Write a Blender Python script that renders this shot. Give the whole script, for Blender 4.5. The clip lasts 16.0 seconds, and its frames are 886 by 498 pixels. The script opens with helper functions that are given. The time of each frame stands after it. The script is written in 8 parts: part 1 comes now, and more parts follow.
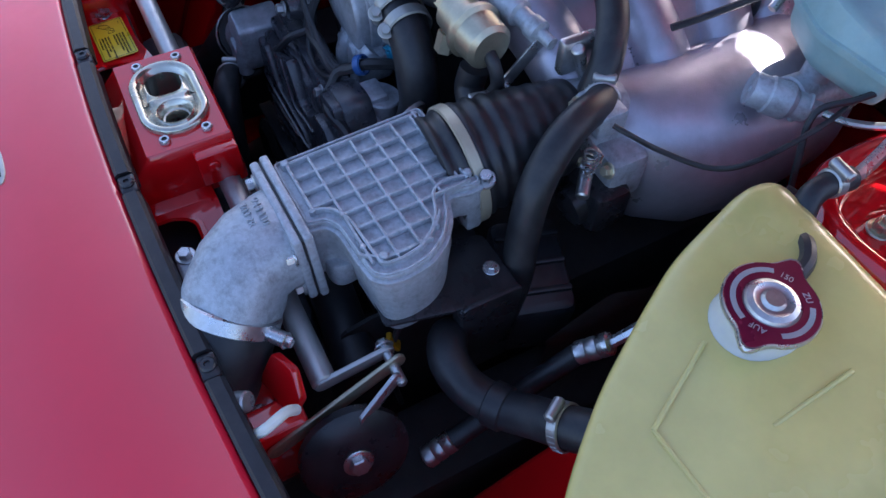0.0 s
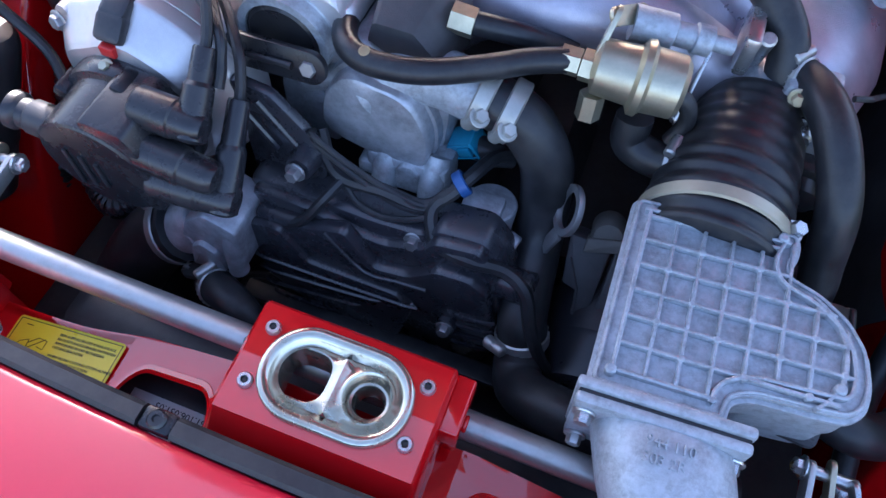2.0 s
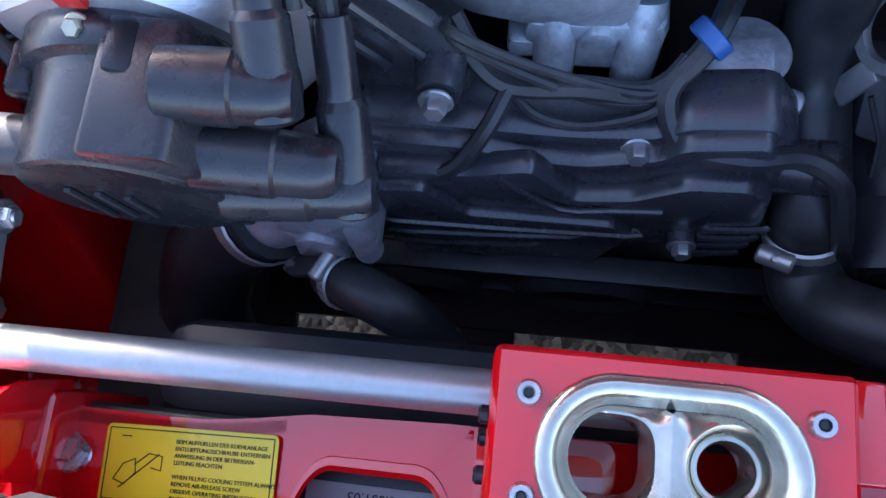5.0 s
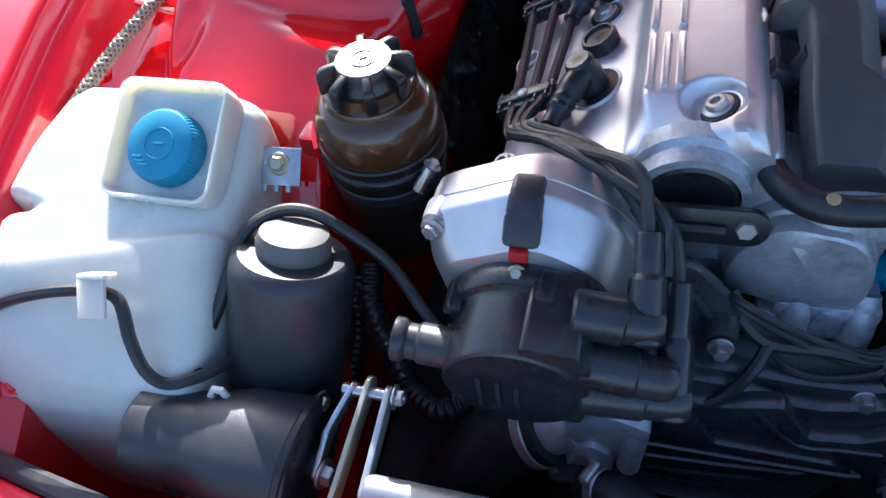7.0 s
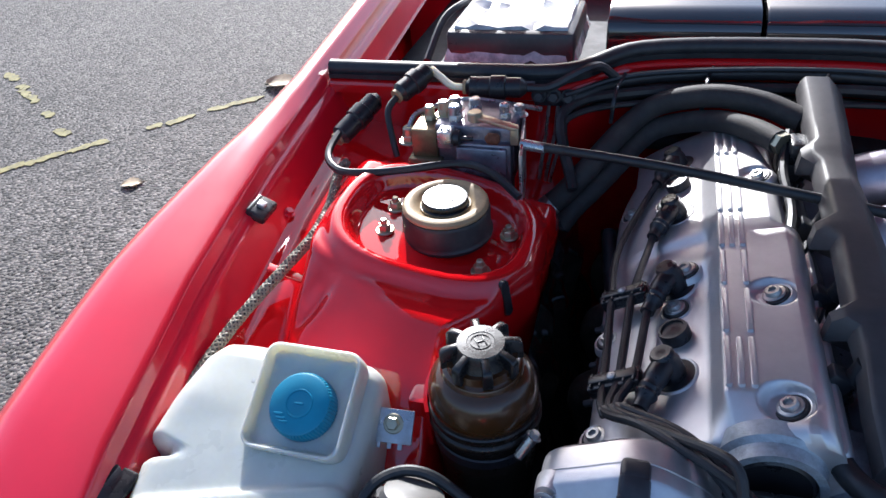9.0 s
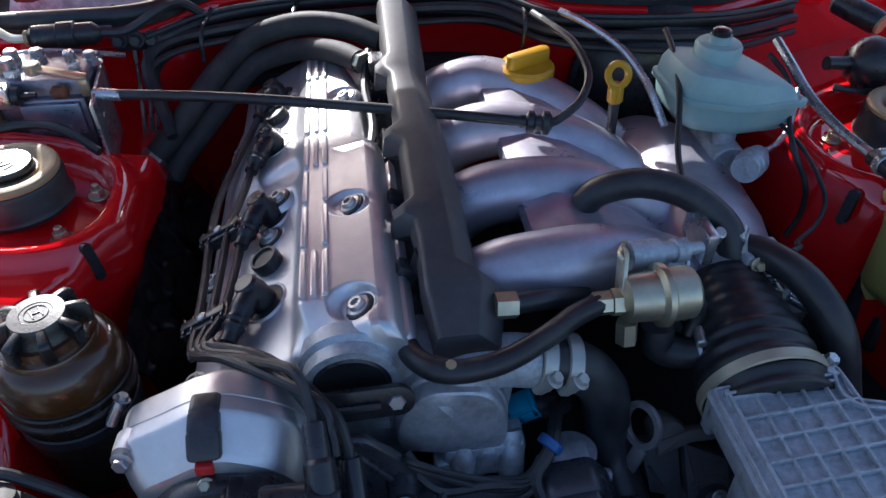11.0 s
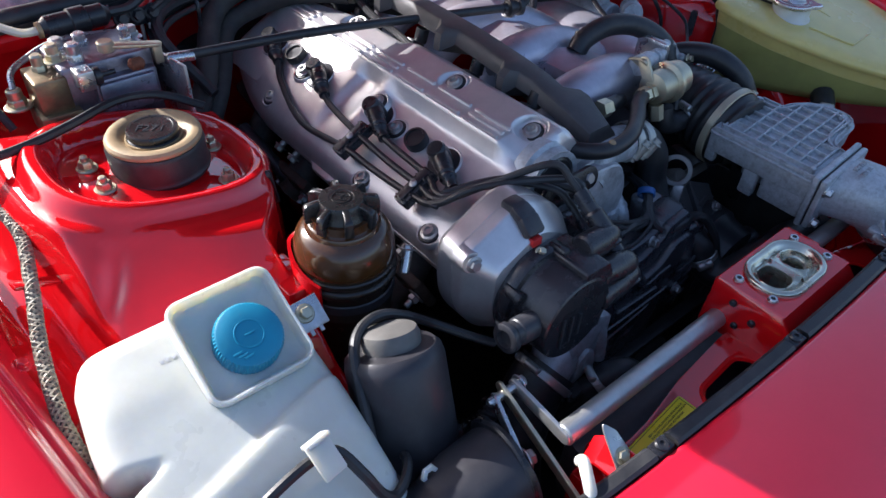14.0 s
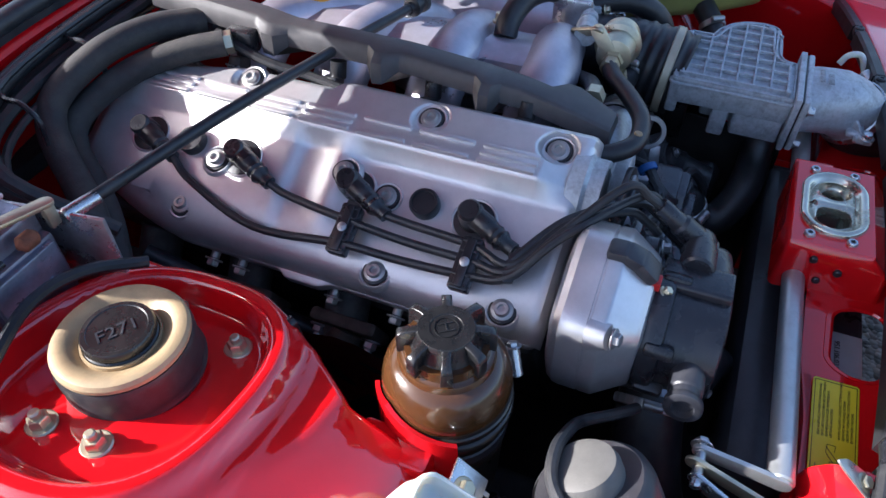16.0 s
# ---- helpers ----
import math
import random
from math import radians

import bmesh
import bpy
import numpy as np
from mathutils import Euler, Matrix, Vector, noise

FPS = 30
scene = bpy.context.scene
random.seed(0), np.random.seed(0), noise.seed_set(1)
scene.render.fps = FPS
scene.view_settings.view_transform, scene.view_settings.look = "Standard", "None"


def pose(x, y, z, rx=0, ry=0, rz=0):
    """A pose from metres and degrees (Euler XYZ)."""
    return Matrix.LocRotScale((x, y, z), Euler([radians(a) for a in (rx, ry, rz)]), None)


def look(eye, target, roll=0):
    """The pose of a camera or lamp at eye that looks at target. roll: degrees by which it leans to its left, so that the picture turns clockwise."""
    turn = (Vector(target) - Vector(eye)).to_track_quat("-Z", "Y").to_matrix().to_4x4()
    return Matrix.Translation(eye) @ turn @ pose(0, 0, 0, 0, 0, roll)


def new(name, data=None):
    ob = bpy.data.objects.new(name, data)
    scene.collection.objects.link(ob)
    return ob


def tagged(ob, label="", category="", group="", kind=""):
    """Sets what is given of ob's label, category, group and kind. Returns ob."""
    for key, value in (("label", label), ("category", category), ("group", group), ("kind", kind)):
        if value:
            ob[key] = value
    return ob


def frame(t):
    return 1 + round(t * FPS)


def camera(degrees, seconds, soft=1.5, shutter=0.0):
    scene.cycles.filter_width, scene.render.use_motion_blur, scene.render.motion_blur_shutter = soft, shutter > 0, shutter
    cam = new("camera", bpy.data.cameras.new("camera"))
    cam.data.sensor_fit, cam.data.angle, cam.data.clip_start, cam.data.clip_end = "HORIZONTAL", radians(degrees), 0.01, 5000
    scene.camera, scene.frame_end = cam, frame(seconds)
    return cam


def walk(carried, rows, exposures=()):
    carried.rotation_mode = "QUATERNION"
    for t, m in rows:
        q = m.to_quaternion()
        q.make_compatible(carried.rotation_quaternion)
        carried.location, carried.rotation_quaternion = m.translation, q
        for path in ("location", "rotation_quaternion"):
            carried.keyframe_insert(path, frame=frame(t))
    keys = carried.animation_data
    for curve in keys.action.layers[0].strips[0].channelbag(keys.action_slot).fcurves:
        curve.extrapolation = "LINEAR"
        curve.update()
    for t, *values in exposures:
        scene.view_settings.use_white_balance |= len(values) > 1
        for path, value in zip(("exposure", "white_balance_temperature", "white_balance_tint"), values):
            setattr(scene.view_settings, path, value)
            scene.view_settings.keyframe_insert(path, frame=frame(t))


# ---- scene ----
cam = camera(64.1, 16.0)
PATH = [
    (0, (0.566, -0.032, 1.189), (-0.45, 0.526, -0.441), 1.4),
    (0.5, (0.439, -0.117, 1.186), (-0.263, 0.74, -0.479), 9.4),
    (1, (0.334, -0.153, 1.166), (-0.21, 0.841, -0.482), 7.8),
    (1.5, (0.233, -0.118, 1.147), (-0.251, 0.816, -0.554), 2.5),
    (2, (0.096, -0.142, 1.152), (-0.2, 0.813, -0.58), 4.1),
    (2.5, (-0.005, -0.148, 1.142), (-0.213, 0.815, -0.598), -1.9),
    (3, (-0.04, -0.094, 1.103), (-0.148, 0.71, -0.725), -1.5),
    (3.2, (-0.052, -0.08, 1.083), (-0.096, 0.665, -0.772), 1.5),
    (5.5, (-0.078, -0.007, 1.001), (-0.361, 0.425, -0.931), -27.3),
    (6, (-0.099, -0.029, 1.04), (-0.483, 0.574, -0.827), -23.5),
    (6.2, (-0.104, -0.04, 1.06), (-0.562, 0.645, -0.762), -23.7),
    (6.5, (-0.13, -0.066, 1.086), (-0.622, 0.788, -0.654), -18.7),
    (7, (-0.191, -0.121, 1.13), (-0.652, 0.995, -0.464), -11.2),
    (7.5, (-0.238, -0.164, 1.173), (-0.71, 1.134, -0.273), -8.1),
    (8, (-0.244, -0.162, 1.202), (-0.747, 1.275, -0.095), -6.8),
    (8.5, (-0.249, -0.158, 1.221), (-0.792, 1.351, 0.026), -6.2),
    (9, (-0.258, -0.167, 1.232), (-0.789, 1.365, 0.062), -5.5),
    (9.5, (-0.253, -0.185, 1.237), (-0.583, 1.377, 0.033), -3.6),
    (10, (-0.175, -0.178, 1.221), (-0.252, 1.358, -0.058), -1.9),
    (10.2, (-0.13, -0.159, 1.198), (-0.146, 1.361, -0.102), -1.8),
    (12.3, (-0.118, -0.163, 1.2), (0.447, 1.287, -0.057), 1.4),
    (12.5, (-0.193, -0.184, 1.203), (0.426, 1.227, -0.072), 0.8),
    (13, (-0.342, -0.281, 1.208), (0.33, 1.071, -0.105), -0.9),
    (13.5, (-0.485, -0.308, 1.222), (0.226, 0.973, -0.14), -0.8),
    (14, (-0.658, -0.201, 1.214), (0.35, 0.924, -0.096), 2.8),
    (14.5, (-0.68, -0.106, 1.216), (0.467, 0.882, -0.091), 0.2),
    (15, (-0.627, -0.038, 1.209), (0.527, 0.866, -0.151), -1.9),
    (15.5, (-0.637, 0.027, 1.201), (0.599, 0.788, -0.175), -2.1),
    (16, (-0.669, 0.13, 1.203), (0.637, 0.703, -0.199), -1.3),
]
EXPOSURES = [(0.0, 1.95, 5700, 20), (0.5, 2.05, 5700, 20), (1.5, 2.38, 5800, 19), (2.0, 2.58, 5800, 19), (2.5, 2.64, 5800, 19), (3.0, 2.73, 5800, 18), (5.5, 2.95, 5900, 18), (6.5, 2.58, 5700, 15), (7.0, 1.9, 5600, 12), (7.5, 1.05, 5600, 12), (9.0, 1.0, 5500, 12), (10.0, 0.98, 5500, 12), (12.5, 1.95, 5700, 16), (13.0, 2.17, 5700, 17), (13.5, 1.87, 5700, 16), (14.0, 1.2, 5700, 14), (14.5, 1.12, 5650, 14), (15.0, 1.27, 5650, 14), (15.5, 1.45, 5630, 14), (16.0, 1.6, 5600, 14)]
walk(cam, [(t, look(eye, target, roll)) for t, eye, target, roll in PATH], EXPOSURES)

# ---- light ----
SUN_EL, SUN_TO = 27.0, Vector((-0.36, 0.93, 0.0)).normalized()
world = bpy.data.worlds.new("world")
scene.world = world
world.use_nodes = True
wn = world.node_tree.nodes
sky = wn.new("ShaderNodeTexSky")
sky.sky_type, sky.sun_disc = "NISHITA", False
sky.sun_elevation = radians(SUN_EL)
sky.sun_rotation = math.atan2(SUN_TO.x, SUN_TO.y)
world.node_tree.links.new(sky.outputs[0], wn["Background"].inputs[0])
sky.dust_density, sky.air_density = 3.0, 1.0
wn["Background"].inputs[1].default_value = 0.11
sun_dir = SUN_TO * math.cos(radians(SUN_EL)) + Vector((0, 0, math.sin(radians(SUN_EL))))
sun = new("sun", bpy.data.lights.new("sun", "SUN"))
sun.data.energy, sun.data.angle, sun.data.color = 4.9, radians(0.5), (1.0, 0.92, 0.8)
sun.matrix_world = look(sun_dir * 10, (0, 0, 0))


# ---- mesh helpers ----
def axis_frame(p0, p1, up=None):
    """A frame at p0 whose z points at p1."""
    p0, p1 = Vector(p0), Vector(p1)
    z = (p1 - p0).normalized()
    u = Vector(up) if up else (Vector((0, 0, 1)) if abs(z.z) < 0.9 else Vector((0, 1, 0)))
    x = u.cross(z).normalized()
    y = z.cross(x)
    m = Matrix((x, y, z)).transposed().to_4x4()
    m.translation = p0
    return m


def frame3(o, x, y):
    """A frame at o from its x axis and roughly its y axis."""
    x = Vector(x).normalized()
    z = x.cross(Vector(y)).normalized()
    m = Matrix((x, z.cross(x), z)).transposed().to_4x4()
    m.translation = Vector(o)
    return m


def spline(pts, n=6):
    """A smooth line through the points."""
    p = [Vector(q) for q in pts]
    if len(p) < 3:
        return p
    p = [2 * p[0] - p[1]] + p + [2 * p[-1] - p[-2]]
    out = []
    for i in range(1, len(p) - 2):
        a, b, c, d = p[i - 1:i + 3]
        for k in range(n):
            t = k / n
            out.append(0.5 * (2 * b + (c - a) * t + (2 * a - 5 * b + 4 * c - d) * t * t + (3 * b - a - 3 * c + d) * t ** 3))
    return out + [p[-2]]


def rounded(w, h, r, n=5, cx=0.0, cy=0.0):
    """A rectangle with round corners, as an outline."""
    out = []
    for sx, sy, a in ((1, 1, 0), (-1, 1, 90), (-1, -1, 180), (1, -1, 270)):
        for k in range(n + 1):
            t = radians(a + 90 * k / n)
            out.append((cx + sx * (w / 2 - r) + r * math.cos(t), cy + sy * (h / 2 - r) + r * math.sin(t)))
    return out


def round_poly(pts, r, n=4):
    """An outline with its corners rounded off."""
    out, m = [], len(pts)
    for i in range(m):
        a, b, c = Vector(pts[i - 1]), Vector(pts[i]), Vector(pts[(i + 1) % m])
        u, v = a - b, c - b
        d = min(r, 0.45 * u.length, 0.45 * v.length)
        p, q = b + u.normalized() * d, b + v.normalized() * d
        for k in range(n + 1):
            t = k / n
            out.append(tuple((1 - t) ** 2 * p + 2 * t * (1 - t) * b + t * t * q))
    return out


def inset(poly, d):
    """The outline moved inwards by d (counter-clockwise outlines)."""
    out, n = [], len(poly)
    for i in range(n):
        a, b, c = (Vector(poly[(i + k) % n][:2]) for k in (-1, 0, 1))
        e, f = (b - a), (c - b)
        e = e.normalized() if e.length > 1e-9 else Vector((0, 0))
        f = f.normalized() if f.length > 1e-9 else e
        nrm = Vector((-e.y, e.x)) + Vector((-f.y, f.x))
        nrm = nrm.normalized() if nrm.length > 1e-6 else Vector((-e.y, e.x))
        k = max(0.5, nrm.dot(Vector((-e.y, e.x))))
        out.append(tuple(b + nrm * d / k))
    return out


class Shape:
    """Vertices and faces that grow, in world metres."""

    def __init__(self):
        self.v, self.f = [], []

    def add(self, vs, fs, m=None):
        k = len(self.v)
        self.v += [tuple(m @ Vector(p)) if m else tuple(p) for p in vs]
        self.f += [tuple(i + k for i in f) for f in fs]
        return self

    def loft(self, rings, cap0=True, cap1=True, m=None, closed=True):
        n = len(rings[0])
        vs = [p for r in rings for p in r]
        fs = []
        for j in range(len(rings) - 1):
            for i in range(n if closed else n - 1):
                a, b = j * n + i, j * n + (i + 1) % n
                fs.append((a, b, b + n, a + n))
        if cap0:
            fs.append(tuple(range(n))[::-1])
        if cap1:
            fs.append(tuple(range((len(rings) - 1) * n, len(rings) * n)))
        return self.add(vs, fs, m)

    def prism(self, poly, z0, z1, ch=0.0, m=None):
        if sum(poly[i - 1][0] * poly[i][1] - poly[i][0] * poly[i - 1][1] for i in range(len(poly))) < 0:
            poly = poly[::-1]
        if ch:
            q = inset(poly, ch)
            mid = inset(poly, ch * 0.3)
            rings = [[(*p, z0) for p in q], [(*p, z0 + 0.3 * ch) for p in mid], [(*p, z0 + ch) for p in poly], [(*p, z1 - ch) for p in poly],
                     [(*p, z1 - 0.3 * ch) for p in mid], [(*p, z1) for p in q]]
        else:
            rings = [[(*p, z0) for p in poly], [(*p, z1) for p in poly]]
        return self.loft(rings, m=m)

    def box(self, c, d, ch=0.002, m=None):
        o = Matrix.Translation(c)
        ch = min(ch, 0.3 * min(d))
        r = [(-d[0] / 2, -d[1] / 2), (d[0] / 2, -d[1] / 2), (d[0] / 2, d[1] / 2), (-d[0] / 2, d[1] / 2)]
        if ch:
            r = rounded(d[0], d[1], ch, 2)
        return self.prism(r, -d[2] / 2, d[2] / 2, ch, (m @ o) if m else o)

    def lathe(self, prof, seg=32, m=None, cap0=True, cap1=True):
        rings = [[(r * math.cos(2 * math.pi * i / seg), r * math.sin(2 * math.pi * i / seg), z) for i in range(seg)] for r, z in prof]
        return self.loft(rings, cap0, cap1, m)

    def cyl(self, p0, p1, r, seg=24, ch=0.0015):
        h = (Vector(p1) - Vector(p0)).length
        ch = min(ch, 0.3 * r, 0.3 * h)
        return self.lathe([(r - ch, 0), (r, ch), (r, h - ch), (r - ch, h)], seg, axis_frame(p0, p1))

    def turned(self, p0, p1, prof, seg=28, cap0=True, cap1=True):
        return self.lathe(prof, seg, axis_frame(p0, p1), cap0, cap1)

    def tube(self, pts, r, seg=12, n=6, wave=None, caps=True):
        """A hose along a smooth line; wave(s) scales the radius along its length s in metres."""
        line = spline(pts, n) if n else [Vector(p) for p in pts]
        rings, s = [], 0.0
        t = (line[1] - line[0]).normalized()
        x = t.orthogonal().normalized()
        for i, p in enumerate(line):
            if i:
                s += (p - line[i - 1]).length
            a = line[min(i + 1, len(line) - 1)] - line[max(i - 1, 0)]
            if a.length > 1e-9:
                t = a.normalized()
            x = (x - t * x.dot(t)).normalized()
            y = t.cross(x)
            rad = r * (wave(s) if wave else 1.0)
            rings.append([tuple(p + rad * (x * math.cos(2 * math.pi * k / seg) + y * math.sin(2 * math.pi * k / seg))) for k in range(seg)])
        return self.loft(rings, caps, caps)

    def ring(self, c, axis, r, w, t, seg=28):
        """A flat band round an axis: radius r, width w, thickness t."""
        c, a = Vector(c), Vector(axis).normalized()
        return self.lathe([(r, 0), (r + t, 0.1 * w), (r + t, 0.9 * w), (r, w)], seg, axis_frame(c - a * w / 2, c + a), False, False)

    def hexa(self, p, axis, r, h):
        """A hexagon head on a washer."""
        p, a = Vector(p), Vector(axis).normalized()
        m = axis_frame(p, p + a)
        self.lathe([(r * 1.45, 0), (r * 1.5, 0.15 * h), (r * 1.35, 0.25 * h)], 20, m)
        return self.lathe([(r, 0.2 * h), (r, 0.85 * h), (0.85 * r, h)], 6, m)

    def allen(self, p, axis, r, h):
        """A socket head on a rubber-backed washer."""
        p, a = Vector(p), Vector(axis).normalized()
        m = axis_frame(p, p + a)
        self.lathe([(r * 1.9, 0), (r * 1.95, 0.2 * h), (r * 1.5, 0.35 * h), (r * 1.05, 0.4 * h)], 24, m)
        return self.lathe([(r, 0.3 * h), (r, 0.92 * h), (0.9 * r, h), (0.5 * r, h), (0.45 * r, 0.55 * h), (0.02 * r, 0.55 * h)], 18, m)


def part(name, sh, mat, parent=None, label="", sharp=35):
    me = bpy.data.meshes.new(name)
    me.from_pydata(sh.v, [], sh.f)
    me.update()
    bm = bmesh.new()
    bm.from_mesh(me)
    bmesh.ops.recalc_face_normals(bm, faces=bm.faces)
    bm.to_mesh(me)
    bm.free()
    me.shade_smooth()
    me.set_sharp_from_angle(angle=radians(sharp))
    me.materials.append(mat)
    ob = new(name, me)
    if parent:
        ob.parent = parent
        # a thing stands at its base, its parts at the world's origin
        ob.matrix_parent_inverse = Matrix.Translation(-parent.matrix_basis.translation)
    return tagged(ob, label)


def thing(name, at, label, category, group="", kind=""):
    """An empty at the base of a thing, which parents its parts."""
    ob = new(name)
    ob.empty_display_size = 0.02
    ob.matrix_basis = Matrix.Translation(at)
    return tagged(ob, label, category, group, kind)


def single(name, sh, mat, label, category, group="", kind="", sharp=35):
    return tagged(part(name, sh, mat, None, label, sharp), label, category, group, kind)


# ---- materials ----
def material(name, color, rough=0.5, metal=0.0, var=0.15, scale=60.0, bump=0.1, bscale=400.0, coat=0.0, dirt_or_light=None, dirt_or_light_amt=0.3, dscale=14.0, sss=0.0, rvar=0.12, bdist=0.001):
    m = bpy.data.materials.new(name)
    m.use_nodes = True
    nt = m.node_tree
    n, l = nt.nodes, nt.links
    b = n["Principled BSDF"]
    tc = n.new("ShaderNodeTexCoord")
    n1 = n.new("ShaderNodeTexNoise")
    n1.inputs["Scale"].default_value, n1.inputs["Detail"].default_value, n1.inputs["Roughness"].default_value = scale, 6, 0.65
    n2 = n.new("ShaderNodeTexNoise")
    n2.inputs["Scale"].default_value, n2.inputs["Detail"].default_value, n2.inputs["Roughness"].default_value = dscale, 5, 0.7
    n3 = n.new("ShaderNodeTexNoise")
    n3.inputs["Scale"].default_value, n3.inputs["Detail"].default_value = bscale, 4
    for k in (n1, n2, n3):
        l.new(tc.outputs["Object"], k.inputs["Vector"])
    r1 = n.new("ShaderNodeMapRange")
    r1.inputs[1].default_value, r1.inputs[2].default_value = 0.3, 0.7
    r1.inputs[3].default_value, r1.inputs[4].default_value = 1 - var, 1 + var
    l.new(n1.outputs[0], r1.inputs[0])
    mul = n.new("ShaderNodeVectorMath")
    mul.operation = "SCALE"
    mul.inputs[0].default_value = color[:3]
    l.new(r1.outputs[0], mul.inputs["Scale"])
    out = mul.outputs[0]
    if dirt_or_light:
        r2 = n.new("ShaderNodeMapRange")
        r2.inputs[1].default_value, r2.inputs[2].default_value = 0.48, 0.72
        r2.inputs[3].default_value, r2.inputs[4].default_value = 0.0, dirt_or_light_amt
        l.new(n2.outputs[0], r2.inputs[0])
        mix = n.new("ShaderNodeMix")
        mix.data_type = "RGBA"
        l.new(r2.outputs[0], mix.inputs[0])
        l.new(out, mix.inputs[6])
        mix.inputs[7].default_value = (*dirt_or_light, 1)
        out = mix.outputs[2]
    l.new(out, b.inputs["Base Color"])
    b.inputs["Metallic"].default_value = metal
    r3 = n.new("ShaderNodeMapRange")
    r3.inputs[1].default_value, r3.inputs[2].default_value = 0.3, 0.7
    r3.inputs[3].default_value, r3.inputs[4].default_value = max(0.02, rough - rvar), min(1.0, rough + rvar)
    l.new(n2.outputs[0], r3.inputs[0])
    l.new(r3.outputs[0], b.inputs["Roughness"])
    b.inputs["Coat Weight"].default_value = coat
    b.inputs["Coat Roughness"].default_value = 0.04
    b.inputs["Coat IOR"].default_value = 1.6
    if sss:
        b.inputs["Subsurface Weight"].default_value = sss
        b.inputs["Subsurface Radius"].default_value = (0.03, 0.026, 0.018)
        b.inputs["Subsurface Scale"].default_value = 0.5
    if bump:
        bp = n.new("ShaderNodeBump")
        bp.inputs["Strength"].default_value, bp.inputs["Distance"].default_value = bump, bdist
        l.new(n3.outputs[0], bp.inputs["Height"])
        l.new(bp.outputs[0], b.inputs["Normal"])
    return m


RED = material("red_paint", (0.72, 0.006, 0.030), 0.36, 0, 0.05, 8, 0.02, 250, 1.0, (0.6, 0.006, 0.010), 0.3, 5, rvar=0.08)
for key, val in (("Specular IOR Level", 0.45), ("Coat Roughness", 0.09), ("Coat IOR", 1.7)):
    RED.node_tree.nodes["Principled BSDF"].inputs[key].default_value = val
RED_IN = material("red_paint_inner", (0.63, 0.005, 0.008), 0.5, 0, 0.08, 10, 0.03, 60, 1.0, (0.54, 0.004, 0.007), 0.35, 9)
RED_IN.node_tree.nodes["Principled BSDF"].inputs["Specular IOR Level"].default_value = 0.0
RED_IN.node_tree.nodes["Principled BSDF"].inputs["Coat Roughness"].default_value = 0.02
RED_IN.node_tree.nodes["Principled BSDF"].inputs["Coat IOR"].default_value = 1.85
CAST = material("cast_aluminium", (0.42, 0.455, 0.49), 0.44, 0.3, 0.16, 220, 0.35, 900, 0, (0.17, 0.165, 0.16), 0.62, 85)
COVER = material("silver_paint", (0.66, 0.645, 0.645), 0.36, 0.66, 0.07, 40, 0.2, 1400, 0, (0.52, 0.48, 0.49), 0.4, 9, rvar=0.04)
MANIF = material("manifold_paint", (0.47, 0.45, 0.51), 0.36, 0.6, 0.1, 50, 0.3, 900, 0, (0.3, 0.28, 0.33), 0.4, 14)
BLACK = material("black_plastic", (0.017, 0.017, 0.020), 0.30, 0, 0.25, 60, 0.15, 600, 0, (0.045, 0.043, 0.042), 0.45, 25)
GLOSS = material("gloss_black_plastic", (0.014, 0.014, 0.015), 0.14, 0, 0.2, 60, 0.05, 500, 1.0, (0.03, 0.028, 0.026), 0.2, 30, rvar=0.05)
STARP = material("worn_cap_plastic", (0.010, 0.010, 0.011), 0.28, 0, 0.2, 60, 0.1, 500, 0.0, (0.035, 0.033, 0.030), 0.25, 40, rvar=0.06)
STARP.node_tree.nodes["Principled BSDF"].inputs["Specular IOR Level"].default_value = 0.6
RUBBER = material("rubber", (0.018, 0.019, 0.022), 0.44, 0, 0.3, 70, 0.1, 500, 0, (0.07, 0.065, 0.06), 0.45, 30)
GREYPL = material("dark_grey_plastic", (0.027, 0.028, 0.034), 0.36, 0, 0.2, 50, 0.15, 900, 0, (0.09, 0.085, 0.08), 0.35, 20)
RAILP = material("grey_rail_plastic", (0.058, 0.055, 0.057), 0.48, 0, 0.15, 60, 0.2, 900, 0, (0.11, 0.105, 0.10), 0.3, 20)
CAPP = material("satin_cap_plastic", (0.020, 0.020, 0.024), 0.25, 0, 0.2, 50, 0.12, 800, 0, (0.06, 0.058, 0.056), 0.3, 25)
CAPP.node_tree.nodes["Principled BSDF"].inputs["Specular IOR Level"].default_value = 0.55
TIMP = material("timing_cover_plastic", (0.031, 0.032, 0.040), 0.27, 0, 0.2, 60, 0.1, 600, 0, (0.045, 0.044, 0.046), 0.4, 25, rvar=0.06)
TIMP.node_tree.nodes["Principled BSDF"].inputs["Specular IOR Level"].default_value = 0.8
MOTP = material("motor_casing", (0.032, 0.031, 0.036), 0.42, 0, 0.15, 50, 0.15, 900, 0, (0.10, 0.095, 0.09), 0.3, 20)
MOTC = material("dusty_rubber_cap", (0.12, 0.115, 0.105), 0.55, 0, 0.15, 50, 0.15, 900, 0, (0.17, 0.16, 0.14), 0.4, 20)
SHROUD = material("dusty_shroud_plastic", (0.062, 0.062, 0.068), 0.55, 0, 0.2, 50, 0.15, 700, 0, (0.12, 0.115, 0.11), 0.5, 24)
# tan flecks stand for dust and for the hoses' sunlit tops
FOAM = material("tan_flecked_foam_sleeve", (0.030, 0.028, 0.028), 0.7, 0, 0.25, 90, 0.35, 500, 0, (0.095, 0.085, 0.07), 0.5, 22)
RAILP.node_tree.nodes["Principled BSDF"].inputs["Specular IOR Level"].default_value = 0.45
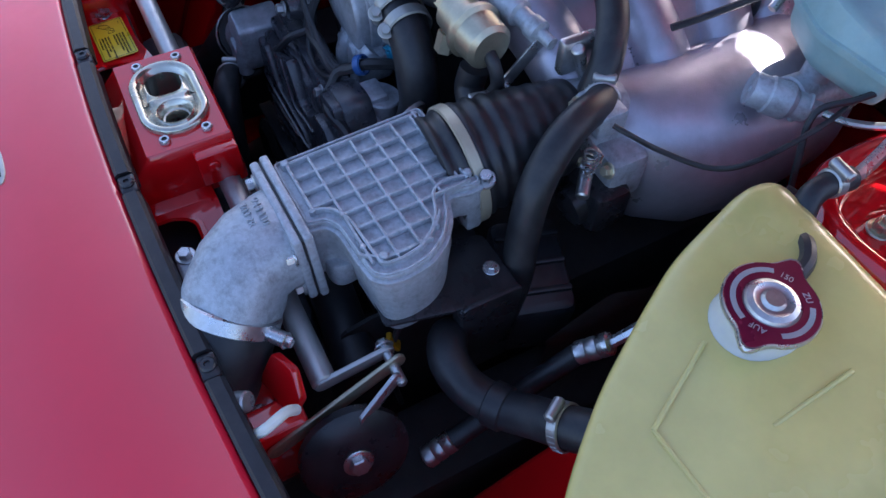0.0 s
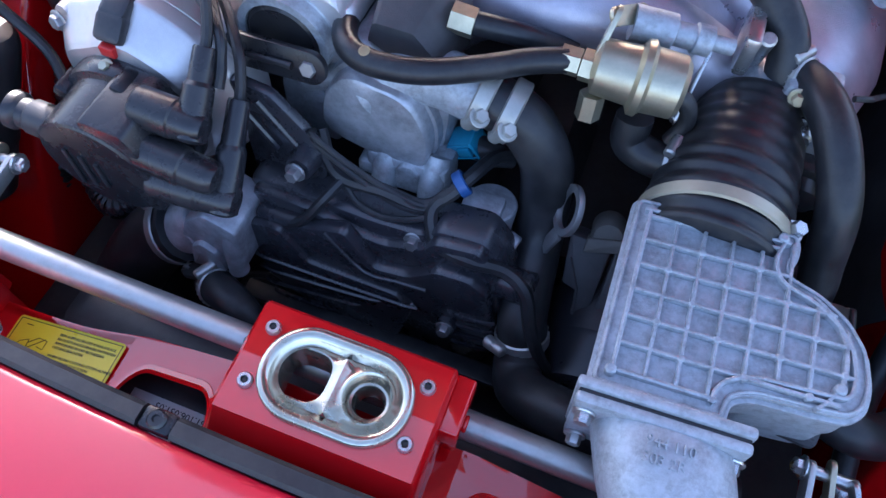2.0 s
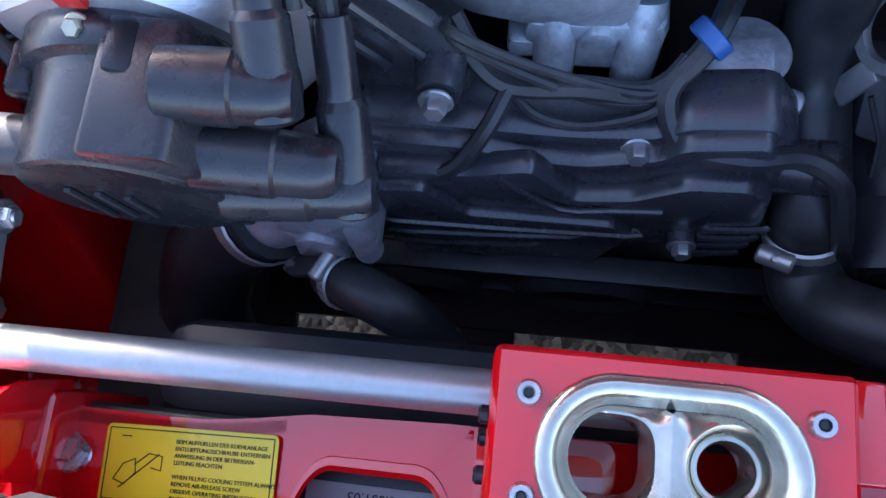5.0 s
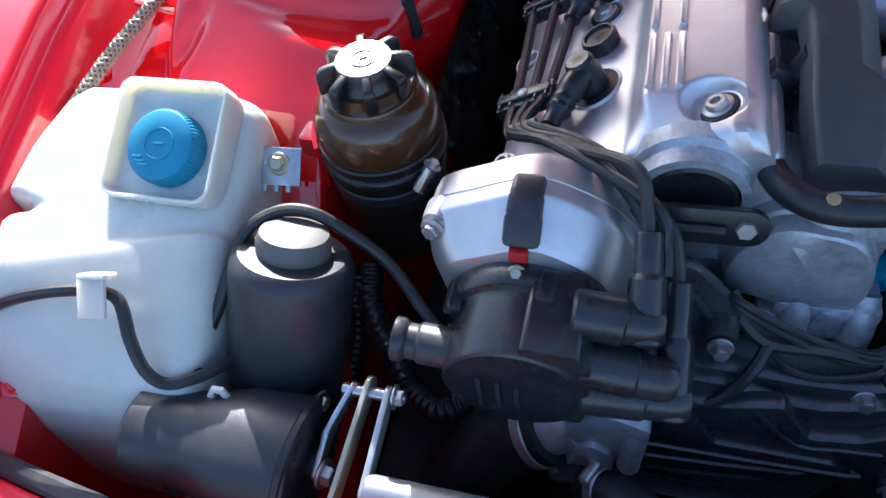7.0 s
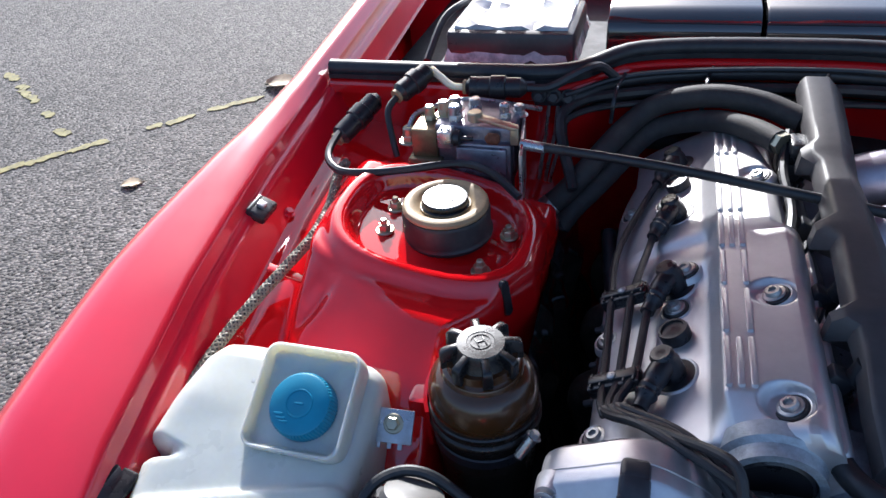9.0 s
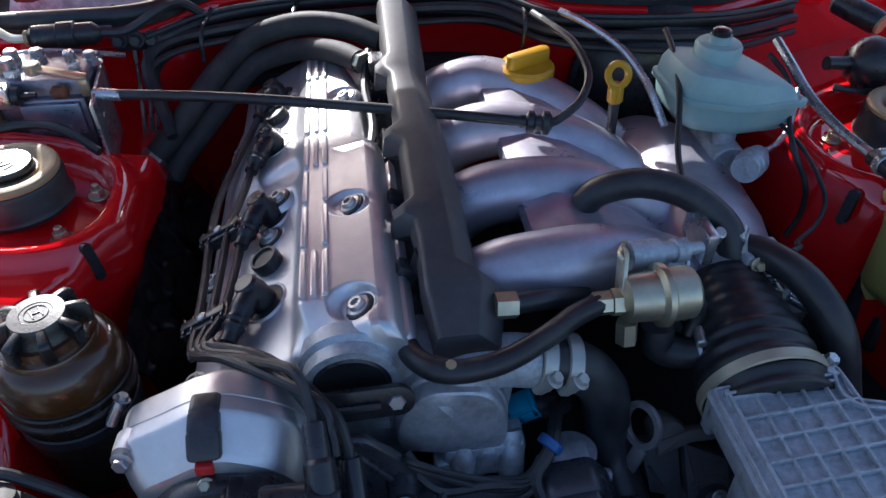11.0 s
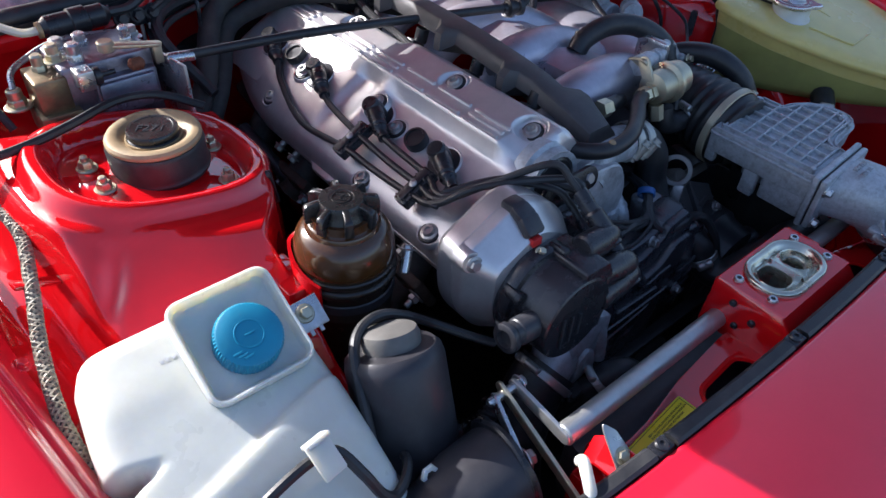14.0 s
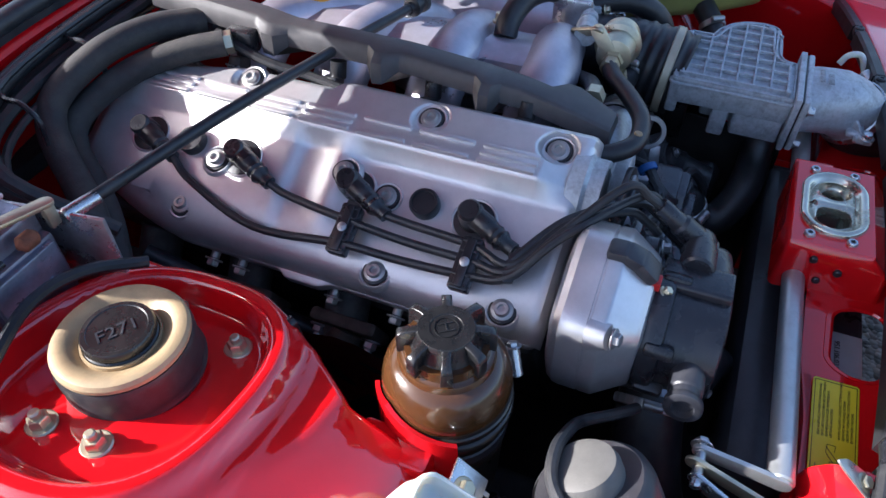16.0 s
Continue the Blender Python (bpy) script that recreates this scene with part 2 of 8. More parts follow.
DARK = material("engine_dark", (0.024, 0.024, 0.026), 0.7, 0.1, 0.4, 40, 0.3, 200, 0, (0.06, 0.05, 0.04), 0.5, 18)
STEEL = material("zinc_steel", (0.55, 0.56, 0.57), 0.3, 0.9, 0.15, 60, 0.12, 500, 0, (0.28, 0.25, 0.22), 0.5, 35)
TUBE = material("plated_tube", (0.52, 0.53, 0.52), 0.40, 0.75, 0.12, 40, 0.1, 300, 0, (0.3, 0.29, 0.27), 0.5, 40)
GOLD = material("yellow_passivated", (0.52, 0.48, 0.35), 0.38, 0.85, 0.15, 50, 0.1, 500, 0, (0.4, 0.38, 0.3), 0.5, 30)
WHITE = material("milky_plastic", (0.62, 0.635, 0.58), 0.34, 0, 0.06, 30, 0.08, 120, 0, (0.58, 0.56, 0.45), 0.4, 9, sss=0.7)
YELLOWT = material("aged_tank_plastic", (0.66, 0.55, 0.19), 0.27, 0, 0.08, 18, 0.08, 70, 0.25, (0.40, 0.35, 0.09), 0.75, 5.5, sss=0.35, rvar=0.08)
BLUE = material("blue_plastic", (0.02, 0.24, 0.38), 0.4, 0, 0.1, 40, 0.05, 400)
BROWN = material("fluid_reservoir_plastic", (0.064, 0.027, 0.009), 0.2, 0, 0.15, 40, 0.04, 300, 0.3, (0.05, 0.025, 0.012), 0.5, 35, rvar=0.05)
BROWNB = material("dark_reservoir_plastic", (0.020, 0.015, 0.012), 0.3, 0, 0.2, 40, 0.05, 300, 0.1, (0.035, 0.028, 0.022), 0.4, 35, rvar=0.06)
WASHER = material("dull_washer_steel", (0.46, 0.46, 0.45), 0.36, 0.75, 0.15, 80, 0.12, 500, 0, (0.26, 0.24, 0.21), 0.4, 40)
BOUNCECUT = material("bounce_cut_grey", (0.055, 0.055, 0.06), 0.9, 0, 0.2, 80, 0.4, 300)
BOLT = material("grey_screw_steel", (0.34, 0.34, 0.35), 0.38, 0.7, 0.15, 60, 0.12, 500, 0, (0.2, 0.19, 0.18), 0.4, 35)
BLOCK = material("bare_aluminium", (0.44, 0.46, 0.50), 0.5, 0.6, 0.25, 70, 0.4, 400, 0, (0.14, 0.13, 0.12), 0.6, 22)
YELLOWC = material("yellow_plastic", (0.55, 0.29, 0.01), 0.4, 0, 0.08, 40, 0.05, 300)
TAN = material("cadmium_tan", (0.36, 0.26, 0.14), 0.55, 0.1, 0.12, 40, 0.1, 400, 0, (0.22, 0.17, 0.10), 0.7, 30)
PALEST = material("pale_clamp_steel", (0.42, 0.42, 0.39), 0.42, 0.55, 0.12, 60, 0.1, 400, 0, (0.27, 0.25, 0.22), 0.4, 40)
TIEBLUE = material("deep_blue_plastic", (0.025, 0.09, 0.27), 0.4, 0, 0.1, 40, 0.05, 400)
CREAM = material("cream_clamp", (0.46, 0.42, 0.31), 0.4, 0.4, 0.1, 50, 0.05, 300)
PALE = material("pale_green_plastic", (0.29, 0.43, 0.42), 0.4, 0, 0.1, 40, 0.06, 150, 0, (0.5, 0.52, 0.42), 0.5, 14, sss=0.2)
# ---- setting ----
def ground_material():
    m = bpy.data.materials.new("asphalt")
    m.use_nodes = True
    n, l = m.node_tree.nodes, m.node_tree.links
    b = n["Principled BSDF"]
    tc = n.new("ShaderNodeTexCoord")
    v = n.new("ShaderNodeTexVoronoi")
    v.inputs["Scale"].default_value = 85
    l.new(tc.outputs["Object"], v.inputs["Vector"])
    no = n.new("ShaderNodeTexNoise")
    no.inputs["Scale"].default_value, no.inputs["Detail"].default_value = 1.2, 8
    l.new(tc.outputs["Object"], no.inputs["Vector"])
    cr = n.new("ShaderNodeValToRGB")
    cr.color_ramp.elements[0].color, cr.color_ramp.elements[1].color = (0.028, 0.026, 0.024, 1), (0.31, 0.28, 0.255, 1)
    cr.color_ramp.elements[0].position, cr.color_ramp.elements[1].position = 0.2, 0.98
    l.new(v.outputs["Color"], cr.inputs[0])
    mix = n.new("ShaderNodeMix")
    mix.data_type, mix.blend_type = "RGBA", "MULTIPLY"
    mix.inputs[0].default_value = 0.6
    l.new(cr.outputs[0], mix.inputs[6])
    l.new(no.outputs[0], mix.inputs[7])
    l.new(mix.outputs[2], b.inputs["Base Color"])
    b.inputs["Roughness"].default_value = 0.85
    bp = n.new("ShaderNodeBump")
    bp.inputs["Strength"].default_value, bp.inputs["Distance"].default_value = 0.9, 0.007
    bp.invert = True
    l.new(v.outputs["Distance"], bp.inputs["Height"])
    l.new(bp.outputs[0], b.inputs["Normal"])
    return m


s = Shape()
s.add([(-400, -400, 0), (400, -400, 0), (400, 400, 0), (-400, 400, 0)], [(0, 1, 2, 3)])
single("ground", s, ground_material(), "coarse grey asphalt with light stone chips", "asphalt", kind="structure")

body = thing("car_body", (0, 0.4, 0), "glossy red sports car body with the bonnet raised", "car body", kind="structure")

# fenders: section lines along the car, from the gutter outwards and down
GUT = ((-0.25, 0.59, 0.640, 0.84), (-0.08, 0.622, 0.70, 0.865), (0.10, 0.655, 0.752, 0.88), (0.3, 0.682, 0.785, 0.886), (0.5, 0.700, 0.808, 0.886), (0.72, 0.712, 0.826, 0.88), (0.95, 0.72, 0.845, 0.87), (1.3, 0.73, 0.875, 0.86), (2.2, 0.74, 0.9, 0.86))


def gut(y):
    """The gutter's x and z at y."""
    for (y0, x0, z0, _), (y1, x1, z1, _) in zip(GUT[:-1], GUT[1:]):
        if y <= y1:
            t = max(0.0, (y - y0) / (y1 - y0))
            return x0 + (x1 - x0) * t, z0 + (z1 - z0) * t
    return GUT[-1][1:3]


def along(table, v):
    """A value read off a table of pairs."""
    for (a, p), (b, q) in zip(table[:-1], table[1:]):
        if v <= b:
            return p + (q - p) * min(1.0, max(0.0, (v - a) / (b - a)))
    return table[-1][1]


def fender(sign):
    sh = Shape()
    rings = []
    for i in range(36):
        y = -0.25 + 2.45 * (i / 35) ** 1.4
        (xg, zg), xo = gut(y), 0.885 - 0.12 * max(0, -y) ** 1.2 - 0.02 * max(0, y - 0.9)
        c = along(((-0.25, 0.08), (0.1, 0.10), (0.2, 0.095), (0.35, 0.078), (0.45, 0.060), (0.58, 0.036), (0.7, 0.024), (2.5, 0.022)), y)
        prof = [(xg - 0.016, zg - 0.052), (xg - 0.012, zg - 0.046), (xg - 0.002, zg - 0.010), (xg + 0.002, zg), (xg + 0.006, zg + 0.001), (xg + 0.009, zg + 0.004), (xg + 0.011, zg + 0.016), (xg + 0.014, zg + 0.021), (xg + 0.019, zg + 0.024), (xg + 0.4 * c + 0.012, zg + 0.030), (xg + 0.8 * c + 0.008, zg + 0.0335), (xg + c + 0.006, zg + 0.0335), (xg + c + 0.022, zg + 0.028), (xg + c + 0.040, zg + 0.014), (xg + c + 0.058, zg - 0.012), (xo - 0.005, zg - 0.09), (xo, zg - 0.2), (xo, zg - 0.3), (xo - 0.03, 0.25)]
        rings.append([(sign * x, y, z) for x, z in prof])
    sh.loft(rings, False, False, closed=False)
    return part("fender", sh, RED, body, sharp=60)


fender(-1), fender(1)

# inner wings: the wheel arch rises from the front to a crease, and the strut tower stands on its crown
CREASE = ((0.36, 0.322), (0.44, 0.324), (0.467, 0.326), (0.491, 0.333), (0.523, 0.350), (0.556, 0.369), (0.59, 0.380), (0.605, 0.40), (0.62, 0.47), (0.70, 0.52))
EDGE = ((-0.3, 0.36), (0.05, 0.40), (0.2, 0.435), (0.31, 0.438), (0.36, 0.402), (0.43, 0.370), (0.6, 0.366), (0.95, 0.366))


def smooth(t):
    t = min(1.0, max(0.0, t))
    return t * t * (3 - 2 * t)


def wing_z(x, y, back=0.0):
    """Height of the pressed inner wing, x counted outwards from the middle of the car."""
    tilt = 0.20 * (min(x, 0.60) - 0.484)
    d = sum(along(CREASE, x + 0.005 * k) for k in (-2, -1, 0, 1, 2)) / 5 + back - y
    z = 0.783 + tilt
    if d > 0:
        z -= 0.003 * smooth(d / 0.024) + (0.5 * d * d / 0.036 if d < 0.018 else 0.5 * (d - 0.009)) + 2.4 * d * d
    z -= 0.045 * smooth((y - 0.56) / 0.05)
    z = max(z, 0.36)
    # tower rim and its sunk top
    r = ((abs(x - 0.480) / 0.104) ** 2.6 + (abs(y - 0.463) / 0.097) ** 2.6) ** (1 / 2.6)
    rim = 0.798 + tilt
    if r < 1.20:
        out = rim + (z - rim) * smooth((r - 1.03) / 0.16)
        z = out if r > 0.97 else 0.774 + tilt + (rim - 0.774 - tilt) * smooth((r - 0.83) / 0.13)
    # the upper panel laps over the lower one
    z -= 0.0028 * smooth((r - 1.27 - 0.05 * math.sin(9 * x + 4 * y)) / 0.045) * smooth((0.50 - y) / 0.05)
    # a pressed dent
    e, f = x - 0.579, y - 0.325 - back
    z -= 0.011 * math.exp(-((e * 0.8 + f * 0.6) / 0.010) ** 2 - ((e * 0.6 - f * 0.8) / 0.024) ** 2)
    # down into the gutter
    xg, zg = gut(y)
    return z + (zg - 0.058 - z) * smooth((x - 0.592) / (xg - 0.032 - 0.592))


def inner_panel(sign):
    sh = Shape()
    ys = [-0.25 + 0.025 * i for i in range(21)] + [0.264 + 0.004 * i for i in range(84)] + [0.61 + 0.03 * i for i in range(11)]
    rings = []
    for y in ys:
        xg, zg = gut(y)
        e = along(EDGE, y)
        row = [(xg - 0.014, zg - 0.050), (xg - 0.024, zg - 0.054)]
        for k in range(121):
            x = (xg - 0.03) + (e - xg + 0.03) * k / 120
            row.append((x, wing_z(x, y, 0.0 if sign < 0 else 0.02)))
        zt = row[-1][1]
        row += [(e - 0.0035, zt - 0.004), (e - 0.006, zt - 0.012), (e - 0.008, zt - 0.04), (e - 0.014, zt - 0.10), (e - 0.02, 0.25)]
        rings.append([(sign * x, y, z) for x, z in row])
    sh.loft(rings, False, False, closed=False)
    return part("inner_wing", sh, RED_IN, body, sharp=70)


inner_panel(-1), inner_panel(1)

# nose panel
def drop(x):
    return 0.14 * x * x


s = Shape()
rings = []
for x in [-0.74 + 0.0925 * i for i in range(17)]:
    d, e = drop(x), -0.0912 + 0.14 * x * x
    rings.append([(x, e + 0.002, 0.690 - d), (x, e, 0.718 - d), (x, e - 0.0015, 0.7215 - d), (x, e - 0.006, 0.7235 - d), (x, e - 0.1, 0.712 - d), (x, e - 0.25, 0.676 - d), (x, e - 0.38, 0.612 - d), (x, e - 0.46, 0.53 - d), (x, e - 0.5, 0.40 - d), (x, e - 0.48, 0.2)])
s.loft(rings, False, False, closed=False)
part("nose_panel", s, RED, body, sharp=60)

badge = thing("nose_badge", (0.008, -0.208, 0.70), "small silver shield badge with dark bars on the nose", "badge")
BM = frame3((0.008, -0.208, 0.7085), (1, 0, 0), (0, 1, 0.12))
s = Shape()
s.prism(round_poly([(-0.025, 0.031), (-0.012, 0.034), (0.012, 0.034), (0.025, 0.031), (0.025, 0.0), (0.017, -0.022), (0.0, -0.034), (-0.017, -0.022), (-0.025, 0.0)], 0.004), -0.003, 0.0025, 0.001, BM)
part("plate", s, material("badge_silver", (0.55, 0.53, 0.46), 0.35, 0.8, 0.15, 80, 0.2, 500), badge)
for x, y, w, h in ((-0.013, 0.014, 0.016, 0.002), (-0.013, 0.008, 0.016, 0.002), (-0.013, 0.002, 0.016, 0.002), (0.013, 0.008, 0.003, 0.022), (0.006, 0.008, 0.003, 0.022), (0.013, -0.012, 0.014, 0.002), (0.010, -0.018, 0.012, 0.002), (-0.010, -0.012, 0.003, 0.014), (0.0, 0.028, 0.034, 0.004)):
    b = Shape()
    b.box((x, y, 0.0026), (w, h, 0.001), 0.0003, BM)
    part("dark_bar", b, BLACK, badge)

# firewall, cowl, bonnet and windscreen close the place
SEAL = [(-0.72, 0.745, 0.850), (-0.5, 0.735, 0.855), (-0.37, 0.735, 0.860), (-0.28, 0.80, 0.868), (-0.1, 0.815, 0.870), (0.05, 0.80, 0.870), (0.14, 0.72, 0.868), (0.33, 0.70, 0.862), (0.46, 0.745, 0.858), (0.72, 0.76, 0.850)]
line = spline(SEAL, 6)
s = Shape()
s.loft([[(p.x, p.y + 0.012, p.z - 0.012), (p.x, p.y - 0.012, p.z - 0.012), (p.x, p.y - 0.020, p.z - 0.018), (p.x, p.y - 0.020, p.z - 0.030), (p.x, p.y - 0.006, p.z - 0.036), (p.x, p.y, p.z - 0.10), (p.x, p.y + 0.02, 0.3)] for p in line], False, False, closed=False)
part("firewall", s, RED_IN, body, sharp=50)
s = Shape()
s.tube(line, 0.012, 12, 0)
s.loft([[(p.x, p.y + 0.016, p.z - 0.012), (p.x, p.y - 0.014, p.z - 0.011), (p.x, p.y - 0.014, p.z - 0.004), (p.x, p.y + 0.016, p.z - 0.004)] for p in line])
part("cowl_seal", s, RUBBER, body, "black rubber seal along the bulkhead")
# dark colour stands in for the shade that lies in the red cowl
s = Shape()
s.box((0, 1.15, 0.74), (1.44, 0.75, 0.02))
part("cowl_floor", s, DARK, body)
# bonnet out of view; edge and width are cut to place the sun patches
s = Shape()
hm = pose(0, 0.84, 1.02, -55, 0, 0)
rings = []
for k in range(53):
    u = -1 + 2 * k / 52
    x = 0.58 * u
    low = 0.085 * smooth((-x - 0.29) / 0.08) + 0.045 * smooth((x + 0.10) / 0.06)
    line = [(x, low)] + [(u * (0.58 - 0.015 * smooth(r / 0.05) - 0.025 * smooth((r - 0.05) / 0.05) - 0.05 * r + 0.06 * smooth((r - 0.13) / 0.05)), -r) for r in (0.015, 0.03, 0.05, 0.07, 0.1, 0.18, 0.3, 0.6, 0.96)]
    rings.append([(a, b, 0.012) for a, b in line] + [(a, b, -0.012) for a, b in line[::-1]])
s.loft(rings, False, False, m=hm)
for base in (0, 52 * 20):
    s.f += [(base + i, base + i + 1, base + 18 - i, base + 19 - i) for i in range(9)]
part("bonnet", s, RED, body)
# unseen sheet, added so the bonnet throws less red onto the metal
s = Shape()
s.prism(rounded(0.80, 0.62, 0.05, 5, 0.0, -0.52), -0.030, -0.0135, 0.006, hm)
part("bounce_cut_sheet", s, BOUNCECUT, body, "unseen dark grey sheet added under the bonnet to cut red bounce light")
s = Shape()
s.box((0, 2.1, 0.55), (1.7, 1.4, 0.6), 0.05)
part("cabin", s, RED, body)
# slam panel under the nose's edge, with its openings
def slam_z(x):
    return 0.662 - 0.17 * max(0.0, abs(x) - 0.09)


def plate_with_hole(sh, outer, hole, z0, z1, m=None):
    """A plate between two outlines of equal count."""
    sh.loft([[(*p, z0) for p in outer], [(*p, z1) for p in outer], [(*p, z1) for p in hole], [(*p, z0) for p in hole], [(*p, z0) for p in outer]], False, False, m)


def spread(poly, box):
    """Points of an outline pushed out to a box (x0, y0, x1, y1)."""
    x0, y0, x1, y1 = box
    cx, cy = (x0 + x1) / 2, (y0 + y1) / 2
    px = sum(p[0] for p in poly) / len(poly)
    py = sum(p[1] for p in poly) / len(poly)
    out = []
    for x, y in poly:
        dx, dy = x - px, y - py
        k = min((x1 - cx) / abs(dx) if abs(dx) > 1e-6 else 1e9, (y1 - cy) / abs(dy) if abs(dy) > 1e-6 else 1e9)
        out.append((cx + dx * k, cy + dy * k))
    for corner in ((x0, y0), (x1, y0), (x1, y1), (x0, y1)):
        near = min(range(len(out)), key=lambda i: math.dist(out[i], corner))
        out[near] = corner
    return out


s = Shape()
for sg in (-1, 1):
    hole = rounded(0.080, 0.046, 0.019, 9, sg * 0.130, -0.070)
    plate_with_hole(s, spread(hole, (sg * 0.130 - 0.048, -0.104, sg * 0.130 + 0.048, -0.028)), hole, -0.004, 0.0)
    for k in range(6):
        s.box((sg * (0.178 + 0.134 * (k + 0.5) / 6), -0.068, -0.002), (0.134 / 6 + 0.0006, 0.076, 0.004), 0.0)
    s.box((sg * 0.13, -0.032, -0.010), (0.096, 0.008, 0.02), 0.002)
    for k in range(6):
        s.box((sg * (0.178 + 0.134 * (k + 0.5) / 6), -0.032, -0.010), (0.134 / 6 + 0.0006, 0.008, 0.02), 0.0)
    rim = [tuple(p) for p in hole]
    s.tube([(*p, -0.001) for p in rim + rim[:1]], 0.0025, 6, 0)
s.box((0, -0.066, -0.002), (0.166, 0.076, 0.004), 0.001)
s.v = [(x, y + 0.012 * smooth((0.24 - abs(x)) / 0.11) * smooth((y + 0.062) / 0.025), z + slam_z(x)) for x, y, z in s.v]
part("slam_panel", s, RED_IN, body)
for sg in (-1, 1):
    s = Shape()
    s.box((sg * 0.315, -0.07, 0.60), (0.03, 0.10, 0.10), 0.004)
    s.box((sg * 0.46, -0.10, 0.50), (0.30, 0.02, 0.28), 0.004)
    part("front_panel", s, RED_IN, body)
    s = Shape()
    s.box((sg * 0.335, 0.28, 0.44), (0.09, 0.75, 0.10), 0.01)
    part("frame_rail", s, DARK, body)
    b = Shape()
    b.hexa((sg * 0.298, -0.052, slam_z(0.298)), (0, 0.25, 1), 0.0075, 0.009)
    part("bolt", b, STEEL, body)

# rubber seal on the nose's edge, in clipped lengths
SCREWS = (-0.48, -0.287, -0.096, 0.09, 0.283, 0.46)
ends = [-0.66] + [x for x in SCREWS] + [0.62]
for x0, x1 in zip(ends[:-1], ends[1:]):
    s = Shape()
    rings = []
    for k in range(9):
        x = x0 + 0.012 + (x1 - x0 - 0.024) * k / 8
        y, z = -0.083 + 0.14 * x * x, 0.722 - drop(x)
        rings.append([(x, y - 0.0078, z - 0.012), (x, y - 0.0078, z + 0.0005), (x, y - 0.005, z + 0.0032), (x, y + 0.004, z + 0.0026), (x, y + 0.0072, z - 0.001), (x, y + 0.0085, z - 0.020), (x, y, z - 0.024)])
    s.loft(rings)
    part("nose_seal", s, RUBBER, body, "black rubber seal strip")
for x in SCREWS:
    y, z = -0.083 + 0.14 * x * x, 0.722 - drop(x)
    s = Shape()
    s.box((x, y, z - 0.004), (0.023, 0.015, 0.011), 0.003)
    part("seal_clip", s, BLACK, body)
    b = Shape()
    b.lathe([(0.0064, 0), (0.0064, 0.002), (0.0050, 0.0036), (0.0025, 0.0036), (0.002, 0.002), (0, 0.002)], 18, Matrix.Translation((x, y, z + 0.001)))
    part("screw", b, BLACK, body)

# bonnet catch box
s = Shape()
LB = (-0.006, -0.0215)
oval = rounded(0.095, 0.056, 0.0275, 10, *LB)
topz = 0.716
plate_with_hole(s, spread(oval, (-0.073, -0.060, 0.061, 0.016)), oval, topz - 0.003, topz)
o0 = rounded(0.134, 0.076, 0.0008, 3, -0.006, -0.022)
o1 = rounded(0.139, 0.081, 0.003, 3, -0.006, -0.022)
o2 = [(x, y - (0.018 if y < -0.03 else 0)) for x, y in rounded(0.146, 0.086, 0.006, 3, -0.006, -0.022)]
o3 = [(x, y - (0.017 if y < -0.03 else 0)) for x, y in rounded(0.142, 0.080, 0.005, 3, -0.006, -0.021)]
s.loft([[(*p, topz) for p in o0], [(x, y + (0.002 if y < -0.03 else 0), topz - 0.0025) for x, y in o1], [(*p, topz - 0.020) for p in o3], [(*p, 0.655) for p in o2]], False, False)
s.box((0.070, -0.002, 0.690), (0.014, 0.040, 0.038), 0.002)
s.cyl((0.077, -0.008, 0.695), (0.080, -0.008, 0.695), 0.006, 14)
part("catch_box", s, RED_IN, body, "glossy red bonnet catch box", sharp=50)
# black discs stand in for the dark small holes in the box's side
for x, y, z in ((-0.0795, -0.01, 0.70), (-0.08, -0.035, 0.69), (-0.08, -0.02, 0.675)):
    b = Shape()
    b.cyl((x + 0.004, y, z), (x - 0.0012, y, z), 0.004, 12)
    part("dark_hole_disc", b, BLACK, body)
catch = thing("bonnet_catch", (*LB, topz), "worn plated bonnet catch plate with two round openings", "bonnet catch")
s = Shape()
s.loft([[(*p, topz + h) for p in inset(oval, -d)] for d, h in ((0.0045, 0.0), (0.0042, 0.0035), (0.003, 0.0052), (0.0005, 0.0058), (-0.002, 0.0050), (-0.004, 0.0028), (-0.0055, 0.0005), (-0.0075, -0.0012))], False, False)


def reach(cx_, cy_, a, side):
    """How far a ray from an opening's middle runs to the dish's edge or the saddle."""
    k = 0.0
    while k < 0.06:
        x, y = cx_ + k * math.cos(a), cy_ + k * math.sin(a)
        over = math.hypot(max(0.0, abs(x - LB[0]) - 0.0200), y - LB[1]) > 0.0203
        if over or (x - LB[0]) * side < 0:
            return k
        k += 0.0002
    return k


